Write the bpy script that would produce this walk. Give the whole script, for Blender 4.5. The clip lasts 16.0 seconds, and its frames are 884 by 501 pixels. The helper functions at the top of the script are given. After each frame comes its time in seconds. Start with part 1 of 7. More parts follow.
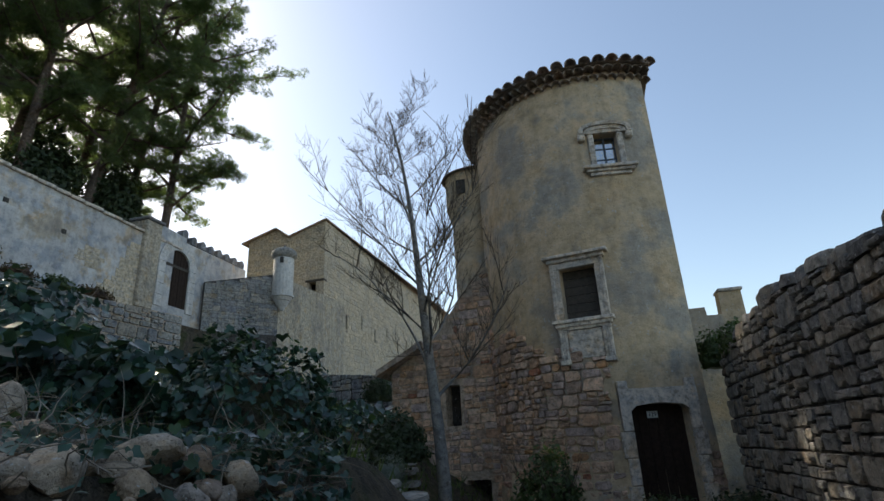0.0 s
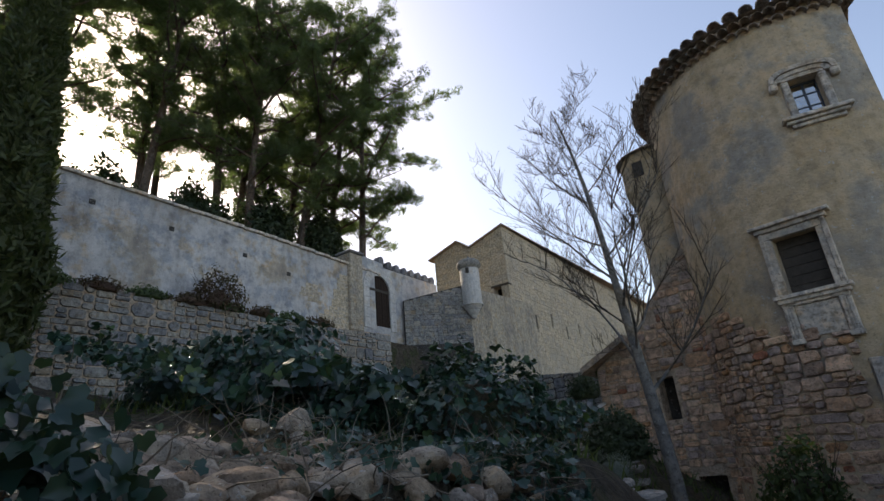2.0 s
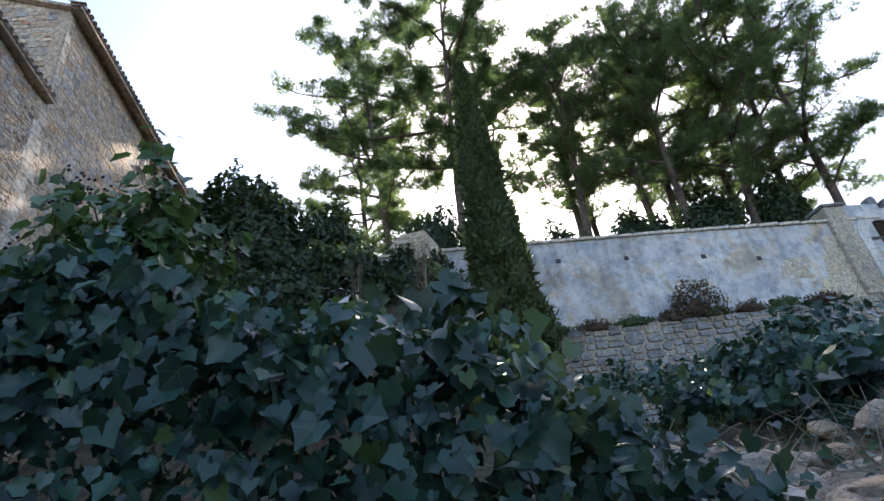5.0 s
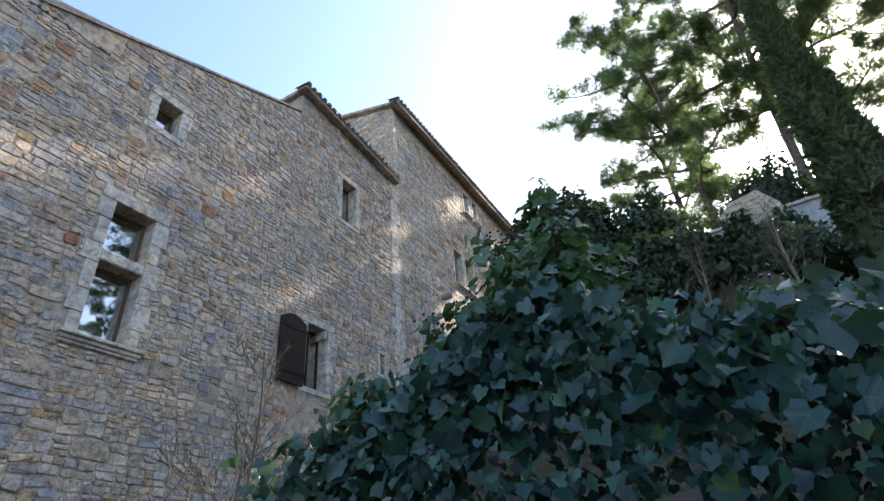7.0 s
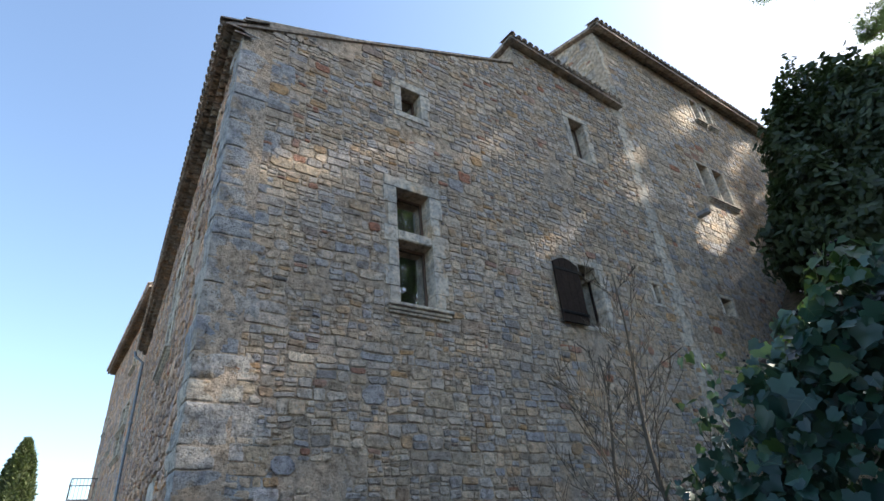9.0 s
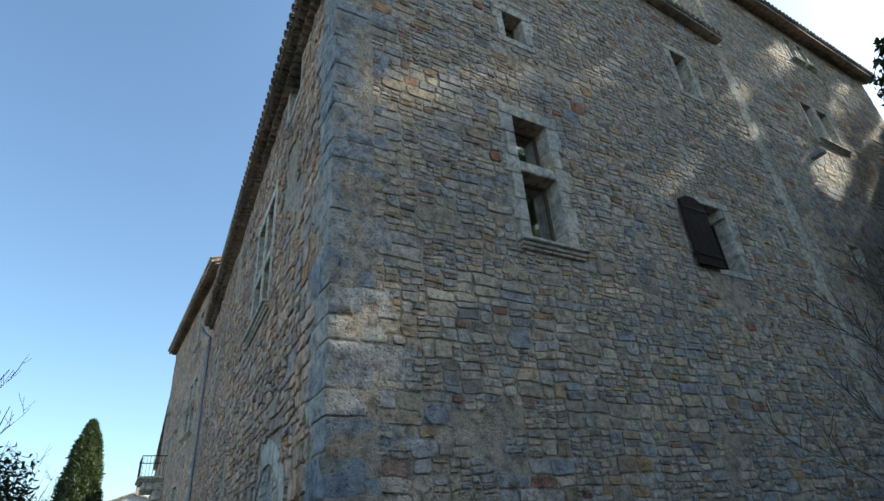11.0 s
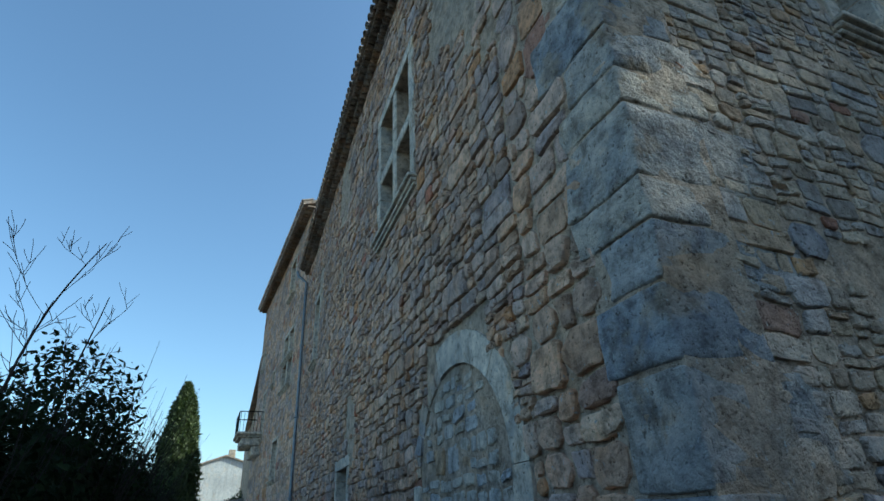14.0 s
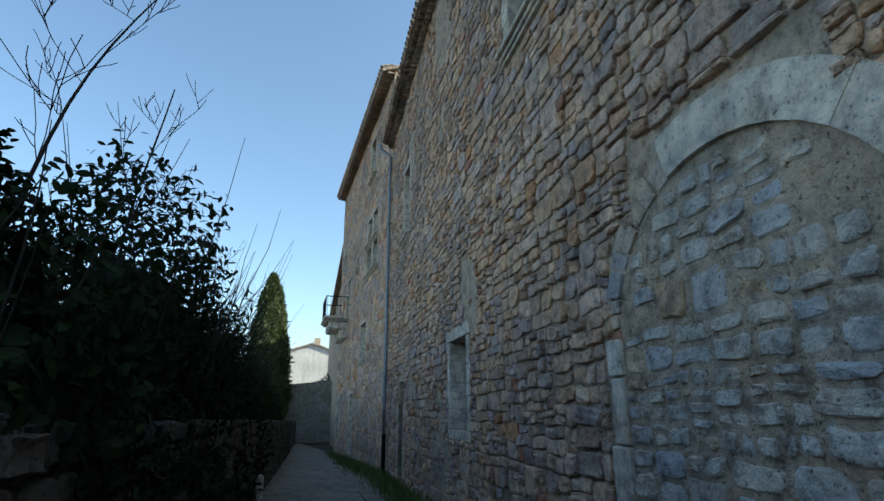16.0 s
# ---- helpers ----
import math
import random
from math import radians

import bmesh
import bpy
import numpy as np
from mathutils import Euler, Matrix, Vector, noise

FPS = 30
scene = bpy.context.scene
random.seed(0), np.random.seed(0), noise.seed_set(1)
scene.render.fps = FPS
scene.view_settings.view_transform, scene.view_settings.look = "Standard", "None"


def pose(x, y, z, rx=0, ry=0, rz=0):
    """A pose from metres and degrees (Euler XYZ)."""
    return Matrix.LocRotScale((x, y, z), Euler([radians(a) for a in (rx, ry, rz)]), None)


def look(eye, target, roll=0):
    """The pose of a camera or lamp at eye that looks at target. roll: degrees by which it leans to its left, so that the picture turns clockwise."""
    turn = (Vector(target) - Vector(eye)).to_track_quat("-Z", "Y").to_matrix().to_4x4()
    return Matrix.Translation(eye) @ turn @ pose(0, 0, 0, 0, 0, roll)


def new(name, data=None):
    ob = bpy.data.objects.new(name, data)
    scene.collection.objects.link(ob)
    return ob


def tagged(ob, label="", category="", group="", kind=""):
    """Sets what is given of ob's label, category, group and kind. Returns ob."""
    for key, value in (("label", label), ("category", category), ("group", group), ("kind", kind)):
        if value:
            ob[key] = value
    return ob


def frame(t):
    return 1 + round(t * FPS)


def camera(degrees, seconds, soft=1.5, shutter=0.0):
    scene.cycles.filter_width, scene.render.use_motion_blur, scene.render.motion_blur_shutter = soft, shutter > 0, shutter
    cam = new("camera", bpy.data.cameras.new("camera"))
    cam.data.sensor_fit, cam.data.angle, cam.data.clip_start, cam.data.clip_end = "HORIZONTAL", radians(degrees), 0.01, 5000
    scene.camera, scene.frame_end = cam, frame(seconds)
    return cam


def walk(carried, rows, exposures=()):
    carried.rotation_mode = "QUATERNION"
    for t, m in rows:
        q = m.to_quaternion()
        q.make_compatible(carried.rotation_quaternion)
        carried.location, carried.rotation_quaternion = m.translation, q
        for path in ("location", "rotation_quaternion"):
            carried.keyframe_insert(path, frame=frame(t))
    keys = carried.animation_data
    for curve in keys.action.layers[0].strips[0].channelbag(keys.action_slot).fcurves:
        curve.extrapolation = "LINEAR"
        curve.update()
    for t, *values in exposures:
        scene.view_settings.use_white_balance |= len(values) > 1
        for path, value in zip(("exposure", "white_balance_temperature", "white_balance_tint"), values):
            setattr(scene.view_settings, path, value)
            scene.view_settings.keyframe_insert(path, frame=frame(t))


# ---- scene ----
cam = camera(78.4, 16.0)
METRES, EYE, TILT, LEAN, TURN = 10.0, 1.5, 0.0, 0.0, 14.2
ROWS = [
    (0.0, 0.0, 0.0, 0.0, 1.03, 20.05, 2.81),
    (0.5, -0.0059, -0.0121, 0.0002, 5.7, 20.36, 3.0),
    (1.0, -0.0105, -0.0196, 0.0017, 10.34, 20.44, 3.44),
    (1.5, -0.0138, -0.0248, 0.0038, 15.56, 20.72, 4.2),
    (2.0, -0.0167, -0.0294, 0.0051, 21.53, 21.3, 4.93),
    (2.5, -0.02, -0.0333, 0.0059, 28.02, 22.09, 5.74),
    (3.0, -0.0238, -0.0377, 0.0059, 34.49, 22.99, 6.15),
    (5.5, -0.0364, -0.0502, 0.0105, 81.79, 30.01, 7.36),
    (6.0, -0.0327, -0.0571, 0.0091, 90.89, 31.15, 6.37),
    (6.5, -0.0266, -0.0683, 0.0084, 99.67, 32.05, 4.62),
    (7.0, -0.0166, -0.0827, 0.0085, 107.41, 32.49, 4.25),
    (7.5, -0.0032, -0.0991, 0.0054, 114.08, 32.55, 4.5),
    (8.0, 0.0065, -0.1217, 0.0, 120.7, 31.46, 4.09),
    (8.5, 0.011, -0.1561, -0.0024, 127.5, 30.15, 4.08),
    (9.0, 0.0194, -0.1918, -0.0053, 132.78, 29.77, 4.42),
    (11.5, 0.0286, -0.4461, -0.0119, 137.04, 28.33, 4.22),
    (12.0, 0.0227, -0.5004, -0.0145, 137.87, 28.39, 4.02),
    (12.5, 0.015, -0.5558, -0.0149, 138.63, 28.42, 3.8),
    (13.0, -0.0001, -0.6113, -0.0166, 139.82, 28.33, 3.64),
    (13.5, -0.0116, -0.6683, -0.0203, 141.72, 27.98, 2.91),
    (14.0, -0.0252, -0.7248, -0.0285, 143.22, 26.43, 2.34),
    (14.5, -0.0389, -0.7846, -0.0328, 145.79, 23.58, 1.63),
    (15.0, -0.0463, -0.8421, -0.035, 147.57, 20.7, 0.88),
    (15.5, -0.0566, -0.8991, -0.0393, 148.52, 18.5, 0.69),
    (16.0, -0.0697, -0.9565, -0.0441, 150.01, 16.31, 0.22),
]
walk(cam, [(t, pose(0, 0, EYE, TILT, LEAN, TURN) @ pose(METRES * x, METRES * y, METRES * z, 90 + pitch, roll, yaw)) for t, x, y, z, yaw, pitch, roll in ROWS],
     exposures=[(0.0, 0.75, 7150, 8), (1.5, 0.75, 7300, 13), (3.0, 0.8, 7600, 19), (5.5, 1.78, 6250, 13), (7.5, 1.72, 6300, 11), (9.0, 1.38, 6450, 8), (11.5, 0.74, 5850, -4), (14.0, 0.53, 5500, -8), (15.3, 0.57, 5700, -6), (16.0, 0.84, 6150, -2)])

# ---- light: late winter sun in the west, clear sky ----
SUN_AZ, SUN_EL = 70.0, 36.0
world = bpy.data.worlds.new("sky")
scene.world = world
world.use_nodes = True
wn = world.node_tree
sky = wn.nodes.new("ShaderNodeTexSky")
sky.sky_type = "NISHITA"
sky.sun_disc = False
sky.sun_elevation = radians(SUN_EL)
sky.sun_rotation = radians(-SUN_AZ)
sky.dust_density = 1.3
sky.ozone_density = 1.0
sky.air_density = 1.0
wn.links.new(sky.outputs["Color"], wn.nodes["Background"].inputs["Color"])
wn.nodes["Background"].inputs["Strength"].default_value = 0.15
sun = new("sun", bpy.data.lights.new("sun", "SUN"))
sun.data.energy, sun.data.angle, sun.data.color = 4.5, radians(0.53), (1.0, 0.93, 0.82)
to_sun = Vector((-math.sin(radians(SUN_AZ)) * math.cos(radians(SUN_EL)), math.cos(radians(SUN_AZ)) * math.cos(radians(SUN_EL)), math.sin(radians(SUN_EL))))
sun.matrix_world = look(to_sun * 60, (0, 0, 0))

# ---- materials ----
def material(name, rough=0.85):
    m = bpy.data.materials.new(name)
    m.use_nodes = True
    b = m.node_tree.nodes["Principled BSDF"]
    b.inputs["Roughness"].default_value = rough
    b.inputs["Specular IOR Level"].default_value = 0.3
    return m, m.node_tree, b


def ramp(nt, stops):
    r = nt.nodes.new("ShaderNodeValToRGB")
    e = r.color_ramp.elements
    while len(e) < len(stops):
        e.new(0.5)
    for k, (p, c) in enumerate(stops):
        e[k].position, e[k].color = p, (*c, 1)
    return r


def noise_node(nt, scale, detail=4.0, rough=0.6, vec=None):
    n = nt.nodes.new("ShaderNodeTexNoise")
    n.inputs["Scale"].default_value, n.inputs["Detail"].default_value, n.inputs["Roughness"].default_value = scale, detail, rough
    if vec is not None:
        nt.links.new(vec, n.inputs["Vector"])
    return n


def mix(nt, a, b, fac, mode="MIX"):
    n = nt.nodes.new("ShaderNodeMix")
    n.data_type, n.blend_type = "RGBA", mode
    for sock, v in ((n.inputs[6], a), (n.inputs[7], b), (n.inputs[0], fac)):
        if hasattr(v, "links"):
            nt.links.new(v, sock)
        elif isinstance(v, tuple):
            sock.default_value = (*v, 1)
        else:
            sock.default_value = v
    return n.outputs[2]


def stretch(nt, sock, lo, hi):
    n = nt.nodes.new("ShaderNodeMapRange")
    n.inputs["From Min"].default_value, n.inputs["From Max"].default_value = lo, hi
    nt.links.new(sock, n.inputs["Value"])
    return n.outputs["Result"]


def bump(nt, b, sock, dist, strength=1.0, chain=None):
    n = nt.nodes.new("ShaderNodeBump")
    n.inputs["Distance"].default_value, n.inputs["Strength"].default_value = dist, strength
    nt.links.new(sock, n.inputs["Height"])
    if chain is not None:
        nt.links.new(chain, n.inputs["Normal"])
    nt.links.new(n.outputs["Normal"], b.inputs["Normal"])
    return n.outputs["Normal"]


def where(nt):
    return nt.nodes.new("ShaderNodeNewGeometry").outputs["Position"]


def stony(name, stops, pick="island", stain=(0.05, 0.05, 0.05), stain_amount=0.5, grain=1.0, relief=0.006, rough=0.9, streak=0.0, mottle=0.75, lichen=1.0, soft=False):
    """Stone that varies from piece to piece, with lichen, weather stains, grain and shade painted into its pits."""
    m, nt, b = material(name, rough)
    pos = where(nt)
    if pick == "island":
        rnd = nt.nodes.new("ShaderNodeNewGeometry").outputs["Random Per Island"]
    elif pick == "object":
        rnd = nt.nodes.new("ShaderNodeObjectInfo").outputs["Random"]
    else:
        rnd = stretch(nt, noise_node(nt, 1.1 * grain, 5, 0.65, pos).outputs["Fac"], 0.3, 0.7)
    base = ramp(nt, stops)
    nt.links.new(rnd, base.inputs["Fac"])
    big = stretch(nt, noise_node(nt, 0.55 * grain, 6, 0.65, pos).outputs["Fac"], 0.48, 0.72)
    c = base.outputs["Color"]

    def weighted(sock, k):
        n = nt.nodes.new("ShaderNodeMath")
        n.operation = "MULTIPLY"
        n.inputs[1].default_value = k
        nt.links.new(sock, n.inputs[0])
        return n.outputs[0]
    shifted = nt.nodes.new("ShaderNodeVectorMath")
    shifted.inputs[1].default_value = (31.0, 17.0, 5.0)
    nt.links.new(pos, shifted.inputs[0])
    grey = stretch(nt, noise_node(nt, 3.4 * grain, 5, 0.62, pos).outputs["Fac"], 0.50, 0.60)
    c = mix(nt, c, mix(nt, c, (0.60, 0.66, 0.76), 1.0, "MULTIPLY"), weighted(grey, mottle * 0.85))
    ochre = stretch(nt, noise_node(nt, 2.3 * grain, 5, 0.62, shifted.outputs[0]).outputs["Fac"], 0.55, 0.64)
    c = mix(nt, c, mix(nt, c, (1.0, 0.78, 0.52), 1.0, "MULTIPLY"), weighted(ochre, mottle * 0.8))
    tone = ramp(nt, [(0.35, (0.50, 0.48, 0.46)), (0.5, (1.0, 1.0, 1.0)), (0.64, (1.30, 1.29, 1.27))])
    if soft:
        for e, k in zip(tone.color_ramp.elements, (0.78, 1.0, 1.12)):
            e.color = (k, k, k * 0.985, 1)
    nt.links.new(noise_node(nt, 8.0 * grain, 6, 0.68, pos).outputs["Fac"], tone.inputs["Fac"])
    c = mix(nt, c, tone.outputs["Color"], 1.0, "MULTIPLY")
    # Shade painted into the pits: colour darkened where this bump noise is low.
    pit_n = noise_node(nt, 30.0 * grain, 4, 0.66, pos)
    pit_shade = stretch(nt, pit_n.outputs["Fac"], 0.41, 0.34)
    c = mix(nt, c, mix(nt, c, (0.36, 0.33, 0.30), 1.0, "MULTIPLY"), weighted(pit_shade, 0.45 if soft else 1.0))
    fine_n = noise_node(nt, 75.0 * grain, 3, 0.7, pos)
    mul = nt.nodes.new("ShaderNodeMath")
    mul.operation = "MULTIPLY"
    mul.inputs[1].default_value = stain_amount
    nt.links.new(big, mul.inputs[0])
    c = mix(nt, c, stain, mul.outputs[0])
    if streak > 0:
        mp = nt.nodes.new("ShaderNodeMapping")
        mp.inputs["Scale"].default_value = (1.6, 1.6, 0.16)
        nt.links.new(pos, mp.inputs["Vector"])
        st = nt.nodes.new("ShaderNodeMath")
        st.operation = "MULTIPLY"
        st.inputs[1].default_value = streak
        nt.links.new(stretch(nt, noise_node(nt, 1.6, 6, 0.62, mp.outputs["Vector"]).outputs["Fac"], 0.46, 0.68), st.inputs[0])
        c = mix(nt, c, mix(nt, c, (0.42, 0.40, 0.38), 1.0, "MULTIPLY"), st.outputs[0])
    spots = stretch(nt, noise_node(nt, 14.0 * grain, 3, 0.8, pos).outputs["Fac"], 0.62, 0.72)
    c = mix(nt, c, (0.5, 0.5, 0.47), weighted(spots, lichen))
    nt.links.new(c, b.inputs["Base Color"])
    h = bump(nt, b, noise_node(nt, 9.0 * grain, 6, 0.7, pos).outputs["Fac"], relief * 4)
    h = bump(nt, b, pit_n.outputs["Fac"], relief * 3, 1.0, h)
    bump(nt, b, fine_n.outputs["Fac"], relief * 0.5, 0.8, h)
    return m


def plain(name, colour, rough=0.7, metal=0.0, vary=0.35, scale=8.0, relief=0.002):
    m, nt, b = material(name, rough)
    pos = where(nt)
    n = noise_node(nt, scale, 5, 0.65, pos)
    n2 = noise_node(nt, scale * 9, 3, 0.6, pos)
    dark = tuple(v * (1 - vary) for v in colour)
    c = mix(nt, colour, dark, stretch(nt, n.outputs["Fac"], 0.35, 0.68))
    c = mix(nt, c, mix(nt, c, (0.75, 0.73, 0.7), 1.0, "MULTIPLY"), stretch(nt, n2.outputs["Fac"], 0.4, 0.7))
    nt.links.new(c, b.inputs["Base Color"])
    b.inputs["Metallic"].default_value = metal
    bump(nt, b, n2.outputs["Fac"], relief)
    return m


def leafy(name, dark, light, rough=0.45, seep=0.25, pick="island", gloss=0.35, vein=False):
    """Leaves: colour varies from leaf to leaf, light passes through a little."""
    m, nt, b = material(name, rough)
    if pick == "island":
        rnd = nt.nodes.new("ShaderNodeNewGeometry").outputs["Random Per Island"]
    else:
        rnd = nt.nodes.new("ShaderNodeObjectInfo").outputs["Random"]
    r = ramp(nt, [(0.0, dark), (0.65, tuple((a + c) / 2 for a, c in zip(dark, light))), (1.0, light)])
    nt.links.new(rnd, r.inputs["Fac"])
    pos = where(nt)
    c = mix(nt, r.outputs["Color"], mix(nt, r.outputs["Color"], (0.5, 0.5, 0.45), 1.0, "MULTIPLY"), stretch(nt, noise_node(nt, 3.0, 3, 0.6, pos).outputs["Fac"], 0.4, 0.7))
    nt.links.new(c, b.inputs["Base Color"])
    if vein:
        o = nt.nodes.new("ShaderNodeSeparateXYZ")
        nt.links.new(nt.nodes.new("ShaderNodeTexCoord").outputs["Object"], o.inputs[0])
        ab = nt.nodes.new("ShaderNodeMath")
        ab.operation = "ABSOLUTE"
        nt.links.new(o.outputs["X"], ab.inputs[0])
        side = nt.nodes.new("ShaderNodeMath")
        side.operation = "MULTIPLY_ADD"
        side.inputs[1].default_value = -0.62
        nt.links.new(ab.outputs[0], side.inputs[0])
        nt.links.new(o.outputs["Y"], side.inputs[2])
        ab2 = nt.nodes.new("ShaderNodeMath")
        ab2.operation = "ABSOLUTE"
        nt.links.new(side.outputs[0], ab2.inputs[0])
        for line in (ab, ab2):
            c = mix(nt, c, mix(nt, c, (0.12, 0.17, 0.10), 0.55), stretch(nt, line.outputs[0], 0.018, 0.004))
        nt.links.new(c, b.inputs["Base Color"])
    b.inputs["Specular IOR Level"].default_value = gloss
    t = nt.nodes.new("ShaderNodeBsdfTranslucent")
    nt.links.new(mix(nt, c, (0.6, 0.9, 0.2), 0.25), t.inputs["Color"])
    s = nt.nodes.new("ShaderNodeMixShader")
    s.inputs["Fac"].default_value = seep
    out = nt.nodes["Material Output"]
    nt.links.new(b.outputs["BSDF"], s.inputs[1])
    nt.links.new(t.outputs["BSDF"], s.inputs[2])
    nt.links.new(s.outputs["Shader"], out.inputs["Surface"])
    return m


WARM = [(0.0, (0.56, 0.42, 0.275)), (0.12, (0.64, 0.53, 0.385)), (0.22, (0.37, 0.36, 0.36)), (0.32, (0.60, 0.52, 0.41)), (0.42, (0.45, 0.355, 0.25)), (0.52, (0.68, 0.57, 0.42)), (0.6, (0.46, 0.445, 0.43)), (0.7, (0.56, 0.44, 0.29)), (0.79, (0.29, 0.27, 0.25)), (0.87, (0.62, 0.54, 0.44)), (0.93, (0.50, 0.32, 0.155)), (0.965, (0.34, 0.285, 0.23)), (0.985, (0.42, 0.19, 0.11)), (1.0, (0.55, 0.475, 0.38))]
WARM = [(p, (c[0] * 1.05, c[1], c[2])) for p, c in WARM]
RUDDY = [(p, (min(0.8, c[0] * 1.16), c[1] * 0.98, c[2] * 0.90)) for p, c in WARM]
GREY = [(0.0, (0.28, 0.28, 0.27)), (0.3, (0.36, 0.34, 0.30)), (0.6, (0.24, 0.24, 0.25)), (0.85, (0.42, 0.38, 0.32)), (1.0, (0.33, 0.28, 0.22))]
DRY = [(0.0, (0.20, 0.195, 0.185)), (0.4, (0.27, 0.25, 0.22)), (0.8, (0.35, 0.30, 0.235)), (1.0, (0.24, 0.205, 0.165))]
M_STONE = stony("house_stone", WARM, "island", stain=(0.2, 0.18, 0.17), stain_amount=0.35, relief=0.007, mottle=0.4)
M_STONE_P = stony("house_stone_piece", WARM, "object", stain=(0.2, 0.18, 0.17), stain_amount=0.35, relief=0.007, mottle=0.4)
M_ESTONE = stony("lane_wall_stone", RUDDY, "island", stain=(0.17, 0.18, 0.20), stain_amount=0.55, relief=0.008, mottle=0.45)
M_ESTONE_P = stony("lane_wall_stone_piece", RUDDY, "object", stain=(0.17, 0.18, 0.20), stain_amount=0.55, relief=0.008, mottle=0.45)
M_FILL = stony("pale_fill_stone", [(0.0, (0.62, 0.55, 0.45)), (0.3, (0.48, 0.47, 0.48)), (0.6, (0.68, 0.58, 0.46)), (0.85, (0.52, 0.49, 0.45)), (1.0, (0.54, 0.37, 0.22))], "object", stain=(0.2, 0.19, 0.18), stain_amount=0.4, mottle=0.4)
M_QUOIN = stony("quoin_stone", [(0.0, (0.42, 0.40, 0.39)), (0.35, (0.56, 0.48, 0.39)), (0.7, (0.38, 0.375, 0.385)), (1.0, (0.50, 0.44, 0.38))], "object", stain=(0.22, 0.25, 0.29), stain_amount=0.7, mottle=0.9, relief=0.009)
M_DRESSED = stony("dressed_stone", [(0.0, (0.60, 0.51, 0.405)), (1.0, (0.70, 0.61, 0.50))], "object", stain=(0.3, 0.28, 0.26), stain_amount=0.5, relief=0.003)
M_MORTAR = stony("lime_mortar", [(0.0, (0.46, 0.34, 0.235)), (0.5, (0.56, 0.43, 0.315)), (1.0, (0.46, 0.38, 0.30))], "noise", stain=(0.26, 0.22, 0.18), relief=0.009, mottle=0.35)
M_RENDER = stony("tower_render", [(0.0, (0.36, 0.31, 0.25)), (0.25, (0.56, 0.42, 0.26)), (0.5, (0.62, 0.48, 0.32)), (0.75, (0.42, 0.38, 0.32)), (1.0, (0.60, 0.50, 0.38))], "noise", stain=(0.27, 0.23, 0.185), stain_amount=0.75, grain=0.6, relief=0.005, streak=0.25, mottle=0.3, soft=True)
M_TSTONE = stony("tower_stone", RUDDY, "island", stain=(0.14, 0.12, 0.1), stain_amount=0.5, mottle=0.3)
M_TSTONE_P = stony("tower_stone_piece", RUDDY, "object", stain=(0.14, 0.12, 0.1), stain_amount=0.5, mottle=0.3)
M_WHITE = stony("whitewashed_render", [(0.0, (0.36, 0.34, 0.33)), (0.3, (0.52, 0.50, 0.49)), (0.62, (0.62, 0.60, 0.58)), (0.8, (0.56, 0.46, 0.34)), (1.0, (0.50, 0.40, 0.29))], "noise", stain=(0.26, 0.26, 0.27), stain_amount=0.8, grain=0.45, relief=0.005, streak=0.35, mottle=0.9, soft=True)
M_PLASTER = stony("pale_plaster", [(0.0, (0.58, 0.56, 0.54)), (1.0, (0.72, 0.69, 0.65))], "noise", stain=(0.30, 0.29, 0.28), stain_amount=0.5, streak=0.3, mottle=0.4, relief=0.003, soft=True)
M_GSTONE = stony("terrace_stone", GREY, "island")
M_GSTONE_P = stony("terrace_stone_piece", GREY, "object")
M_MANOR = stony("manor_stone", [(0.0, (0.54, 0.44, 0.31)), (0.5, (0.64, 0.53, 0.38)), (1.0, (0.50, 0.43, 0.34))], "island", stain=(0.28, 0.25, 0.21), stain_amount=0.5, mottle=0.3)
M_MANOR_W = stony("manor_wall", [(0.0, (0.40, 0.34, 0.26)), (0.5, (0.52, 0.44, 0.33)), (1.0, (0.40, 0.35, 0.29))], "noise", stain=(0.22, 0.2, 0.18), stain_amount=0.6, streak=0.5)
M_DRY = stony("drystone", DRY, "island", stain=(0.10, 0.10, 0.095), stain_amount=0.6, relief=0.005)
M_DRY_P = stony("drystone_piece", DRY, "object", stain=(0.10, 0.10, 0.095), stain_amount=0.6, relief=0.005)
# Drystone again, its colour darkened for the deep shade under the hedge.
M_LWALL = stony("shaded_drystone", [(0.0, (0.06, 0.055, 0.05)), (0.5, (0.11, 0.09, 0.075)), (1.0, (0.075, 0.07, 0.05))], "island", stain=(0.04, 0.045, 0.03), stain_amount=0.8, relief=0.006, lichen=0.15)
M_LWALL_P = stony("shaded_drystone_piece", [(0.0, (0.06, 0.055, 0.05)), (0.5, (0.11, 0.09, 0.075)), (1.0, (0.075, 0.07, 0.05))], "object", stain=(0.04, 0.045, 0.03), stain_amount=0.8, relief=0.006, lichen=0.15)
# Dark wall fill; on hole blocks and the annex back it stands for shade.
M_CORE = stony("core_and_hole_shade", [(0.0, (0.05, 0.045, 0.04)), (1.0, (0.10, 0.09, 0.08))], "noise")
M_TILE = stony("roof_tile", [(0.0, (0.40, 0.27, 0.19)), (0.35, (0.46, 0.36, 0.28)), (0.7, (0.34, 0.27, 0.22)), (1.0, (0.52, 0.45, 0.37))], "object", stain=(0.09, 0.08, 0.07), stain_amount=0.8, relief=0.003)
M_TILE_J = stony("roof_tile_field", [(0.0, (0.40, 0.27, 0.19)), (0.35, (0.46, 0.36, 0.28)), (0.7, (0.34, 0.27, 0.22)), (1.0, (0.52, 0.45, 0.37))], "island", stain=(0.09, 0.08, 0.07), stain_amount=0.8, relief=0.003)
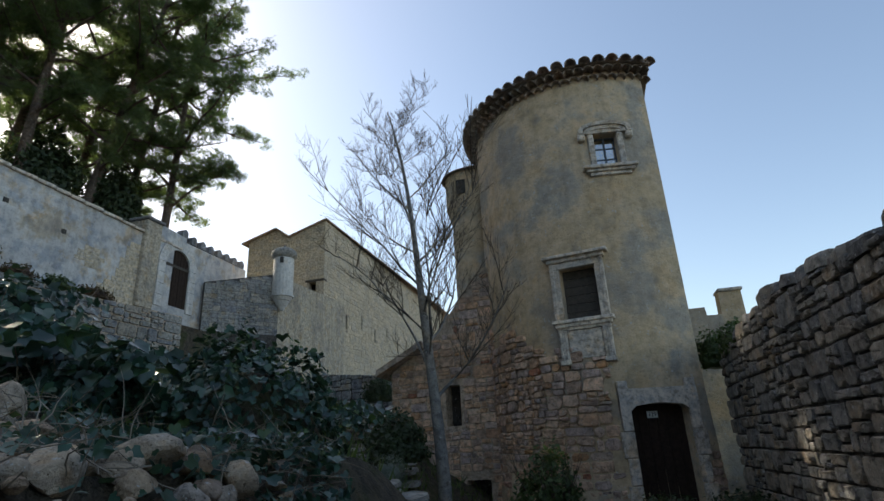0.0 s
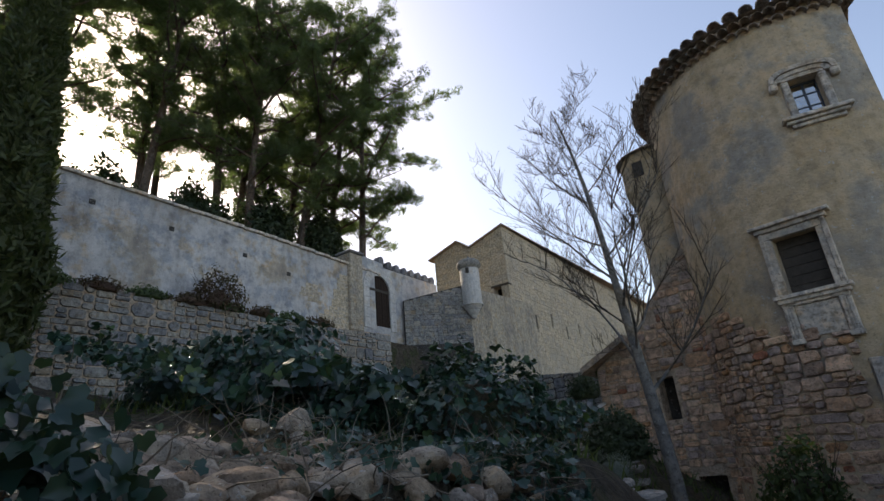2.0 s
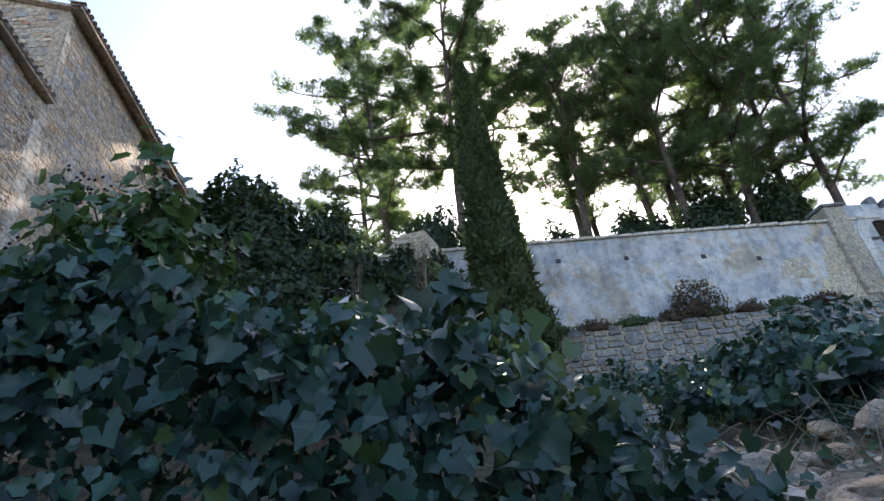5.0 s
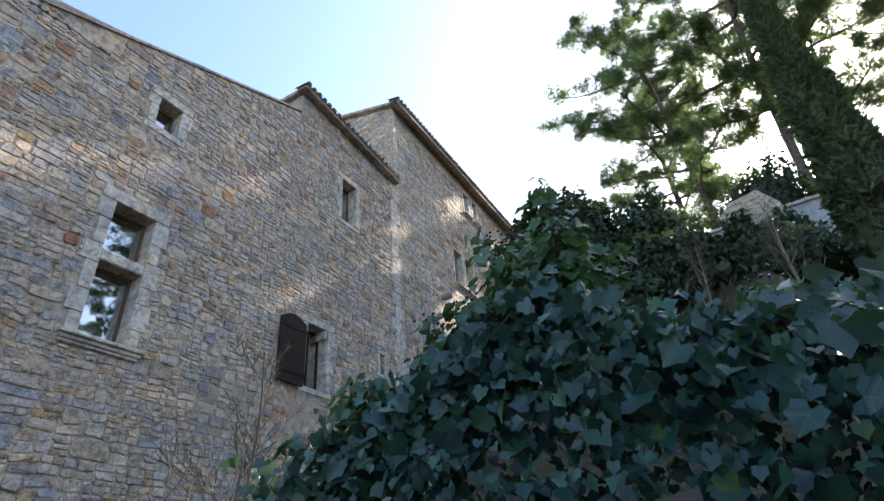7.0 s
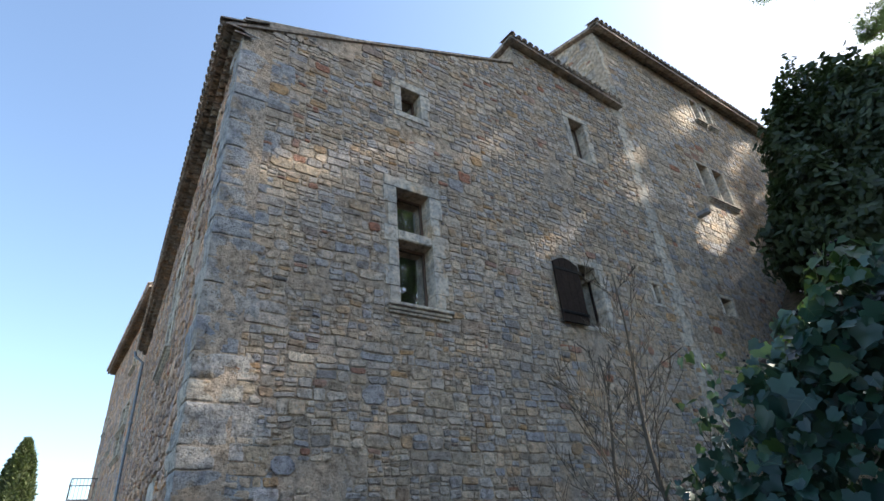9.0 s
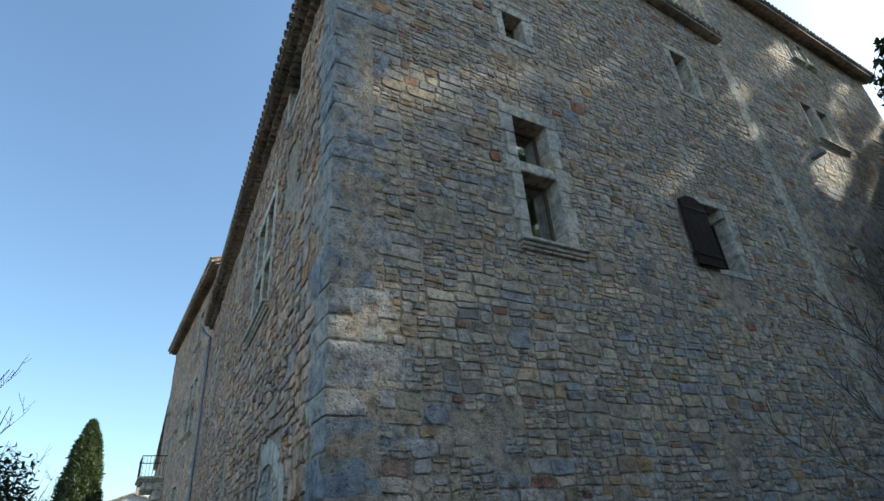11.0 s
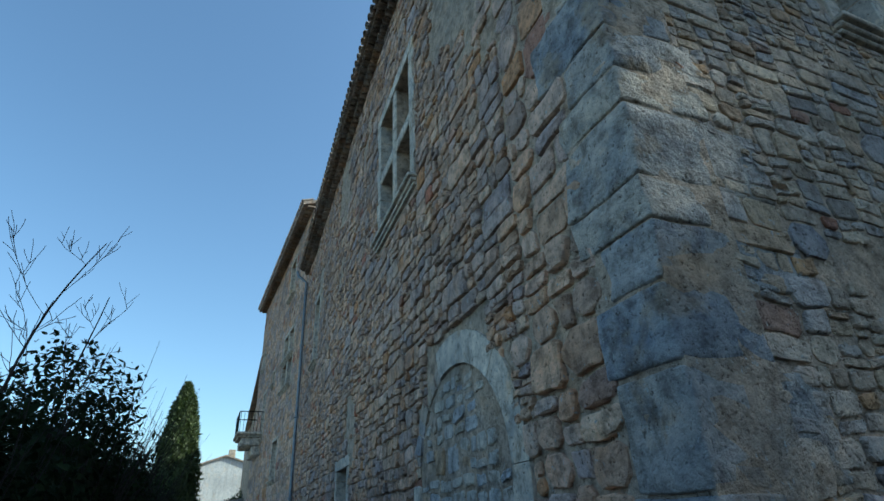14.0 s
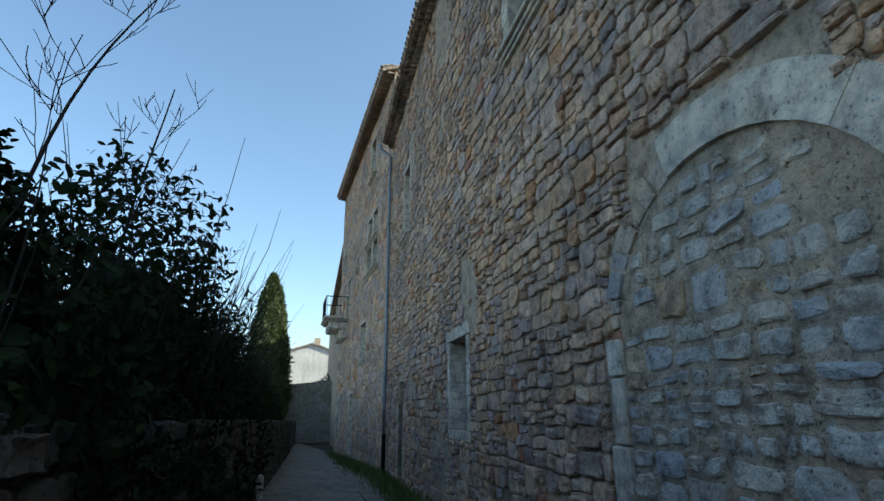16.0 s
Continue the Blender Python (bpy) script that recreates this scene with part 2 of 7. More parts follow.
M_ROCK = stony("rubble_rock", [(0.0, (0.42, 0.30, 0.19)), (0.35, (0.46, 0.37, 0.27)), (0.7, (0.30, 0.20, 0.125)), (1.0, (0.40, 0.34, 0.28))], "object", relief=0.006)
M_EARTH = stony("earth", [(0.0, (0.07, 0.055, 0.04)), (0.5, (0.12, 0.095, 0.065)), (0.8, (0.07, 0.085, 0.03)), (1.0, (0.16, 0.13, 0.09))], "noise", stain=(0.05, 0.06, 0.02), relief=0.02, lichen=0.0)
M_LANE = stony("lane_gravel", [(0.0, (0.20, 0.18, 0.15)), (0.5, (0.28, 0.25, 0.21)), (1.0, (0.34, 0.30, 0.25))], "noise", stain=(0.1, 0.1, 0.06), relief=0.006)
M_PAVE = stony("paving_stone", [(0.0, (0.24, 0.22, 0.19)), (1.0, (0.36, 0.33, 0.28))], "object", relief=0.006)
M_WOOD_DARK = plain("dark_stained_wood", (0.045, 0.028, 0.02), 0.95, vary=0.5, scale=14)
M_WOOD_GREY = plain("weathered_wood", (0.10, 0.085, 0.07), 0.8, vary=0.5, scale=12)
M_FRAME = plain("painted_frame", (0.16, 0.10, 0.07), 0.5)
M_FRAME_BLUE = plain("faded_blue_frame", (0.10, 0.12, 0.15), 0.6)
M_IRON = plain("wrought_iron", (0.02, 0.02, 0.022), 0.55, 0.6)
M_ZINC = plain("zinc", (0.30, 0.34, 0.40), 0.45, 0.55)
M_ROOM = plain("unlit_room", (0.10, 0.09, 0.08), 0.9)
M_CURTAIN = plain("curtain_cloth", (0.35, 0.33, 0.30), 0.9)
M_SIGN = plain("enamel_plate", (0.75, 0.75, 0.72), 0.35, vary=0.1)
M_INK = plain("sign_paint", (0.02, 0.02, 0.03), 0.5)
M_BARK = stony("bark", [(0.0, (0.07, 0.055, 0.045)), (0.6, (0.14, 0.10, 0.075)), (1.0, (0.18, 0.13, 0.09))], "noise", relief=0.01)
M_BARK_PALE = stony("pale_bark", [(0.0, (0.18, 0.17, 0.155)), (0.6, (0.26, 0.24, 0.21)), (1.0, (0.32, 0.29, 0.25))], "noise", relief=0.006)
M_TWIG = plain("twig", (0.11, 0.085, 0.06), 0.8)
M_TWIG_DARK = plain("dark_twig", (0.035, 0.028, 0.022), 0.85)
M_TWIG_PALE = plain("dry_twig", (0.30, 0.25, 0.19), 0.85)
M_IVY = leafy("ivy_leaf", (0.010, 0.038, 0.034), (0.042, 0.105, 0.065), 0.32, 0.08, gloss=0.42)
M_IVY_P = leafy("ivy_leaf_piece", (0.010, 0.040, 0.038), (0.045, 0.105, 0.072), 0.32, 0.08, "object", 0.42, True)
M_IVY_TIP = leafy("ivy_shoot_leaf", (0.03, 0.075, 0.026), (0.075, 0.13, 0.042), 0.4, 0.22)
M_PINE = leafy("pine_needles", (0.06, 0.09, 0.05), (0.12, 0.14, 0.075), 0.45, 0.5)
M_CYPRESS = leafy("cypress_leaf", (0.035, 0.052, 0.018), (0.11, 0.125, 0.045), 0.6, 0.15)
M_OAK = leafy("holm_oak_leaf", (0.022, 0.038, 0.017), (0.052, 0.074, 0.03), 0.55, 0.1)
# Leaf colour lowered to near black to stand for the hedge's deep shade.
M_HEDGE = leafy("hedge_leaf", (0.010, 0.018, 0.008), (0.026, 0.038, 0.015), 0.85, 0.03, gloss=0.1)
M_BUSH = leafy("shrub_leaf", (0.03, 0.055, 0.02), (0.10, 0.14, 0.05), 0.45, 0.25)
M_LAV = leafy("grey_shrub_leaf", (0.10, 0.12, 0.10), (0.20, 0.22, 0.18), 0.7, 0.2)
M_RED = leafy("red_valerian_leaf", (0.08, 0.03, 0.03), (0.14, 0.09, 0.05), 0.6, 0.2)
M_GRASS = leafy("grass_blade", (0.05, 0.08, 0.02), (0.15, 0.17, 0.06), 0.6, 0.3)
M_BERRY = plain("ivy_berry", (0.015, 0.014, 0.02), 0.4)


def glass_material():
    m, nt, b = material("window_glass", 0.02)
    b.inputs["Base Color"].default_value = (0.9, 0.95, 0.95, 1)
    b.inputs["Transmission Weight"].default_value = 1.0
    b.inputs["Specular IOR Level"].default_value = 0.8
    b.inputs["IOR"].default_value = 1.52
    b.inputs["Coat Weight"].default_value = 1.0
    b.inputs["Coat IOR"].default_value = 2.8
    b.inputs["Coat Roughness"].default_value = 0.01
    return m


M_GLASS = glass_material()

# ---- small building helpers ----
rng = random.Random(7)


def mesh_of(name, bm, mat, smooth=False):
    me = bpy.data.meshes.new(name)
    bm.normal_update()
    bm.to_mesh(me)
    bm.free()
    for p in me.polygons:
        p.use_smooth = smooth
    if mat is not None:
        me.materials.append(mat)
    return me


def part(name, bm, mat, parent=None, label="", smooth=False, kind=""):
    ob = new(name, mesh_of(name, bm, mat, smooth))
    if parent is not None:
        ob.parent = parent
    return tagged(ob, label, kind=kind)


def raw(name, verts, faces, mat, parent=None, label="", smooth=False, kind=""):
    me = bpy.data.meshes.new(name)
    me.from_pydata(verts if isinstance(verts, list) else verts.tolist(), [], faces)
    me.update()
    if smooth:
        me.polygons.foreach_set("use_smooth", [True] * len(me.polygons))
    me.materials.append(mat)
    ob = new(name, me)
    if parent is not None:
        ob.parent = parent
    return tagged(ob, label, kind=kind)


def thing(name, label, category, at=(0, 0, 0), rz=0.0, group="", kind=""):
    e = new(name)
    e.matrix_basis = pose(*at, 0, 0, rz)
    e.empty_display_size = 0.2
    return tagged(e, label, category, group, kind)


def box(bm, x0, x1, y0, y1, z0, z1, bevel=0.0, m=None):
    r = bmesh.ops.create_cube(bm, size=1.0)
    vs = r["verts"]
    t = Matrix.Translation(((x0 + x1) / 2, (y0 + y1) / 2, (z0 + z1) / 2)) @ Matrix.Diagonal((abs(x1 - x0), abs(y1 - y0), abs(z1 - z0), 1))
    bmesh.ops.transform(bm, matrix=(m @ t) if m is not None else t, verts=vs)
    if bevel > 0:
        es = list({e for v in vs for e in v.link_edges})
        bmesh.ops.bevel(bm, geom=es, offset=bevel, segments=1, affect="EDGES", profile=0.5)
    return bm


def boxed(x0, x1, y0, y1, z0, z1, bevel=0.0, m=None):
    return box(bmesh.new(), x0, x1, y0, y1, z0, z1, bevel, m)


def tube(verts, faces, pts, radii, sides=6):
    """Adds a tapering tube along pts to lists of vertices and faces."""
    base = len(verts)
    n = len(pts)
    for i, (p, r) in enumerate(zip(pts, radii)):
        d = (Vector(pts[min(i + 1, n - 1)]) - Vector(pts[max(i - 1, 0)]))
        d = d.normalized() if d.length > 1e-6 else Vector((0, 0, 1))
        a = d.orthogonal().normalized()
        b = d.cross(a)
        for k in range(sides):
            ang = 2 * math.pi * k / sides
            verts.append(tuple(Vector(p) + (a * math.cos(ang) + b * math.sin(ang)) * r))
    for i in range(n - 1):
        for k in range(sides):
            k2 = (k + 1) % sides
            faces.append((base + i * sides + k, base + i * sides + k2, base + (i + 1) * sides + k2, base + (i + 1) * sides + k))
    faces.append(tuple(base + (n - 1) * sides + k for k in range(sides)))


# ---- masonry: unit stones, scaled into courses ----
def unit_stone(seed, cut, lump):
    """One hewn stone, 1 x 1 in u and v, its face at about 1 in depth; returns vertices and faces."""
    r = random.Random(seed)
    ring = []
    for k in range(4):
        cx, cy = ((-0.5, -0.5), (0.5, -0.5), (0.5, 0.5), (-0.5, 0.5))[k]
        dx, dy = ((1, 0), (0, 1), (-1, 0), (0, -1))[k]
        jx, jy = -math.copysign(r.uniform(0, lump), cx), -math.copysign(r.uniform(0, lump), cy)
        c = cut * r.uniform(0.3, 1.0)
        ring.append((cx + jx, cy + jy + c * (1 if cy < 0 else -1)) if k in (0, 2) else (cx + jx + c * (1 if cx < 0 else -1), cy + jy))
        ring.append((cx + jx + c * (1 if cx < 0 else -1), cy + jy) if k in (0, 2) else (cx + jx, cy + jy + c * (1 if cy < 0 else -1)))
        ring.append((cx + dx * r.uniform(0.4, 0.6) + (0 if dx else -math.copysign(r.uniform(-0.02, lump * 0.5), cx)), cy + dy * r.uniform(0.4, 0.6) + (0 if dy else -math.copysign(r.uniform(-0.02, lump * 0.5), cy))))
    n = len(ring)
    tx, ty = r.uniform(-0.4, 0.4), r.uniform(-0.4, 0.4)
    verts = []
    for scale, depth in ((1.0, -0.4), (0.985, 0.5), (0.93, 0.92)):
        for u, v in ring:
            verts.append((u * scale, v * scale, depth + (depth > 0.6) * (tx * u + ty * v + r.uniform(-0.12, 0.06))))
    verts.append((r.uniform(-0.15, 0.15), r.uniform(-0.15, 0.15), 1.0 + r.uniform(-0.1, 0.15)))
    faces = []
    for j in range(2):
        for k in range(n):
            k2 = (k + 1) % n
            faces.append((j * n + k, j * n + k2, (j + 1) * n + k2, (j + 1) * n + k))
    for k in range(n):
        faces.append((2 * n + k, 2 * n + (k + 1) % n, 3 * n))
    return np.array(verts), faces


STYLES = {"rubble": [unit_stone(100 + k, 0.26, 0.13) for k in range(40)],
          "ashlar": [unit_stone(200 + k, 0.05, 0.02) for k in range(12)],
          "dry": [unit_stone(300 + k, 0.2, 0.1) for k in range(30)]}
UNIT_MESH = {}


def unit_mesh(style, k, mat):
    key = (style, k, mat.name)
    if key not in UNIT_MESH:
        v, f = STYLES[style][k]
        me = bpy.data.meshes.new("stone")
        me.from_pydata(v.tolist(), [], f)
        me.materials.append(mat)
        UNIT_MESH[key] = me
    return UNIT_MESH[key]


def courses(u0, u1, v0, v1, course, length, holes=(), top=None, seed=1, gap=0.002):
    """Random rubble: stones (u, v, width, height), clear of the holes (u0, u1, v0, v1) and under top(u)."""
    r = random.Random(seed)
    cells = []

    size = [1.0]

    def split(a, b, c, d):
        w, h = b - a, d - c
        ch, cw = course * size[0], length * size[0]
        if h > ch * 1.5 * r.uniform(0.8, 1.3) and (h > 0.75 * w or w < cw * 1.6):
            t = c + h * r.uniform(0.35, 0.65)
            split(a, b, c, t)
            split(a, b, t, d)
        elif w > cw * 1.7 * r.uniform(0.7, 1.35):
            t = a + w * r.uniform(0.33, 0.67)
            split(a, t, c, d)
            split(t, b, c, d)
        elif h > ch * 1.6:
            t = c + h * r.uniform(0.35, 0.65)
            split(a, b, c, t)
            split(a, b, t, d)
        else:
            cells.append((a, b, c, d))

    v = v0
    while v < v1 - 0.02:
        band = min(course * r.uniform(1.6, 3.2), v1 - v)
        u = u0
        while u < u1 - 0.02:
            w = min(length * r.uniform(1.4, 3.4), u1 - u)
            size[0] = r.choice((0.65, 0.8, 0.9, 1.0, 1.15, 1.5))
            if u1 - (u + w) < length * 0.6:
                w = u1 - u
            split(u, u + w, v, v + band)
            u += w
        v += band
    out = []
    for a, b, c, d in cells:
        for h in holes:
            if a < h[1] and b > h[0] and c < h[3] and d > h[2]:
                side = max(((h[0] - a, 0), (b - h[1], 1), (h[2] - c, 2), (d - h[3], 3)), key=lambda s: s[0] / ((b - a) if s[1] < 2 else (d - c)))[1]
                if side == 0:
                    b = h[0]
                elif side == 1:
                    a = h[1]
                elif side == 2:
                    d = h[2]
                else:
                    c = h[3]
        if b - a < 0.06 or d - c < 0.04:
            continue
        if top is not None:
            lim = min(top(a), top(b), top((a + b) / 2))
            if lim < c + 0.06:
                continue
            d = min(d, lim)
        out.append(((a + b) / 2, (c + d) / 2, b - a - gap, d - c - gap))
    return out


def basis(o, u, n):
    """Columns: along the wall, up, outwards."""
    u, n = Vector(u).normalized(), Vector(n).normalized()
    m = Matrix.Identity(4)
    for i in range(3):
        m[i][0], m[i][1], m[i][2], m[i][3] = u[i], (0, 0, 1)[i], n[i], o[i]
    return m


def warp(u, v, amp, seed):
    """Shifts a point of a wall's face, so that joints wander but stay closed."""
    a = noise.noise((u * 3.4, v * 3.4, seed)) * 0.65 + noise.noise((u * 9.0, v * 9.0, seed + 5.0)) * 0.35
    b = noise.noise((u * 3.4, v * 3.4, seed + 11.0)) * 0.65 + noise.noise((u * 9.0, v * 9.0, seed + 17.0)) * 0.35
    return u + a * amp * 1.3, v + b * amp


RING = 12
STONE_F = [(j * RING + k, j * RING + (k + 1) % RING, (j + 1) * RING + (k + 1) % RING, (j + 1) * RING + k) for j in range(2) for k in range(RING)]
STONE_F += [(2 * RING + k, 2 * RING + (k + 1) % RING, 3 * RING) for k in range(RING)]
# style: joint half-width, edge wear, warp, roughness of the face
HEWN = {"rubble": (0.005, 0.013, 0.05, 0.36), "ashlar": (0.006, 0.008, 0.006, 0.1), "dry": (0.009, 0.016, 0.016, 0.3)}


def hewn_stone(u, v, w, h, d, style, r, seed):
    """One stone about its middle: a closed joint, worn edges and an uneven hewn face."""
    joint, wear, amp, face = HEWN[style]
    shy = r.uniform(0.88, 1.0) if style != "ashlar" else 1.0
    hw, hh = w / 2 * shy - joint, h / 2 * (r.uniform(0.88, 1.0) if style != "ashlar" else 1.0) - joint
    cut = min(hw, hh) * r.uniform(0.15, 0.7) if style != "ashlar" else 0.004
    ring = []
    for sx, sy, first in ((-1, -1, 0), (1, -1, 1), (1, 1, 0), (-1, 1, 1)):
        c1, c2 = (sx * hw, sy * (hh - cut)), (sx * (hw - cut), sy * hh)
        ring += [c1, c2] if first == 0 else [c2, c1]
        ring.append({(-1, -1): (hw * r.uniform(-0.2, 0.2), -hh), (1, -1): (hw, hh * r.uniform(-0.2, 0.2)), (1, 1): (hw * r.uniform(-0.2, 0.2), hh), (-1, 1): (-hw, hh * r.uniform(-0.2, 0.2))}[(sx, sy)])
    pts = []
    for a, b in ring:
        x, y = warp(u + a, v + b, amp, seed)
        pts.append((x - u, y - v))
    tx, ty = r.uniform(-1, 1) * d * face / max(w, 0.1), r.uniform(-1, 1) * d * face / max(h, 0.08)
    out = []
    inset = min(wear, 0.35 * min(hw, hh))
    for k_in, dep in ((0.0, -0.03), (0.12, d * 0.72), (1.0, d)):
        for x, y in pts:
            ln = math.hypot(x, y) + 1e-6
            f = 1 - inset * k_in * r.uniform(0.6, 1.5) / ln
            out.append((x * f, y * f, dep + (0 if dep < 0 else tx * x + ty * y + r.uniform(-1, 0.6) * d * face * 0.5)))
    out.append((r.uniform(-0.2, 0.2) * w, r.uniform(-0.2, 0.2) * h, d * (1 + r.uniform(-face, face))))
    return out


def lay(parent, stones, m, style, depth, mat, mat_piece, near=None, seed=1, name="stone", limit=300, bend=None):
    """Lays stones on a wall: those for which near(u, v) holds as pieces, the rest joined."""
    r = random.Random(seed)
    vs, fs, base, made = [], [], 0, 0
    for u, v, w, h in stones:
        d = depth * (r.uniform(0.55, 1.6) * (1.2 if v < 4 else 0.9) if style == "rubble" else r.uniform(0.5, 1.4))
        geo = hewn_stone(u, v, w, h, d, style, r, seed * 1.7)
        mm = (m @ Matrix.Translation((u, v, 0))) if bend is None else bend(u) @ Matrix.Translation((0, v, 0))
        if near is not None and made < limit and near(u, v):
            me = bpy.data.meshes.new(name)
            me.from_pydata(geo, [], STONE_F)
            me.materials.append(mat_piece)
            ob = new(name, me)
            ob.matrix_basis = mm
            ob.parent = parent
            made += 1
            continue
        rot, org = np.array(mm.to_3x3()), np.array(mm.translation)
        vs.append(np.array(geo) @ rot.T + org)
        fs += [tuple(i + base for i in f) for f in STONE_F]
        base += len(geo)
    if vs:
        raw(name + "_field", np.concatenate(vs), fs, mat, parent, kind="stuff")


def wall_body(name, m, thick, u_pts, v0, tops, holes, mat, parent=None, label=""):
    """A wall with holes through it. u_pts: kinks of the top; tops: the heights there; m: basis()."""
    def top(u):
        return float(np.interp(u, u_pts, tops))
    us = sorted(set(list(u_pts) + [x for h in holes for x in h[:2]]))
    vs = sorted(set([v0] + [x for h in holes for x in h[2:]])) + [1e6]
    nu, nv = len(us) - 1, len(vs) - 1

    def solid(i, j):
        if not (0 <= i < nu and 0 <= j < nv):
            return False
        if max(top(us[i]), top(us[i + 1])) < vs[j] + 0.003:
            return False
        a = (us[i] + us[i + 1]) / 2
        b = (vs[j] + min(vs[j + 1], vs[j] + 0.02)) / 2
        return not any(h[0] < a < h[1] and h[2] < b < h[3] for h in holes)

    bm = bmesh.new()
    cache = {}

    def vert(u, v, d):
        key = (round(u, 4), round(v, 4), d)
        if key not in cache:
            cache[key] = bm.verts.new(m @ Vector((u, v, d)))
        return cache[key]

    def quad(*p):
        q = []
        for k in p:
            w = vert(*k)
            if w not in q:
                q.append(w)
        if len(q) > 2 and bm.faces.get(q) is None:
            bm.faces.new(q)
    for i in range(nu):
        a, b = us[i], us[i + 1]
        for j in range(nv):
            if not solid(i, j):
                continue
            c = vs[j]
            ta, tb = max(c, min(top(a), vs[j + 1])), max(c, min(top(b), vs[j + 1]))
            quad((a, c, 0), (b, c, 0), (b, tb, 0), (a, ta, 0))
            quad((a, c, -thick), (a, ta, -thick), (b, tb, -thick), (b, c, -thick))
            if not solid(i - 1, j):
                quad((a, c, 0), (a, ta, 0), (a, ta, -thick), (a, c, -thick))
            if not solid(i + 1, j):
                quad((b, c, 0), (b, c, -thick), (b, tb, -thick), (b, tb, 0))
            if not solid(i, j - 1):
                quad((a, c, 0), (a, c, -thick), (b, c, -thick), (b, c, 0))
            if not solid(i, j + 1) or min(ta, tb) < vs[j + 1] - 0.001:
                quad((a, ta, 0), (b, tb, 0), (b, tb, -thick), (a, ta, -thick))
    bmesh.ops.recalc_face_normals(bm, faces=bm.faces)
    return part(name, bm, mat, parent, label)


def half_tile(length, r0, r1, sides=6, thick=0.014, up=True):
    """A curved clay tile along +y, hollow side down (or up)."""
    v, f = [], []
    sgn = 1 if up else -1
    for y, r in ((0.0, r0), (length, r1)):
        for rr in (r, r - thick):
            for k in range(sides + 1):
                a = math.pi * k / sides
                v.append((rr * math.cos(a), y, sgn * rr * math.sin(a)))
    n = sides + 1
    for k in range(sides):
        f.append((k, k + 1, 2 * n + k + 1, 2 * n + k))
        f.append((n + k, 3 * n + k, 3 * n + k + 1, n + k + 1))
        f.append((k, n + k, n + k + 1, k + 1))
        f.append((2 * n + k, 2 * n + k + 1, 3 * n + k + 1, 3 * n + k))
    return v, f


def tile_mesh(name, mat, length=0.5, r0=0.09, r1=0.075, up=True):
    v, f = half_tile(length, r0, r1, up=up)
    me = bpy.data.meshes.new(name)
    me.from_pydata(v, [], f)
    me.materials.append(mat)
    return me


# ---- ground ----
def smooth(a, b, x):
    t = min(1.0, max(0.0, (x - a) / (b - a)))
    return t * t * (3 - 2 * t)


def ground_z(x, y):
    """Height of the ground: a lane falling southwards, a rubble bank and terraced hill west of it."""
    lane = -0.045 * max(-y, 0) if y > -10 else -0.45 - 0.026 * (-y - 10)
    lane = max(lane, -1.9)
    z = lane
    if x > 2.6:
        z += 0.9 * smooth(2.9, 3.6, x)
    if x < -1.3:
        shift = 3.2 * smooth(-7.0, -13.0, x)
        south = smooth(-6.6 - shift, -4.4 - shift, y)
        north = 1 - smooth(5.2, 8.0, y)
        bank = 1.45 * smooth(-1.45, -2.4, x) * south * north
        slope = 0.19 * max(0.0, -x - 2.6) * south
        rise = 0.12 * max(0.0, min(y, 40) - 5.5) * smooth(-1.6, -4.5, x)
        lump = 0.25 * noise.noise((x * 0.7, y * 0.7, 0.3)) * south * smooth(-2.2, -4.0, x)
        z += bank + slope + rise + lump
        z += 0.65 * smooth(5.0, 8.0, y) * smooth(1.4, 0.6, abs(x + 2.9 + 0.36 * (y - 6.6))) * smooth(20.0, 14.0, y)
        z += 5.0 * smooth(-9.0, -17.5, x) * smooth(3.6, 0.2, y) * south
        edge = -20.2 + 0.05 * (y - 2)
        if x < edge and -8 < y < 26:
            z = max(z, 7.9 + 3.6 * smooth(edge - 1.1, edge - 1.5, x))
        if y > -6:
            z += 9.0 * smooth(-24, -60, x)
    z -= 3.0 * smooth(80, 400, math.hypot(x, y))
    return z


def axis(lo, hi, fine, near_lo, near_hi):
    a = list(np.arange(near_lo, near_hi, fine))
    left, right, step = [], [], fine
    v = near_lo
    while v > lo:
        step *= 1.35
        v -= step
        left.append(v)
    v, step = a[-1], fine
    while v < hi:
        step *= 1.35
        v += step
        right.append(v)
    return left[::-1] + a + right


gx, gy = axis(-3000, 3000, 0.4, -26, 6), axis(-3000, 3000, 0.5, -30, 46)
gv = [(x, y, ground_z(x, y)) for y in gy for x in gx]
gf = [(j * len(gx) + i, j * len(gx) + i + 1, (j + 1) * len(gx) + i + 1, (j + 1) * len(gx) + i) for j in range(len(gy) - 1) for i in range(len(gx) - 1)]
tagged(raw("ground", gv, gf, M_EARTH, smooth=True), "bare earth and leaf litter of a sloping hillside", "ground", kind="structure")

LANE_X = [(-62, 0.0, 1.5), (-45, -0.9, 1.6), (-26, -1.3, 2.0), (-9, -0.4, 2.6), (3, -1.4, 2.6), (11, -2.0, 2.5)]
lv, lf = [], []
ys = np.arange(-62, 11.2, 0.6)
for y in ys:
    a = float(np.interp(y, [p[0] for p in LANE_X], [p[1] for p in LANE_X]))
    b = float(np.interp(y, [p[0] for p in LANE_X], [p[2] for p in LANE_X]))
    for k in range(7):
        x = a + (b - a) * k / 6
        lv.append((x, float(y), max(ground_z(x, float(y)), ground_z(0.5, float(y))) + 0.012 + 0.02 * noise.noise((x * 0.8, y * 0.5, 4.0))))
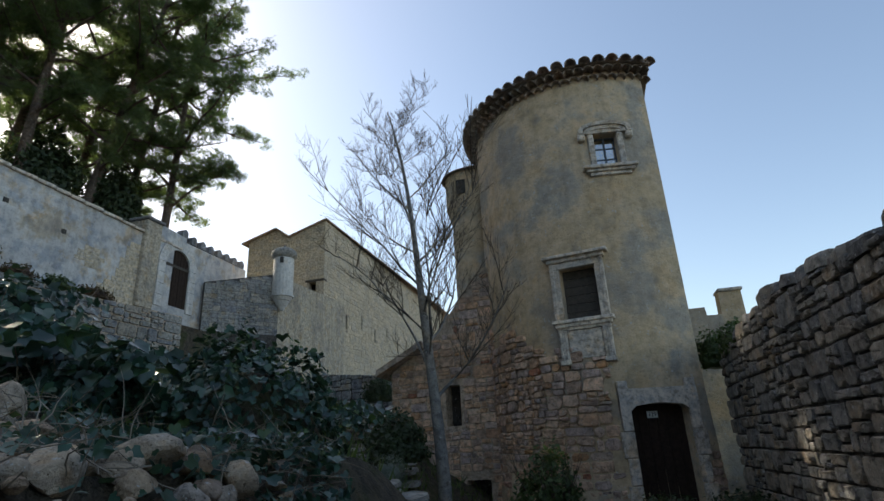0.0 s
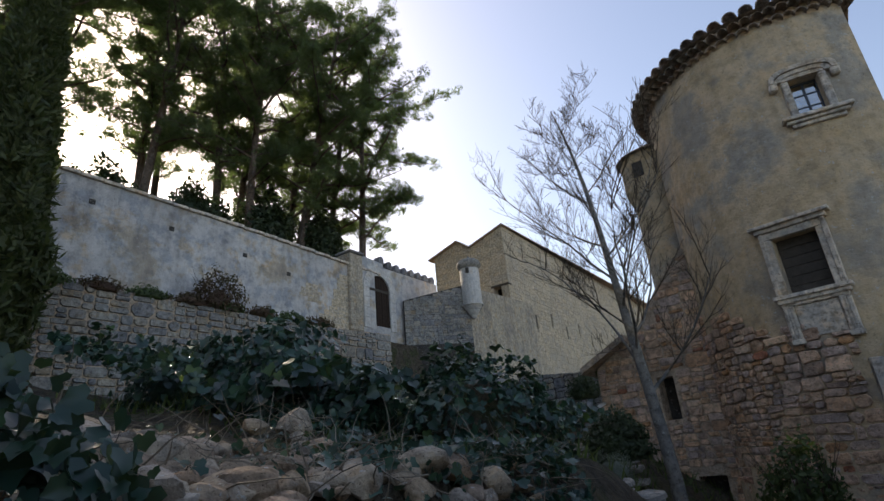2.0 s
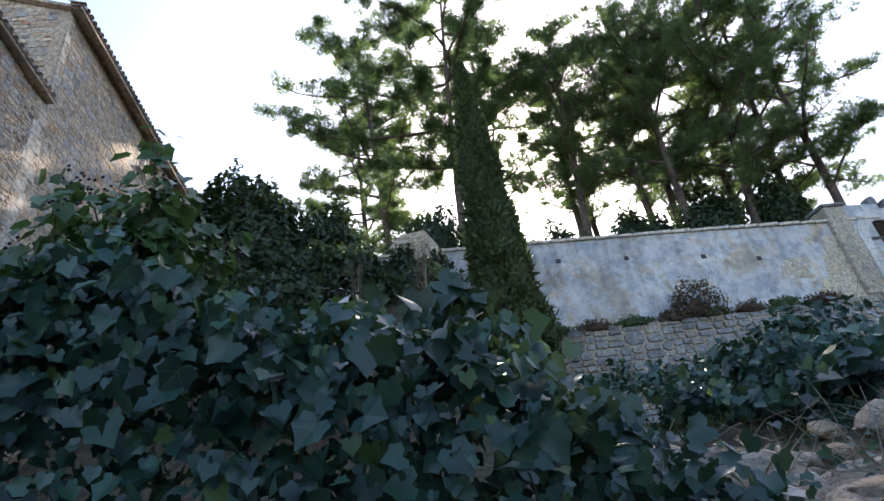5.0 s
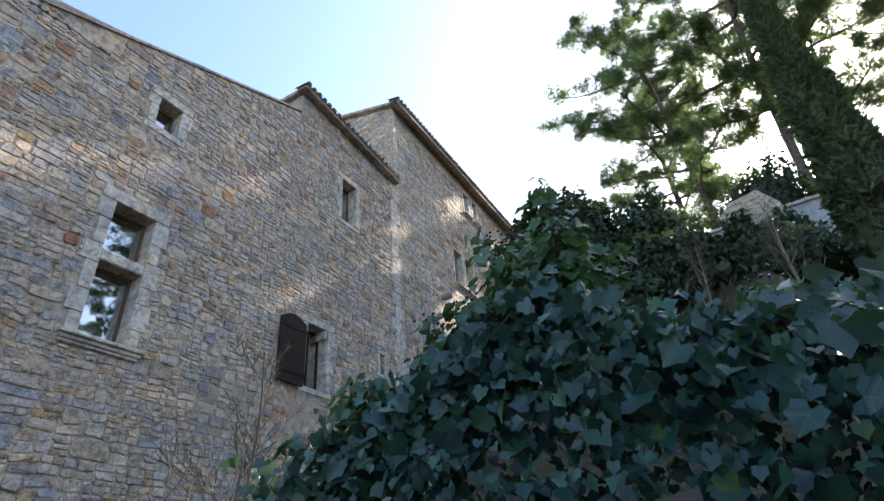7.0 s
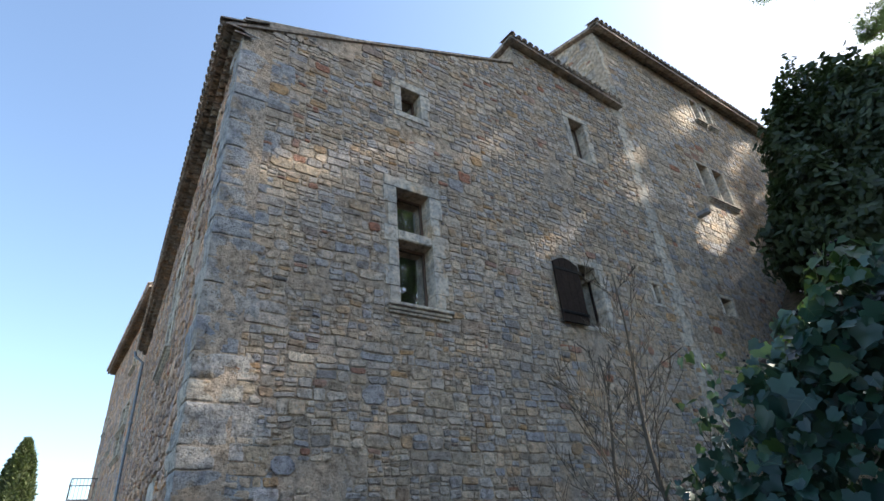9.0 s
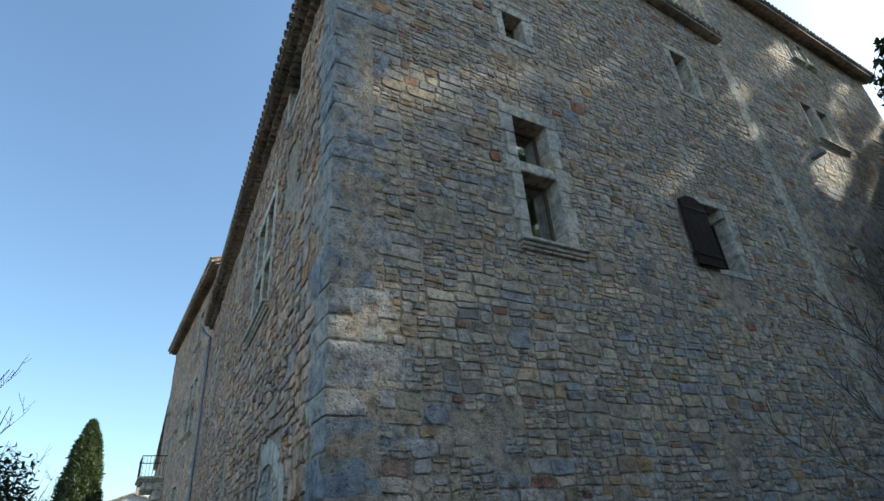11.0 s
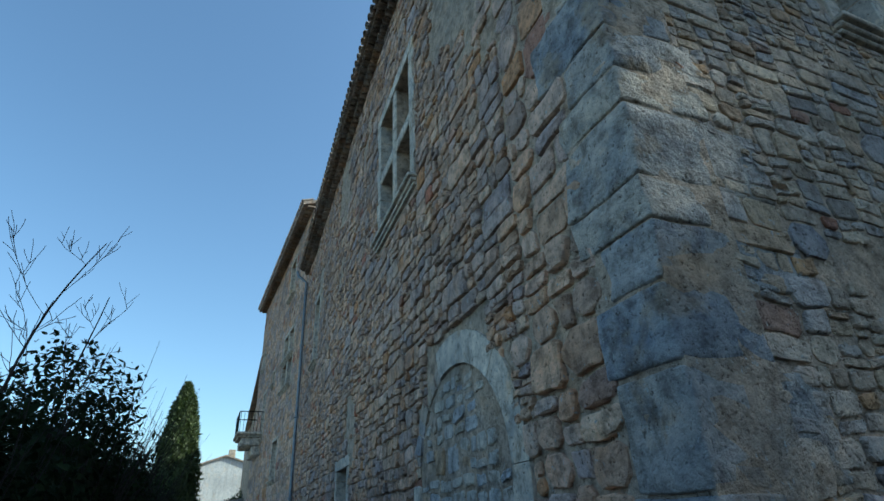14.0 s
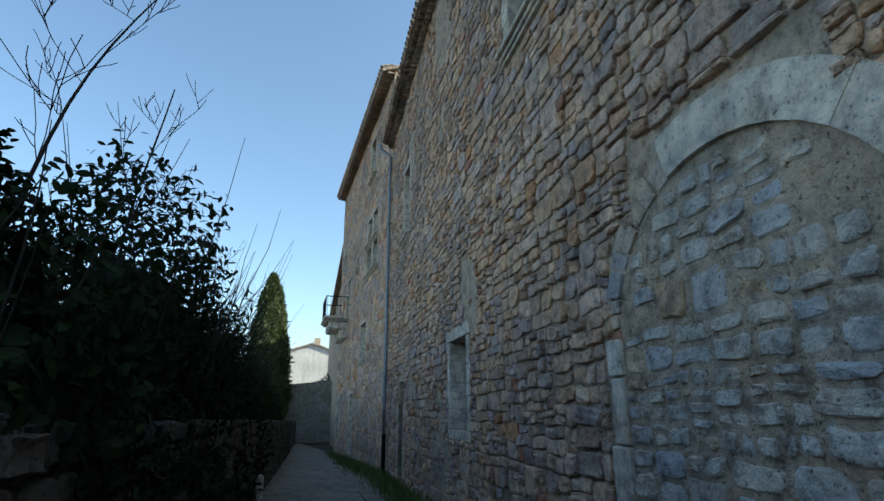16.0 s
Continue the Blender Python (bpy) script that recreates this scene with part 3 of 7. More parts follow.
for j in range(len(ys) - 1):
    for k in range(6):
        lf.append((j * 7 + k, j * 7 + k + 1, (j + 1) * 7 + k + 1, (j + 1) * 7 + k))
tagged(raw("road", lv, lf, M_LANE, smooth=True), "pale worn gravel lane between stone walls", "lane", kind="structure")

# ---- the long stone house ----
CX, CY = -0.45, -8.9
NORTH = basis((CX, CY, 0), (-1, 0, 0), (0, 1, 0))
ES = 0.055
EAST = basis((CX, CY, 0), (-ES, -1, 0), (1, -ES, 0))


def dressed_frame(parent, m, u0, u1, v0, v1, wide=0.2, proud=0.025, sill=True, mats=None, deep=0.3):
    """Dressed-stone surround: jamb blocks, lintel and a moulded sill."""
    r = random.Random(int((u0 + v0) * 100))
    mat = mats or M_DRESSED
    for side in (0, 1):
        v = v0
        k = 0
        while v < v1 - 0.05:
            h = min(r.uniform(0.3, 0.5), v1 - v)
            if v1 - (v + h) < 0.15:
                h = v1 - v
            w = wide * (1.25 if k % 2 else 0.85)
            a, b = (u0 - w, u0 + 0.002) if side == 0 else (u1 - 0.002, u1 + w)
            part("jamb_block", boxed(a, b, v + 0.004, v + h - 0.004, -deep, proud + r.uniform(0, 0.008), 0.008, m), mat, parent)
            v += h
            k += 1
    part("lintel", boxed(u0 - wide * 1.15, u1 + wide * 1.15, v1 + 0.003, v1 + wide * 1.1, -deep, proud + 0.01, 0.01, m), mat, parent)
    if sill:
        bm = boxed(u0 - wide * 1.25, u1 + wide * 1.25, v0 - 0.06, v0 - 0.002, -deep, 0.14, 0.012, m)
        box(bm, u0 - wide * 1.15, u1 + wide * 1.15, v0 - 0.12, v0 - 0.062, -0.1, 0.09, 0.012, m)
        box(bm, u0 - wide * 1.05, u1 + wide * 1.05, v0 - 0.17, v0 - 0.122, -0.1, 0.055, 0.012, m)
        part("sill", bm, mat, parent)
    else:
        part("sill", boxed(u0 - wide, u1 + wide, v0 - wide * 0.8, v0 - 0.003, -deep, proud, 0.01, m), mat, parent)


def sash(parent, m, u0, u1, v0, v1, back=0.26, bars=(0, 0), mat=None, frame_w=0.05):
    """A wooden window with its pane, set back in the opening."""
    mat = mat or M_FRAME
    bm = boxed(u0, u0 + frame_w, v0, v1, -back - 0.05, -back, 0.004, m)
    box(bm, u1 - frame_w, u1, v0, v1, -back - 0.05, -back, 0.004, m)
    box(bm, u0 + frame_w, u1 - frame_w, v0, v0 + frame_w, -back - 0.05, -back, 0.004, m)
    box(bm, u0 + frame_w, u1 - frame_w, v1 - frame_w, v1, -back - 0.05, -back, 0.004, m)
    fr = part("window_frame", bm, mat, parent)
    for k in range(bars[0]):
        u = u0 + (u1 - u0) * (k + 1) / (bars[0] + 1)
        part("glazing_bar", boxed(u - 0.02, u + 0.02, v0 + frame_w, v1 - frame_w, -back - 0.045, -back - 0.005, 0, m), mat, fr)
    for k in range(bars[1]):
        v = v0 + (v1 - v0) * (k + 1) / (bars[1] + 1)
        part("glazing_bar", boxed(u0 + frame_w, u1 - frame_w, v - 0.012, v + 0.012, -back - 0.04, -back - 0.01, 0, m), mat, fr)
    g = part("pane", boxed(u0 + frame_w - 0.005, u1 - frame_w + 0.005, v0 + frame_w - 0.005, v1 - frame_w + 0.005, -back - 0.03, -back - 0.024, 0, m), M_GLASS, parent)
    g.visible_shadow = False


def pad(h, p):
    return (h[0] - p, h[1] + p, h[2] - p * 0.9, h[3] + p * 1.1)


# openings of the north wall: u0, u1, v0, v1
W_ATTIC = (3.24, 3.72, 9.55, 10.25)
W_UP = (3.02, 3.74, 6.62, 7.53)
W_LOW = (3.02, 3.74, 5.14, 6.42)
W_ARCH = (7.58, 8.26, 5.5, 6.95)
W_EAVE = (8.6, 9.2, 10.42, 11.82)
W_SLIT = (10.25, 10.45, 6.48, 7.0)
A_HOLES = [W_ATTIC, W_UP, W_LOW, W_ARCH, W_EAVE, W_SLIT]
A_U, A_V = [0, 6.85, 6.9, 11.2], [10.22, 12.98, 13.78, 13.28]
north_wall = wall_body("wall_north", NORTH, 0.55, A_U, -1.0, A_V, A_HOLES, M_MORTAR, None, "rubble limestone gable wall of the old house")
tagged(north_wall, category="wall", kind="structure")
n_top = lambda u: float(np.interp(u, A_U, A_V))
n_holes = [pad(W_ATTIC, 0.2), (W_UP[0] - 0.22, W_UP[1] + 0.22, W_LOW[2] - 0.18, W_UP[3] + 0.24), pad(W_ARCH, 0.16), pad(W_EAVE, 0.2), pad(W_SLIT, 0.1)]
north_stones = courses(0.5, 11.2, 0.0, 13.9, 0.125, 0.22, n_holes, n_top, 11)
north_stones = [q for q in north_stones if noise.noise((q[0] * 0.6, q[1] * 0.6, 13.0)) + 0.4 * noise.noise((q[0] * 2.3, q[1] * 2.3, 18.0)) < 0.5]
north_stones.sort(key=lambda s: s[0] + max(0, s[1] - 2.5) * 0.8)
lay(north_wall, north_stones, NORTH, "rubble", 0.018, M_STONE, M_STONE_P, lambda u, v: u < 5.5 and 1.3 < v < 5.0, 5)

# the taller wing beyond
C_U0, C_U1 = 11.2, 22.1
C_PAIR_A, C_PAIR_B = (16.35, 16.8, 15.2, 16.3), (17.15, 17.55, 15.2, 16.3)
C_TWIN_A, C_TWIN_B = (14.95, 15.6, 11.15, 12.65), (15.85, 16.5, 11.15, 12.65)
C_LOW = (13.3, 13.85, 6.7, 7.2)
C_DOOR = (20.3, 21.0, 10.3, 12.7)
C_HOLES = [C_PAIR_A, C_PAIR_B, C_TWIN_A, C_TWIN_B, C_DOOR, C_LOW]
wing_wall = wall_body("wall_north_wing", NORTH, 0.55, [C_U0, C_U1], -1.0, [17.0, 16.55], C_HOLES, M_MORTAR, None, "taller rubble wall of the sunlit wing")
tagged(wing_wall, category="wall", kind="structure")
lay(wing_wall, courses(C_U0 + 0.3, C_U1, 2.0, 16.5, 0.19, 0.32, [pad(h, 0.12) for h in C_HOLES], None, 12), NORTH, "rubble", 0.012, M_STONE, M_STONE_P, None, 6)
flank = basis((CX - C_U0 + 0.02, CY - 0.01, 0), (0, -1, 0), (1, 0, 0))
wing_flank = wall_body("wall_wing_flank", flank, 0.5, [0.0, 5.0, 10.0], 10.0, [17.0, 18.6, 17.0], [], M_MORTAR, None, "gable flank wall of the taller wing")
tagged(wing_flank, category="wall", kind="structure")
lay(wing_flank, courses(0.3, 9.6, 12.0, 18.5, 0.2, 0.4, [], lambda u: 17.0 + 1.6 * (1 - abs(u - 5) / 5), 13), flank, "rubble", 0.02, M_STONE, M_STONE_P, None, 7)
step_flank = basis((CX - 6.9 + 0.01, CY - 0.56, 0), (0, -1, 0), (1, 0, 0))
step_wall = wall_body("wall_step_flank", step_flank, 0.4, [0.0, 7.0], 11.5, [13.78, 13.7], [], M_MORTAR, None, "low flank wall above the house roof")
tagged(step_wall, category="wall", kind="structure")

# east wall along the lane
E_CROSS = [(4.15, 4.95, 5.45, 6.55), (5.15, 5.95, 5.45, 6.55), (4.15, 4.95, 6.75, 7.85), (5.15, 5.95, 6.75, 7.85)]
E_TOP = (2.3, 3.3, 9.05, 9.95)
E_LOW = (8.25, 9.3, 0.75, 2.12)
E_DOOR = (14.3, 15.2, -1.2, 1.75)
E_MID = (13.7, 14.6, 5.5, 7.5)
E_HOLES = E_CROSS + [E_TOP, E_LOW, E_DOOR, E_MID]
E_LEN = 17.6
east_wall = wall_body("wall_east", EAST, 0.55, [0.0, E_LEN], -1.6, [10.1, 10.1], E_HOLES, M_MORTAR, None, "long rubble stone wall of the old house")
tagged(east_wall, category="wall", kind="structure")
ARCH_U, ARCH_R, ARCH_SPRING = 2.9, 1.1, 1.55
e_holes = [(3.9, 6.2, 5.2, 8.1), pad(E_TOP, 0.18), pad(E_LOW, 0.16), pad(E_DOOR, 0.14), pad(E_MID, 0.14), (ARCH_U - ARCH_R - 0.3, ARCH_U + ARCH_R + 0.25, -1, ARCH_SPRING), (ARCH_U - ARCH_R - 0.1, ARCH_U + ARCH_R + 0.05, ARCH_SPRING, ARCH_SPRING + 0.7), (ARCH_U - 0.8, ARCH_U + 0.8, ARCH_SPRING + 0.6, ARCH_SPRING + 1.35)]
# squared blocks beside the corner, rubble beyond
east_stones = courses(0.45, 1.35, -0.7, 6.2, 0.24, 0.32, e_holes, None, 20, gap=0.012)
east_stones += courses(1.36, E_LEN, -0.7, 6.2, 0.14, 0.23, e_holes, None, 21)
east_stones += courses(0.45, E_LEN, 6.2, 10.1, 0.14, 0.23, e_holes, None, 22)
# worn patches where the mortar covers the stones
east_stones = [q for q in east_stones if q[0] < 1.4 or noise.noise((q[0] * 0.55, q[1] * 0.4, 3.0)) + 0.35 * noise.noise((q[0] * 2.1, q[1] * 2.1, 8.0)) < 0.36]
east_stones.sort(key=lambda s: s[0] + max(0, s[1] - 3) * 0.7)
lay(east_wall, east_stones, EAST, "rubble", 0.03, M_ESTONE, M_ESTONE_P, lambda u, v: u < 8.5 and -0.2 < v < 5.5, 8)

# corner quoins, long and short in turn
v, k = -0.8, 0
qr = random.Random(3)
while v < 9.95:
    h = min(qr.choice((0.27, 0.33, 0.38, 0.44, 0.52)) * qr.uniform(0.92, 1.08), 10.0 - v)
    a, b = (0.85, 0.45) if k % 2 else (0.5, 0.66)
    a, b = a * qr.uniform(0.7, 1.3), b * qr.uniform(0.7, 1.35)
    bm = boxed(CX - a, CX + qr.uniform(0.012, 0.024), CY - b, CY + qr.uniform(0.012, 0.024), v + qr.uniform(0.004, 0.016), v + h - qr.uniform(0.004, 0.016))
    bmesh.ops.bevel(bm, geom=bm.edges[:], offset=qr.uniform(0.012, 0.03), segments=3, affect="EDGES", profile=0.5)
    bmesh.ops.subdivide_edges(bm, edges=[e for e in bm.edges if e.calc_length() > 0.2], cuts=5, use_grid_fill=True)
    for w in bm.verts:
        w.co += Vector((noise.noise(w.co * 3.1) + 0.6 * noise.noise(w.co * 9), noise.noise(w.co * 3.1 + Vector((9, 0, 0))) + 0.6 * noise.noise(w.co * 9 + Vector((5, 0, 0))), 0.5 * noise.noise(w.co * 4.0 + Vector((0, 9, 0))))) * 0.032
    part("quoin", bm, M_QUOIN, north_wall, smooth=True)
    v += h
    k += 1

v, k = 1.5, 0
while v < 16.9:
    h = min(qr.uniform(0.34, 0.5), 16.9 - v)
    a, b = (10.98, 11.42) if k % 2 else (10.88, 11.30)
    if v > 13.1:
        a = 11.2
    part("quoin", boxed(a + qr.uniform(-0.05, 0.05) * (v < 13.1), b + qr.uniform(-0.06, 0.06), v + 0.003, v + h - 0.003, -0.05, 0.022, 0.008, NORTH), M_DRESSED, wing_wall)
    v += h
    k += 1
part("spout", boxed(13.72, 13.92, 10.0, 10.18, -0.1, 0.38, 0.04, NORTH), M_GSTONE, wing_wall, "projecting dark stone water spout")


def roof_slab(name, pts, thick, mat, label):
    bm = bmesh.new()
    vs = [bm.verts.new(p) for p in pts]
    f = bm.faces.new(vs)
    r = bmesh.ops.extrude_face_region(bm, geom=[f])
    bmesh.ops.translate(bm, vec=(0, 0, -thick), verts=[g for g in r["geom"] if isinstance(g, bmesh.types.BMVert)])
    bmesh.ops.recalc_face_normals(bm, faces=bm.faces)
    ob = part(name, bm, mat)
    return tagged(ob, label, "roof", kind="structure")


TILE_A = tile_mesh("roof_tile", M_TILE)
TILE_V = tile_mesh("channel_tile", M_TILE, up=False)


def eave(roof, p0, p1, inward, slope, lift=0.0, rows=1, pitch=0.21, genoise=2, seed=1):
    """A row of curved tiles along an eave from p0 to p1 with stepped tile courses below; inward: towards the ridge."""
    p0, p1, inward = Vector(p0), Vector(p1), Vector(inward).normalized()
    along = (p1 - p0)
    n = max(2, int(along.length / pitch))
    r = random.Random(seed)
    up = math.degrees(math.atan(slope))
    yaw = math.degrees(math.atan2(-inward.x, inward.y))
    for k in range(n):
        p = p0 + along * ((k + 0.5) / n)
        for j in range(rows):
            q = p + inward * (0.38 * j) + Vector((0, 0, lift + slope * 0.38 * j + r.uniform(-0.012, 0.012)))
            o = new("roof_tile", TILE_A)
            o.matrix_basis = pose(*q, up, 0, yaw + r.uniform(-3, 3))
            o.parent = roof
        q = p + along * (0.5 / n) + Vector((0, 0, lift + 0.03))
        o = new("channel_tile", TILE_V)
        o.matrix_basis = pose(*q, up, 0, yaw)
        o.parent = roof
    yawm = pose(0, 0, 0, 0, 0, yaw)
    for g in range(genoise):
        vv, ff = [], []
        hv, hf = half_tile(0.3, 0.085, 0.085, 5)
        for k in range(n):
            q = p0 + along * ((k + 0.5) / n) + inward * (0.1 + 0.13 * g) + Vector((0, 0, lift - 0.1 - 0.12 * g))
            base = len(vv)
            mm = pose(*q) @ yawm
            vv += [tuple(mm @ Vector(a)) for a in hv]
            ff += [tuple(i + base for i in f) for f in hf]
        raw("eave_course", vv, ff, M_TILE_J, roof, kind="stuff")


# roofs
def lane_x(y):
    return CX + ES * (y - CY)


y_end = CY - E_LEN
roof_a = roof_slab("roof_house", [(lane_x(CY) + 0.32, CY + 0.05, 10.04), (CX - 6.85, CY + 0.05, 13.06), (CX - 6.85, y_end, 13.06), (lane_x(y_end) + 0.32, y_end, 10.04)], 0.07, M_TILE_J, "low-pitched clay tile roof with a deep eave")
eave(roof_a, (lane_x(CY) + 0.4, CY + 0.12, 10.04), (lane_x(y_end) + 0.42, y_end, 10.04), (-1, 0, 0), 0.42, rows=2)
roof_b = roof_slab("roof_step", [(CX - 6.75, CY + 0.25, 13.86), (CX - 11.17, CY + 0.25, 13.36), (CX - 11.17, CY - 7, 14.3), (CX - 6.75, CY - 7, 14.3)], 0.12, M_TILE_J, "clay tile roof of the middle bay")
eave(roof_b, (CX - 6.7, CY + 0.3, 13.88), (CX - 11.1, CY + 0.3, 13.38), (0, -1, 0), 0.12, genoise=1, seed=2)
roof_c = roof_slab("roof_wing", [(CX - 11.0, CY + 0.4, 17.0), (CX - 22.4, CY + 0.4, 16.55), (CX - 22.4, CY - 5, 18.75), (CX - 11.0, CY - 5, 18.75)], 0.12, M_TILE_J, "clay tile roof of the taller wing")
roof_c2 = roof_slab("roof_wing_back", [(CX - 11.0, CY - 5, 18.75), (CX - 22.4, CY - 5, 18.75), (CX - 22.4, CY - 10.4, 17.0), (CX - 11.0, CY - 10.4, 17.0)], 0.12, M_TILE_J, "clay tile roof of the taller wing, far slope")
eave(roof_c, (CX - 10.9, CY + 0.46, 17.06), (CX - 22.4, CY + 0.46, 16.61), (0, -1, 0), 0.32, genoise=1, seed=3)

# dark-coloured shells behind the openings stand for unlit rooms and close the house
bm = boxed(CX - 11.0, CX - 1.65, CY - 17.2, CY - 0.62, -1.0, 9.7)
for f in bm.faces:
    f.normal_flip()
tagged(part("room_shell", bm, M_ROOM, north_wall, "dark shell standing for unlit rooms"), kind="structure")
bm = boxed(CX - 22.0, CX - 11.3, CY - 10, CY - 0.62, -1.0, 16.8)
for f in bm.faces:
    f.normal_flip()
tagged(part("room_shell", bm, M_ROOM, wing_wall, "dark shell standing for unlit rooms"), kind="structure")


def window(name, label, m, holes, sill=True, wide=0.2, bars=(0, 0), fr=None, outer=None):
    w = thing(name, label, "window", kind="structure")
    if outer is None:
        for h in holes:
            dressed_frame(w, m, *h, wide=wide, sill=sill)
    for h in holes:
        sash(w, m, *h, bars=bars, mat=fr)
    return w


window("window_1", "small square attic window in pale dressed stone", NORTH, [W_ATTIC], sill=False, wide=0.19)
w2 = window("window_2", "tall two-light window with stone transom and moulded sill", NORTH, [W_UP, W_LOW], outer=True)
dressed_frame(w2, NORTH, W_LOW[0], W_LOW[1], W_LOW[2], W_UP[3], wide=0.22)
part("transom", boxed(W_LOW[0] + 0.003, W_LOW[1] - 0.003, W_LOW[3] + 0.002, W_UP[2] - 0.002, -0.3, 0.02, 0.02, NORTH), M_DRESSED, w2)
window("window_4", "upright window under the eave in dressed stone", NORTH, [W_EAVE], sill=False, wide=0.17)
window("window_5", "narrow slit window", NORTH, [W_SLIT], sill=False, wide=0.1)
window("window_6", "pair of small windows under the wing's eave", NORTH, [C_PAIR_A, C_PAIR_B], sill=True, wide=0.1)
window("window_32", "small low window of the wing", NORTH, [C_LOW], sill=False, wide=0.1)
window("window_7", "twin-light window of the taller wing", NORTH, [C_TWIN_A, C_TWIN_B], sill=True, wide=0.1)
w8 = window("window_8", "large cross-mullioned window with a moulded sill", EAST, E_CROSS, outer=True)
dressed_frame(w8, EAST, 4.15, 5.95, 5.45, 7.85, wide=0.2)
part("mullion", boxed(4.952, 5.148, 5.45, 7.85, -0.3, 0.02, 0.02, EAST), M_DRESSED, w8)
part("transom", boxed(4.153, 4.95, 6.552, 6.748, -0.3, 0.015, 0.02, EAST), M_DRESSED, w8)
part("transom", boxed(5.15, 5.947, 6.552, 6.748, -0.3, 0.015, 0.02, EAST), M_DRESSED, w8)
window("window_9", "upper window close to the house corner", EAST, [E_TOP], sill=False, wide=0.18)
window("window_10", "low window beside the lane in large stone blocks", EAST, [E_LOW], sill=False, wide=0.18)
window("window_11", "tall narrow window with a projecting sill", EAST, [E_MID], wide=0.14)

# arched window with its open shutter
w3 = thing("window_3", "arched window in pale dressed stone", "window", kind="structure")
dressed_frame(w3, NORTH, *W_ARCH, wide=0.16, sill=False)
sash(w3, NORTH, *W_ARCH, bars=(1, 0), mat=M_WOOD_DARK)
bm = bmesh.new()
for a, b in ((7.545, 7.60), (8.15, 8.205)):
    box(bm, a, b, 6.75, 6.95, -0.28, 0.028, 0, NORTH)
part("arch_spandrel", bm, M_DRESSED, w3)


def arched_outline(u0, u1, v0, spring, rise, n=10):
    pts = [(u0, v0), (u1, v0), (u1, spring)]
    for k in range(1, n):
        a = math.pi * k / n
        pts.append(((u0 + u1) / 2 + (u1 - u0) / 2 * math.cos(a), spring + rise * math.sin(a)))
    pts.append((u0, spring))
    return pts


def slab(bm, pts, d0, d1, m):
    """A flat piece with the outline pts between two depths."""
    lo = [bm.verts.new(m @ Vector((u, v, d0))) for u, v in pts]
    hi = [bm.verts.new(m @ Vector((u, v, d1))) for u, v in pts]
    bm.faces.new(hi)
    bm.faces.new(lo[::-1])
    for k in range(len(pts)):
        k2 = (k + 1) % len(pts)
        bm.faces.new((lo[k], lo[k2], hi[k2], hi[k]))
    return bm


shutter = thing("shutter", "dark brown plank shutter, open against the wall", "shutter")
for k in range(4):
    a = 6.72 + 0.185 * k
    t0 = 6.78 + 0.16 * math.sin(math.pi * (k + 0.1) / 4.2)
    t1 = 6.78 + 0.16 * math.sin(math.pi * (k + 1.0) / 4.2)
    bm = slab(bmesh.new(), [(a, 5.42), (a + 0.18, 5.42), (a + 0.18, t1), (a, t0)], 0.09, 0.125, NORTH)
    part("plank", bm, M_WOOD_DARK, shutter)
for v in (5.6, 6.6):
    part("strap", boxed(6.72, 7.5, v, v + 0.07, 0.125, 0.14, 0.004, NORTH), M_IRON, shutter, "black iron strap hinge")
part("hinge_pin", boxed(7.46, 7.5, 5.5, 6.8, 0.0, 0.1, 0.004, NORTH), M_IRON, shutter)

# blocked archway in the east wall
arch = thing("blocked_archway", "bricked-up archway with a smooth plaster surround", "archway", kind="structure")
n = 20
ring_o, ring_i = [], []
for k in range(n + 1):
    a = math.pi * k / n
    ring_i.append((ARCH_U - ARCH_R * math.cos(a), ARCH_SPRING + 0.98 * math.sin(a)))
    ring_o.append((ARCH_U - (ARCH_R + 0.27) * math.cos(a), ARCH_SPRING + 1.28 * math.sin(a)))
for first, last, proud in ((0, 5, 0.03), (5, 12, 0.036)):
    bm = bmesh.new()
    for k in range(first, last):
        slab(bm, [ring_i[k], ring_o[k], ring_o[k + 1], ring_i[k + 1]], -0.05, proud, EAST)
    part("voussoir", bm, M_DRESSED, arch, "long smooth pale arch stone")
vr = random.Random(12)
a = math.pi * 0.602
while a < math.pi * 0.99:
    da = vr.uniform(0.08, 0.2)
    r0, r1 = 0.99 + vr.uniform(0, 0.03), 1.0 + vr.uniform(0.13, 0.24)
    quad = [(ARCH_U - ARCH_R * q * math.cos(t), ARCH_SPRING + 0.98 * q * math.sin(t)) for q, t in ((r0, a), (r1, a + 0.008), (r1 * vr.uniform(0.96, 1.03), a + da), (r0, a + da - 0.01))]
    part("voussoir", slab(bmesh.new(), quad, -0.05, vr.uniform(0.008, 0.03), EAST), M_STONE_P, arch)
    a += da + 0.012
for a, b in ((ARCH_U - ARCH_R - 0.27, ARCH_U - ARCH_R), (ARCH_U + ARCH_R, ARCH_U + ARCH_R + 0.2)):
    v = -0.9
    while v < ARCH_SPRING:
        h = min(0.62 if a < ARCH_U else vr.uniform(0.3, 0.55), ARCH_SPRING - v)
        part("jamb_block", boxed(a, b + (vr.uniform(-0.06, 0.06) if a > ARCH_U else 0), v + 0.006, v + h - 0.006, -0.05, 0.04, 0.012, EAST), M_DRESSED, arch)
        v += h
inset = EAST @ Matrix.Translation((0, 0, -0.012))
fill = courses(ARCH_U - ARCH_R, ARCH_U + ARCH_R, -0.7, 2.5, 0.17, 0.26, [], lambda u: ARCH_SPRING + 0.95 * math.sqrt(max(0, 1 - ((u - ARCH_U) / ARCH_R) ** 2)), 31, gap=0.025)
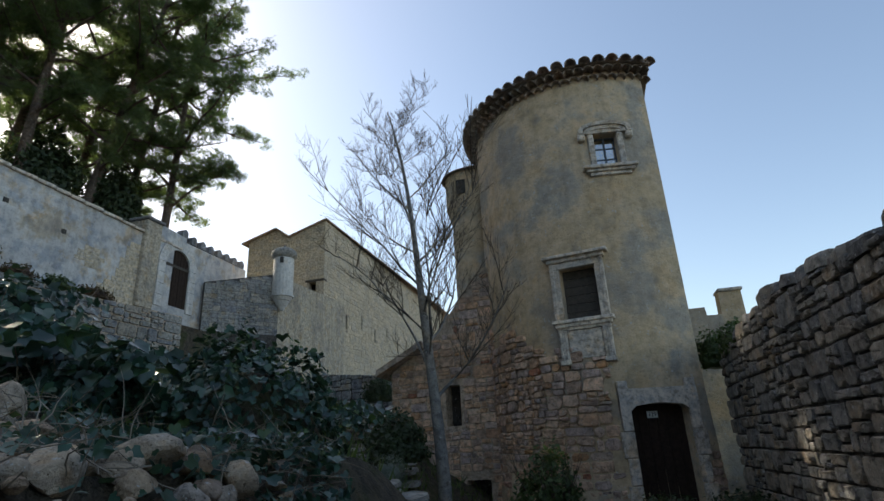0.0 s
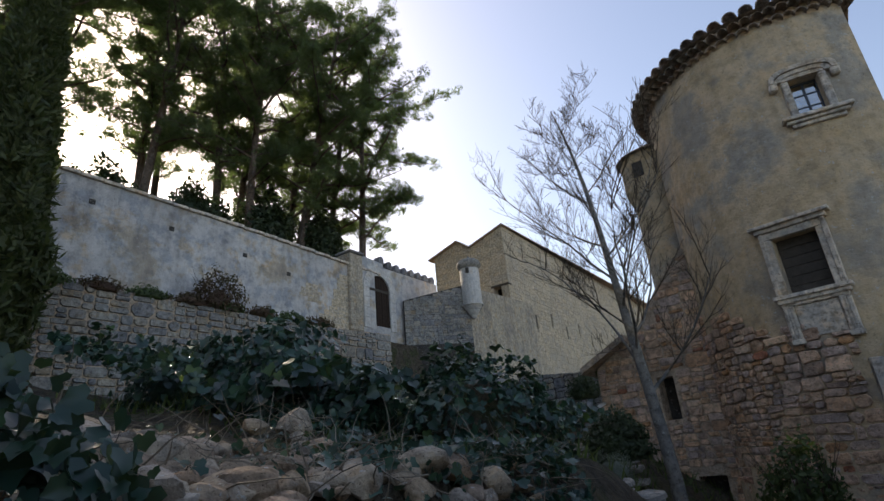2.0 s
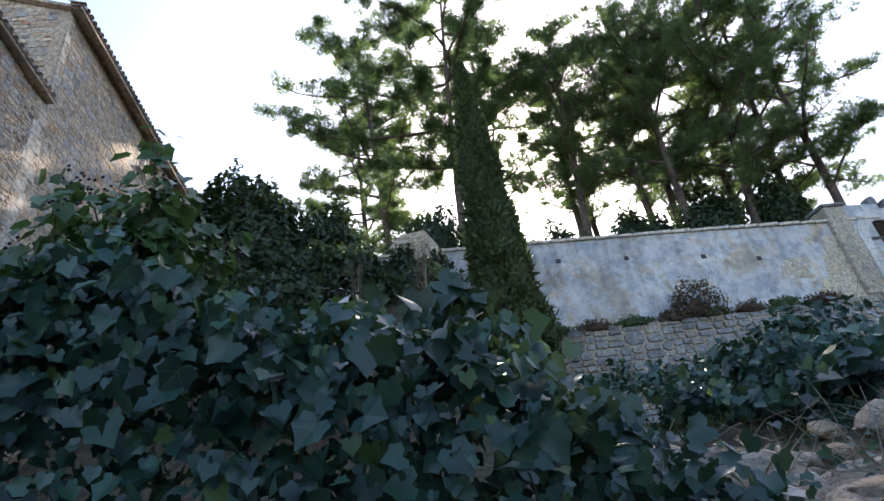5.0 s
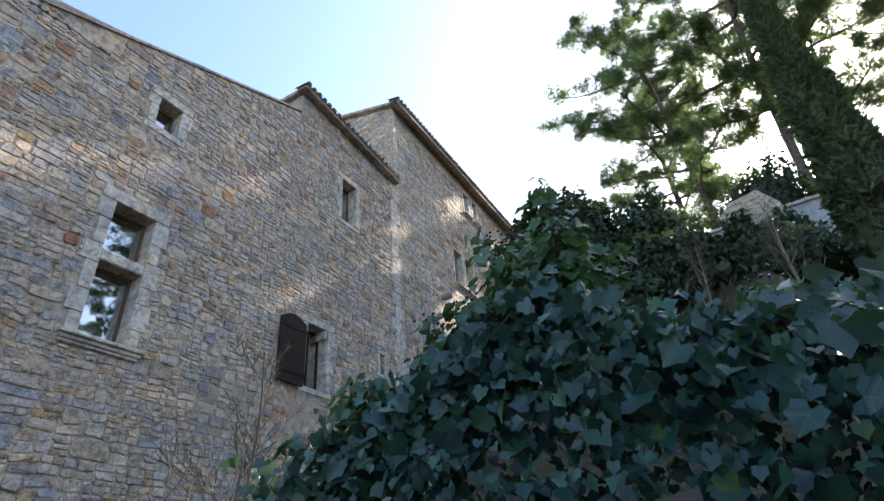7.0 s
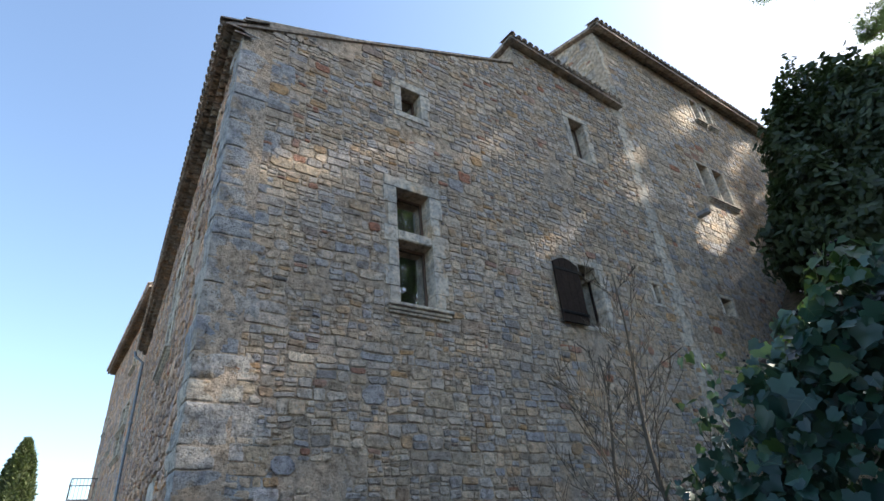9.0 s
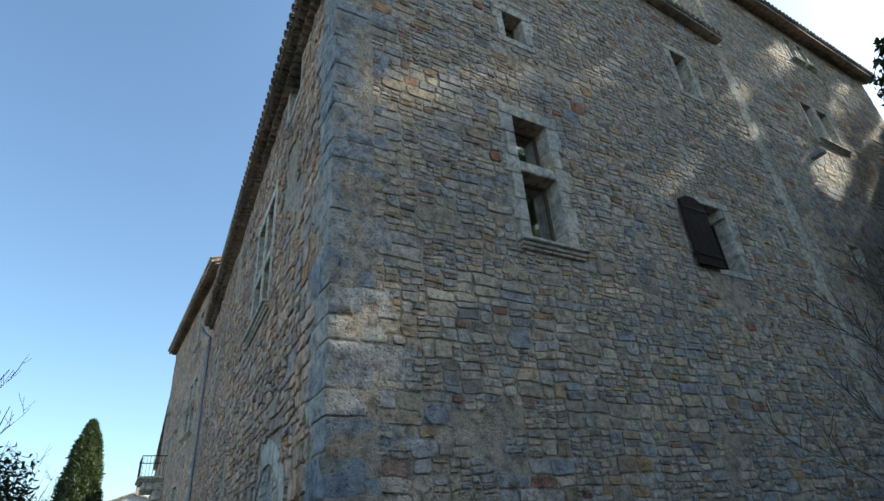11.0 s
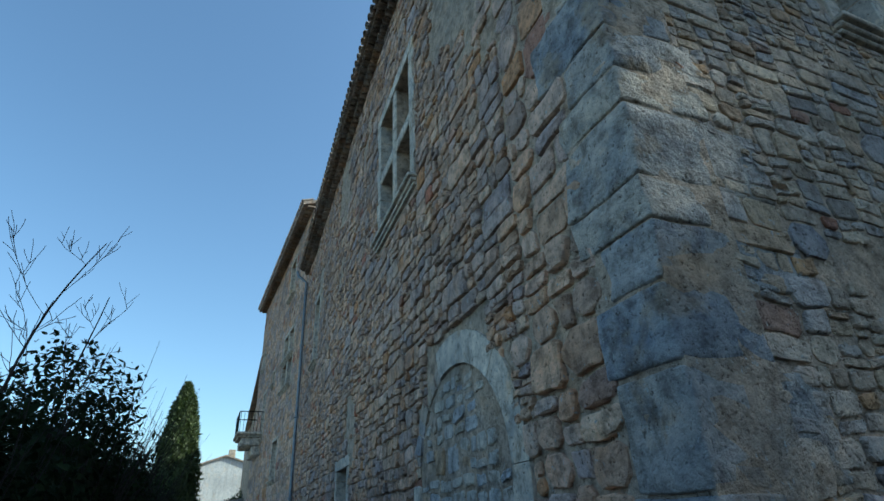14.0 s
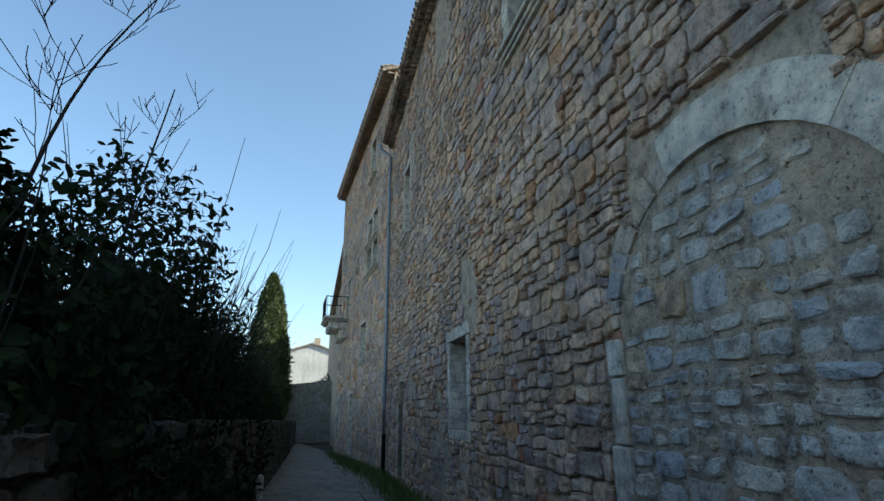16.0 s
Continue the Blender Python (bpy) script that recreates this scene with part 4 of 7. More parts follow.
lay(arch, fill, inset, "rubble", 0.02, M_FILL, M_FILL, lambda u, v: True, 9)

# arched door further down the lane
d1 = thing("door_1", "dark narrow arched door in a stone surround", "door", kind="structure")
for a, b in ((E_DOOR[0] - 0.16, E_DOOR[0]), (E_DOOR[1], E_DOOR[1] + 0.16)):
    v = -1.2
    while v < 1.2:
        part("jamb_block", boxed(a, b, v + 0.004, v + 0.396, -0.3, 0.03, 0.01, EAST), M_DRESSED, d1)
        v += 0.4
part("door_leaf", slab(bmesh.new(), arched_outline(E_DOOR[0], E_DOOR[1], -1.2, 1.2, 0.5), -0.3, -0.24, EAST), M_WOOD_DARK, d1)

# next houses along the lane
WEST2 = basis((-1.42, y_end, 0), (0.03, -1, 0), (1, 0.03, 0))
S_HOLES = [(3.3, 4.5, 10.4, 12.1), (2.4, 3.4, 6.3, 7.35), (3.65, 4.65, 6.3, 7.35), (2.4, 3.4, 7.55, 8.6), (3.65, 4.65, 7.55, 8.6), (6.8, 7.4, 7.2, 7.8), (4.3, 5.6, 2.9, 4.4), (9.3, 10.1, 5.1, 7.3), (11.3, 12.0, 9.0, 9.9), (11.6, 12.3, -1.2, 1.6), (7.2, 8.0, -1.2, 1.7)]
mid_wall = wall_body("wall_east_middle_house", WEST2, 0.5, [0.0, 13.2], -2.0, [13.0, 13.0], S_HOLES, M_MORTAR, None, "tall dressed rubble wall of the middle house")
tagged(mid_wall, category="wall", kind="structure")
lay(mid_wall, courses(0, 13.2, -1.0, 12.9, 0.24, 0.42, [pad(h, 0.1) for h in S_HOLES], None, 41), WEST2, "rubble", 0.016, M_ESTONE, M_ESTONE_P, None, 10)
side = basis((-1.42, y_end, 0), (-1, 0, 0), (0, 1, 0))
tagged(wall_body("wall_side_middle_house", side, 0.4, [0.0, 8.0], 9.0, [13.0, 15.5], [], M_MORTAR, None, "side wall of the middle house above the roof"), category="wall", kind="structure")
roof_m = roof_slab("roof_middle_house", [(-0.95, y_end + 0.1, 13.0), (-9.4, y_end + 0.1, 16.0), (-9.4, y_end - 13.2, 16.0), (-0.6, y_end - 13.2, 13.0)], 0.14, M_TILE_J, "clay tile roof of the middle house")
eave(roof_m, (-0.9, y_end + 0.1, 13.05), (-0.52, y_end - 13.2, 13.05), (-1, 0, 0), 0.35, pitch=0.24, seed=5)
for k, h in enumerate(S_HOLES):
    window("window_%d" % (40 + k), "upright window of the middle house", WEST2, [h], wide=0.12)
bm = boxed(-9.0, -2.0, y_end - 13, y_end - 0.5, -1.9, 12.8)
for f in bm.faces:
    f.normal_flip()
tagged(part("room_shell", bm, M_ROOM, mid_wall, "dark shell standing for unlit rooms"), kind="structure")
FAR = basis((-1.4, y_end - 13.2, 0), (-0.05, -1, 0), (1, -0.05, 0))
far_wall = wall_body("wall_east_far_house", FAR, 0.5, [0.0, 20.0], -2.2, [10.2, 10.2], [(3.0, 3.7, 4.6, 6.4), (6.0, 6.8, -1.6, 1.0)], M_MORTAR, None, "lower stone wall of the far house")
tagged(far_wall, category="wall", kind="structure")
# Body and roof run unseen past the wall, added to shade the end wall.
tagged(part("body", boxed(-9, -2.6, y_end - 42, y_end - 13.4, -2, 10.0), M_MORTAR, far_wall), kind="structure")
roof_f = roof_slab("roof_far_house", [(-1.0, y_end - 13.2, 10.2), (-9, y_end - 13.2, 13), (-9, y_end - 42, 13), (-2.4, y_end - 42.2, 10.2)], 0.2, M_TILE_J, "clay tile roof of the far house")

# ---- the round tower ----
TX, TY, TR = 0.6, 14.6, 3.0
TOWER_TOP = 9.95
T_A0, T_A1 = -58.0, -200.0   # the round face, from the cut on the lane side to the annex


def tower_at(deg, out=0.0):
    a = radians(deg)
    return basis((TX + (TR + out) * math.cos(a), TY + (TR + out) * math.sin(a), 0), (math.sin(a), -math.cos(a), 0), (math.cos(a), math.sin(a), 0))


def angle_of(az, dist=11.75):
    """The angle round the tower of the front point that lies in a direction from the origin."""
    a = radians(az)
    d = Vector((-math.sin(a), math.cos(a)))
    c = Vector((TX, TY))
    b = d.dot(c)
    t = b - math.sqrt(max(0.0, b * b - c.length_squared + TR * TR))
    p = d * t - c
    return math.degrees(math.atan2(p.y, p.x))


D_B, D_A = angle_of(-8.5), angle_of(-3.4)
MW_B, MW_A = angle_of(-2.1), angle_of(1.6)
TW_B, TW_A = angle_of(-6.6), angle_of(-4.1)
T_HOLES = [(D_A, D_B, -0.3, 2.15), (MW_A, MW_B, 3.92, 5.05), (TW_A, TW_B, 7.35, 8.2)]
tower = thing("round_tower", "round rendered stone tower with a tiled eave", "tower", (TX, TY, 0))
bm = bmesh.new()
angs = sorted(set([round(T_A1 + k * 4.0, 3) for k in range(int((T_A0 - T_A1) / 4.0) + 1)] + [T_A0] + [a for h in T_HOLES for a in h[:2]]))
vz = sorted(set([-0.6, 1.0, 3.0, 6.2, 9.0, TOWER_TOP] + [v for h in T_HOLES for v in h[2:]]))


def tv(a, v, d):
    r = TR - d + 0.10 * max(0.0, 2.2 - v) / 2.2
    return (r * math.cos(radians(a)), r * math.sin(radians(a)), v)


cache = {}


def tvert(a, v, d):
    key = (round(a, 3), v, d)
    if key not in cache:
        cache[key] = bm.verts.new(tv(a, v, d))
    return cache[key]


def t_solid(i, j):
    if not (0 <= i < len(angs) - 1 and 0 <= j < len(vz) - 1):
        return True
    a, b = (angs[i] + angs[i + 1]) / 2, (vz[j] + vz[j + 1]) / 2
    return not any(h[0] < a < h[1] and h[2] < b < h[3] for h in T_HOLES)


for i in range(len(angs) - 1):
    for j in range(len(vz) - 1):
        a, b, c, d = angs[i], angs[i + 1], vz[j], vz[j + 1]
        if t_solid(i, j):
            bm.faces.new([tvert(a, c, 0), tvert(b, c, 0), tvert(b, d, 0), tvert(a, d, 0)])
        else:
            for (ii, jj), (p, q) in (((i - 1, j), ((a, c), (a, d))), ((i + 1, j), ((b, d), (b, c))), ((i, j - 1), ((b, c), (a, c))), ((i, j + 1), ((a, d), (b, d)))):
                if t_solid(ii, jj):
                    bm.faces.new([tvert(*p, 0), tvert(*q, 0), tvert(*q, 0.35), tvert(*p, 0.35)])
            bm.faces.new([tvert(a, c, 0.35), tvert(b, c, 0.35), tvert(b, d, 0.35), tvert(a, d, 0.35)])
# flat cut side towards the lane, back and top
p0 = Vector(tv(T_A0, 3, 0))
corner = [(p0.x, p0.y), (p0.x - 0.4, 3.0), (Vector(tv(T_A1, 0, 0)).x, 3.0), (Vector(tv(T_A1, 0, 0)).x, Vector(tv(T_A1, 0, 0)).y)]
for (xa, ya), (xb, yb) in zip(corner[:-1], corner[1:]):
    bm.faces.new([bm.verts.new((xa, ya, -0.6)), bm.verts.new((xb, yb, -0.6)), bm.verts.new((xb, yb, TOWER_TOP)), bm.verts.new((xa, ya, TOWER_TOP))])
part("wall", bm, M_RENDER, tower, "patchy ochre and grey lime render")

# bare stones where the render has fallen away
t_stones = []
for st in courses(0, 7.2, -0.1, 4.2, 0.15, 0.26, [], None, 51):
    u, v, w, h = st
    deg = T_A0 - math.degrees(u / TR)
    edge = 2.9 + 0.9 * noise.noise((u * 0.9, 2.0, 1.0)) + 0.35 * (u - 1.5)
    if u < 1.9:
        edge -= 1.2
    if v > edge + 0.3 * noise.noise((u * 2.5, v * 2.5, 7.0)):
        continue
    if any(hh[0] - 5 < deg < hh[1] + 5 and hh[2] - 0.2 < v < hh[3] + 0.25 for hh in T_HOLES):
        continue
    t_stones.append(st)


def t_bend(u):
    deg = T_A0 - math.degrees(u / TR)
    return Matrix.Translation((-TX, -TY, 0)) @ tower_at(deg, 0.035)


lay(tower, t_stones, Matrix.Identity(4), "rubble", 0.032, M_TSTONE, M_TSTONE_P, lambda u, v: True, 52, limit=300, bend=t_bend)


def tower_local(deg, out=0.0):
    return Matrix.Translation((-TX, -TY, 0)) @ tower_at(deg, out)


# doorway with its chamfered lintel
dm = tower_local((D_A + D_B) / 2, -0.02)
dw = TR * radians(D_B - D_A) / 2
door = thing("door_2", "dark plank door under a flat arched lintel", "door", (TX, TY, 0), kind="structure")
for k in range(6):
    a = -dw + k * dw / 3
    part("plank", boxed(-(a + dw / 3 - 0.008), -a, -0.3, 2.12, -0.3, -0.25 + 0.004 * (k % 2), 0.004, dm), M_WOOD_DARK, door)
for sgn in (-1, 1):
    v = -0.3
    while v < 2.1:
        a, b = sorted((sgn * dw, sgn * (dw + 0.2 + 0.06 * (int(v * 10) % 2))))
        part("jamb_block", boxed(a, b, v + 0.004, v + 0.476, -0.3, 0.045, 0.015, dm), M_DRESSED, door)
        v += 0.48
bm = slab(bmesh.new(), [(-dw - 0.2, 2.0), (-dw, 2.0), (-dw * 0.8, 2.09), (0, 2.14), (dw * 0.8, 2.09), (dw, 2.0), (dw + 0.2, 2.0), (dw + 0.2, 2.42), (-dw - 0.2, 2.42)], -0.3, 0.05, dm)
part("lintel", bm, M_DRESSED, door)
plate = thing("house_number", "small white enamel house number plate", "sign", (TX, TY, 0))
part("plate", boxed(-0.02, 0.19, 1.86, 1.99, -0.245, -0.235, 0.004, dm), M_SIGN, plate)
tc = bpy.data.curves.new("digits", "FONT")
tc.body, tc.size, tc.extrude, tc.align_x, tc.align_y = "129", 0.11, 0.001, "CENTER", "CENTER"
tc.materials.append(M_INK)
txt = new("digits", tc)
txt.parent = plate
txt.matrix_basis = dm @ Matrix.Translation((0.085, 1.925, -0.233)) @ Matrix.Diagonal((-1, 1, 1, 1))

# middle window: moulded frame, cornice, apron with pilasters
mw = tower_local((MW_A + MW_B) / 2)
hw = TR * radians(MW_B - MW_A) / 2
w20 = thing("window_20", "renaissance window with moulded frame, cornice and apron", "window", (TX, TY, 0), kind="structure")
for sgn in (-1, 1):
    a, b = sorted((sgn * hw, sgn * (hw + 0.17)))
    bm = boxed(a, b, 3.92, 5.05, -0.3, 0.07, 0.012, mw)
    a, b = sorted((sgn * (hw + 0.11), sgn * (hw + 0.19)))
    box(bm, a, b, 3.92, 5.2, -0.1, 0.10, 0.01, mw)
    part("jamb", bm, M_DRESSED, w20)
    a, b = sorted((sgn * (hw - 0.02), sgn * (hw + 0.16)))
    bm = boxed(a, b, 3.08, 3.70, -0.05, 0.08, 0.012, mw)
    for q in (0.035, 0.085, 0.135):
        aa, bb = sorted((sgn * (hw - 0.02 + q - 0.012), sgn * (hw - 0.02 + q + 0.012)))
        box(bm, aa, bb, 3.12, 3.66, 0.078, 0.1, 0.004, mw)
    box(bm, min(a, b) - 0.02, max(a, b) + 0.02, 2.98, 3.08, -0.05, 0.11, 0.012, mw)
    part("apron_pilaster", bm, M_DRESSED, w20)
bm = boxed(-hw - 0.19, hw + 0.19, 5.052, 5.2, -0.3, 0.08, 0.012, mw)
box(bm, -hw - 0.24, hw + 0.24, 5.2, 5.29, -0.05, 0.13, 0.014, mw)
box(bm, -hw - 0.32, hw + 0.32, 5.29, 5.36, -0.05, 0.2, 0.014, mw)
part("cornice", bm, M_DRESSED, w20)
bm = boxed(-hw - 0.26, hw + 0.26, 3.84, 3.918, -0.3, 0.15, 0.012, mw)
box(bm, -hw - 0.21, hw + 0.21, 3.76, 3.84, -0.05, 0.11, 0.012, mw)
box(bm, -hw - 0.17, hw + 0.17, 3.70, 3.76, -0.05, 0.07, 0.012, mw)
part("sill", bm, M_DRESSED, w20)
part("apron", boxed(-hw + 0.03, hw - 0.03, 3.1, 3.69, -0.1, 0.03, 0.008, mw), M_DRESSED, w20)
for k in range(6):
    part("board", boxed(-hw, hw, 3.92 + 0.19 * k, 3.92 + 0.19 * k + 0.182, -0.24, -0.21 + 0.004 * (k % 2), 0.003, mw), M_WOOD_GREY, w20)

# top window with a hood mould
tw = tower_local((TW_A + TW_B) / 2)
tw_h = TR * radians(TW_B - TW_A) / 2
w21 = thing("window_21", "small upper window with a basket-arched hood mould", "window", (TX, TY, 0), kind="structure")
bm = bmesh.new()
for ro, rise, d in ((0.34, 0.30, 0.10), (0.22, 0.2, 0.07), (0.12, 0.1, 0.05)):
    prev = None
    for k in range(13):
        a = math.pi * k / 12
        o = (-(tw_h + ro) * math.cos(a), 8.2 + rise * math.sin(a) ** 0.6 if 0 < k < 12 else 8.2)
        i2 = (-(tw_h + ro - 0.1) * math.cos(a), 8.2 + (rise - 0.09) * (math.sin(a) ** 0.6 if 0 < k < 12 else 0))
        if prev:
            slab(bm, [prev[0], o, i2, prev[1]], -0.05, d, tw)
        prev = (o, i2)
part("hood_mould", bm, M_DRESSED, w21)
for sgn in (-1, 1):
    a, b = sorted((sgn * tw_h, sgn * (tw_h + 0.14)))
    part("jamb", boxed(a, b, 7.352, 8.2, -0.3, 0.04, 0.02, tw), M_DRESSED, w21)
    a, b = sorted((sgn * (tw_h + 0.2), sgn * (tw_h + 0.36)))
    part("label_stop", boxed(a, b, 8.03, 8.2, -0.05, 0.1, 0.03, tw), M_DRESSED, w21)
bm = boxed(-tw_h - 0.34, tw_h + 0.34, 7.27, 7.348, -0.3, 0.16, 0.014, tw)
box(bm, -tw_h - 0.28, tw_h + 0.28, 7.2, 7.27, -0.05, 0.1, 0.014, tw)
box(bm, -tw_h - 0.2, tw_h + 0.2, 7.12, 7.2, -0.05, 0.05, 0.014, tw)
part("sill", bm, M_DRESSED, w21)
sash(w21, tw, -tw_h, tw_h, 7.35, 8.2, 0.2, (1, 2), M_FRAME_BLUE, 0.04)

# tiled eave: three stepped courses and a cap row, each tile its own piece
STEP_T = tile_mesh("eave_tile", M_TILE, 0.42, 0.10, 0.10)
for row, (out, z, n) in enumerate(((0.12, 9.70, 34), (0.26, 9.86, 34), (0.36, 10.03, 25))):
    for k in range(n):
        deg = T_A0 + 1.5 - (T_A0 - T_A1) * (k + (0.5 if row == 1 else 0)) / n
        a = radians(deg)
        o = new("eave_tile" if row < 2 else "roof_tile", STEP_T)
        rr = TR + out
        o.matrix_basis = pose(rr * math.cos(a), rr * math.sin(a), z + rng.uniform(-0.015, 0.015), 12 if row == 2 else 0, 0, deg + 90 + rng.uniform(-2, 2)) @ Matrix.Diagonal((1.45 if row == 2 else 1.25, 1.1, 1.35 if row == 2 else 1.15, 1))
        o.parent = tower
bm = bmesh.new()
rv = [bm.verts.new(((TR + 0.34) * math.cos(radians(T_A0 - (T_A0 - T_A1) * k / 30)), (TR + 0.34) * math.sin(radians(T_A0 - (T_A0 - T_A1) * k / 30)), 9.98)) for k in range(31)]
apex = bm.verts.new((0.2, 2.6, 11.2))
for k in range(30):
    bm.faces.new((rv[k], apex, rv[k + 1]))
part("roof", bm, M_TILE_J, tower, "lichened clay tile roof")
bm = boxed(p0.x - 0.15, p0.x + 0.22, p0.y - 0.3, 3.0, 9.95, 10.05, 0.02)
part("verge", bm, M_TILE_J, tower)

# stair turret on the tower's flank
turret = thing("stair_turret", "slim stone turret corbelled beside the tower", "turret", (-2.75, 14.9, 0))
bm = bmesh.new()
bmesh.ops.create_cone(bm, cap_ends=True, segments=24, radius1=0.62, radius2=0.62, depth=7.6, matrix=pose(0, 0, 4.2))
bmesh.ops.create_cone(bm, cap_ends=True, segments=24, radius1=0.62, radius2=0.78, depth=0.5, matrix=pose(0, 0, 8.0))
bmesh.ops.create_cone(bm, cap_ends=True, segments=24, radius1=0.78, radius2=0.78, depth=1.0, matrix=pose(0, 0, 8.75))
part("wall", bm, M_RENDER, turret, smooth=False)
bm = bmesh.new()
bmesh.ops.create_cone(bm, cap_ends=True, segments=20, radius1=0.95, radius2=0.1, depth=0.5, matrix=pose(0.05, 0, 9.5))
part("roof", bm, M_TILE_J, turret)
# Solid dark block, its colour standing for shade in the loophole.
part("loophole", boxed(-0.3, -0.02, -0.8, -0.6, 8.5, 8.95, 0.01), M_CORE, turret, "dark square loophole")

# annex beside the tower, its top sloping down
ANX = basis((-2.2, 13.6, 0), (-1, 0.12, 0), (-0.12, -1, 0))
anx_u, anx_v = [0, 0.5, 1.6, 2.9], [6.0, 5.7, 4.3, 3.45]
anx = wall_body("wall_annex", ANX, 0.5, anx_u, -0.6, anx_v, [(1.0, 1.4, 2.0, 3.0), (0.35, 0.95, -0.3, 0.75)], M_MORTAR, None, "ruined stone annex wall beside the tower")
tagged(anx, category="wall", kind="structure")
lay(anx, courses(0, 2.9, 0, 6.0, 0.15, 0.27, [(0.92, 1.5, 1.9, 3.15), (0.25, 1.05, -0.4, 0.95)], lambda u: float(np.interp(u, anx_u, anx_v)), 61), ANX, "rubble", 0.03, M_TSTONE, M_TSTONE_P, lambda u, v: True, 62)
side2 = basis((-5.1, 13.95, 0), (0, 1, 0), (-1, 0, 0))
anx2 = wall_body("wall_annex_side", side2, 0.5, [0, 4.0], -0.6, [3.4, 3.6], [], M_MORTAR, None, "side wall of the stone annex")
tagged(anx2, category="wall", kind="structure")
# Slab coloured dark in place of the annex's unlit inside.
bm = boxed(-5.0, -2.3, 14.2, 14.5, 0, 3.2)
part("back", bm, M_CORE, anx, "dark slab standing for the unlit inside of the annex")
roof_an = roof_slab("roof_annex", [(-5.4, 13.55, 3.5), (-4.1, 13.4, 4.15), (-4.1, 17.5, 4.2), (-5.4, 17.5, 3.5)], 0.16, M_TILE_J, "mossy tile edge of the annex roof")

# merlon wall beside the tower and the big drystone wall of the lane
CREN = basis((2.2, 13.6, 0), (1, 0, 0), (0, -1, 0))
cren = wall_body("wall_crenellated", CREN, 0.4, [0, 0.62, 0.64, 0.96, 0.98, 1.46, 1.48, 3.0], 0, [4.3, 4.3, 4.1, 4.1, 4.62, 4.62, 0.9, 0.9], [], M_RENDER, None, "low rendered wall with square merlons")
tagged(cren, category="wall", kind="structure")
part("coping", boxed(0.96, 1.5, 4.625, 4.7, -0.45, 0.05, 0.015, CREN), M_DRESSED, cren)
DRYB = basis((2.62, 12.2, 0), (0, -1, 0), (-1, 0, 0))
dry_u, dry_v = [0, 2, 4, 6.0, 8, 12.5, 14], [2.9, 3.15, 3.3, 3.15, 3.0, 2.6, 1.9]
dry_top = lambda u: float(np.interp(u, dry_u, dry_v)) + 0.12 * noise.noise((u * 1.3, 5.0, 0))
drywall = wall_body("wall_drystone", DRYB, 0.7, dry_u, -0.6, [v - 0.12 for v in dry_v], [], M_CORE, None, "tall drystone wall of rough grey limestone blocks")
tagged(drywall, category="wall", kind="structure")
ds = courses(0, 14, -0.3, 3.6, 0.19, 0.36, [], dry_top, 71)
ds.sort(key=lambda s: abs(s[0] - 5))
lay(drywall, ds, DRYB, "dry", 0.06, M_DRY, M_DRY_P, lambda u, v: True, 72, name="block", limit=300)
cap = random.Random(5)
u = 0.2
while u < 13:
    w = cap.uniform(0.35, 0.6)
    o = new("capstone", unit_mesh("dry", cap.randrange(20), M_DRY_P))
    o.matrix_basis = DRYB @ Matrix.Translation((u + w / 2, dry_top(u + w / 2) + 0.0, -0.3)) @ pose(0, 0, 0, -90 + cap.uniform(-8, 8), 0, cap.uniform(-5, 5)) @ Matrix.Diagonal((w, 0.75, cap.uniform(0.1, 0.2), 1))
    o.parent = drywall
    u += w + 0.02

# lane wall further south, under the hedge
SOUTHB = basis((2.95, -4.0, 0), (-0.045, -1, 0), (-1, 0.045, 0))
swall = wall_body("wall_lane", SOUTHB, 0.6, [0, 56], -2.2, [1.15, 0.1], [], M_CORE, None, "low drystone wall along the lane, coloured dark for shade")
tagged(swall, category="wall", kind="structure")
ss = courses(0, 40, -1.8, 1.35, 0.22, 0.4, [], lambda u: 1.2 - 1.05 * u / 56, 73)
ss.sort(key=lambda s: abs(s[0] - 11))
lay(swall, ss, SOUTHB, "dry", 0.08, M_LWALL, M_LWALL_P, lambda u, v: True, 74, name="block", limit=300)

# ---- terrace walls, gate and manor on the hill ----
TERR = basis((-20.9, 3.0, 0), (0.055, 1, 0), (1, -0.055, 0))
terrace = wall_body("wall_terrace", TERR, 0.5, [-14, 0, 10, 19.0], 4.0, [12.9, 12.75, 12.4, 11.95], [], M_WHITE, None, "long terrace wall in worn whitewashed render")
tagged(terrace, category="wall", kind="structure")
u = -6.0
cr = random.Random(8)
while u < 18.9:
    w = cr.uniform(0.6, 1.1)
    zt = float(np.interp(u + w / 2, [-14, 0, 10, 19.0], [12.9, 12.75, 12.4, 11.95]))
    part("coping_stone", boxed(u + 0.01, u + w - 0.01, zt + 0.004, zt + 0.14 + cr.uniform(-0.02, 0.02), -0.6, 0.12, 0.02, TERR), M_DRESSED, terrace)
    u += w
# Dark blocks set on the face stand for shade in the weep holes.
for uu, vv in ((4.2, 11.6), (7.2, 11.35), (10.6, 11.0), (13.0, 10.6)):
    part("weep_hole", boxed(uu, uu + 0.22, vv, vv + 0.2, -0.02, 0.012, 0.0, TERR), M_CORE, terrace)
bare = courses(13.4, 17.5, 8.4, 11.4, 0.22, 0.4, [], None, 81)
bare = [s for s in bare if noise.noise((s[0] * 0.5, s[1] * 0.5, 2)) > -0.05]
lay(terrace, bare, TERR, "ashlar", 0.012, M_MANOR, M_MANOR, None, 82)
RET = basis((-19.9, 2.0, 0), (0.05, 1, 0), (1, -0.05, 0))
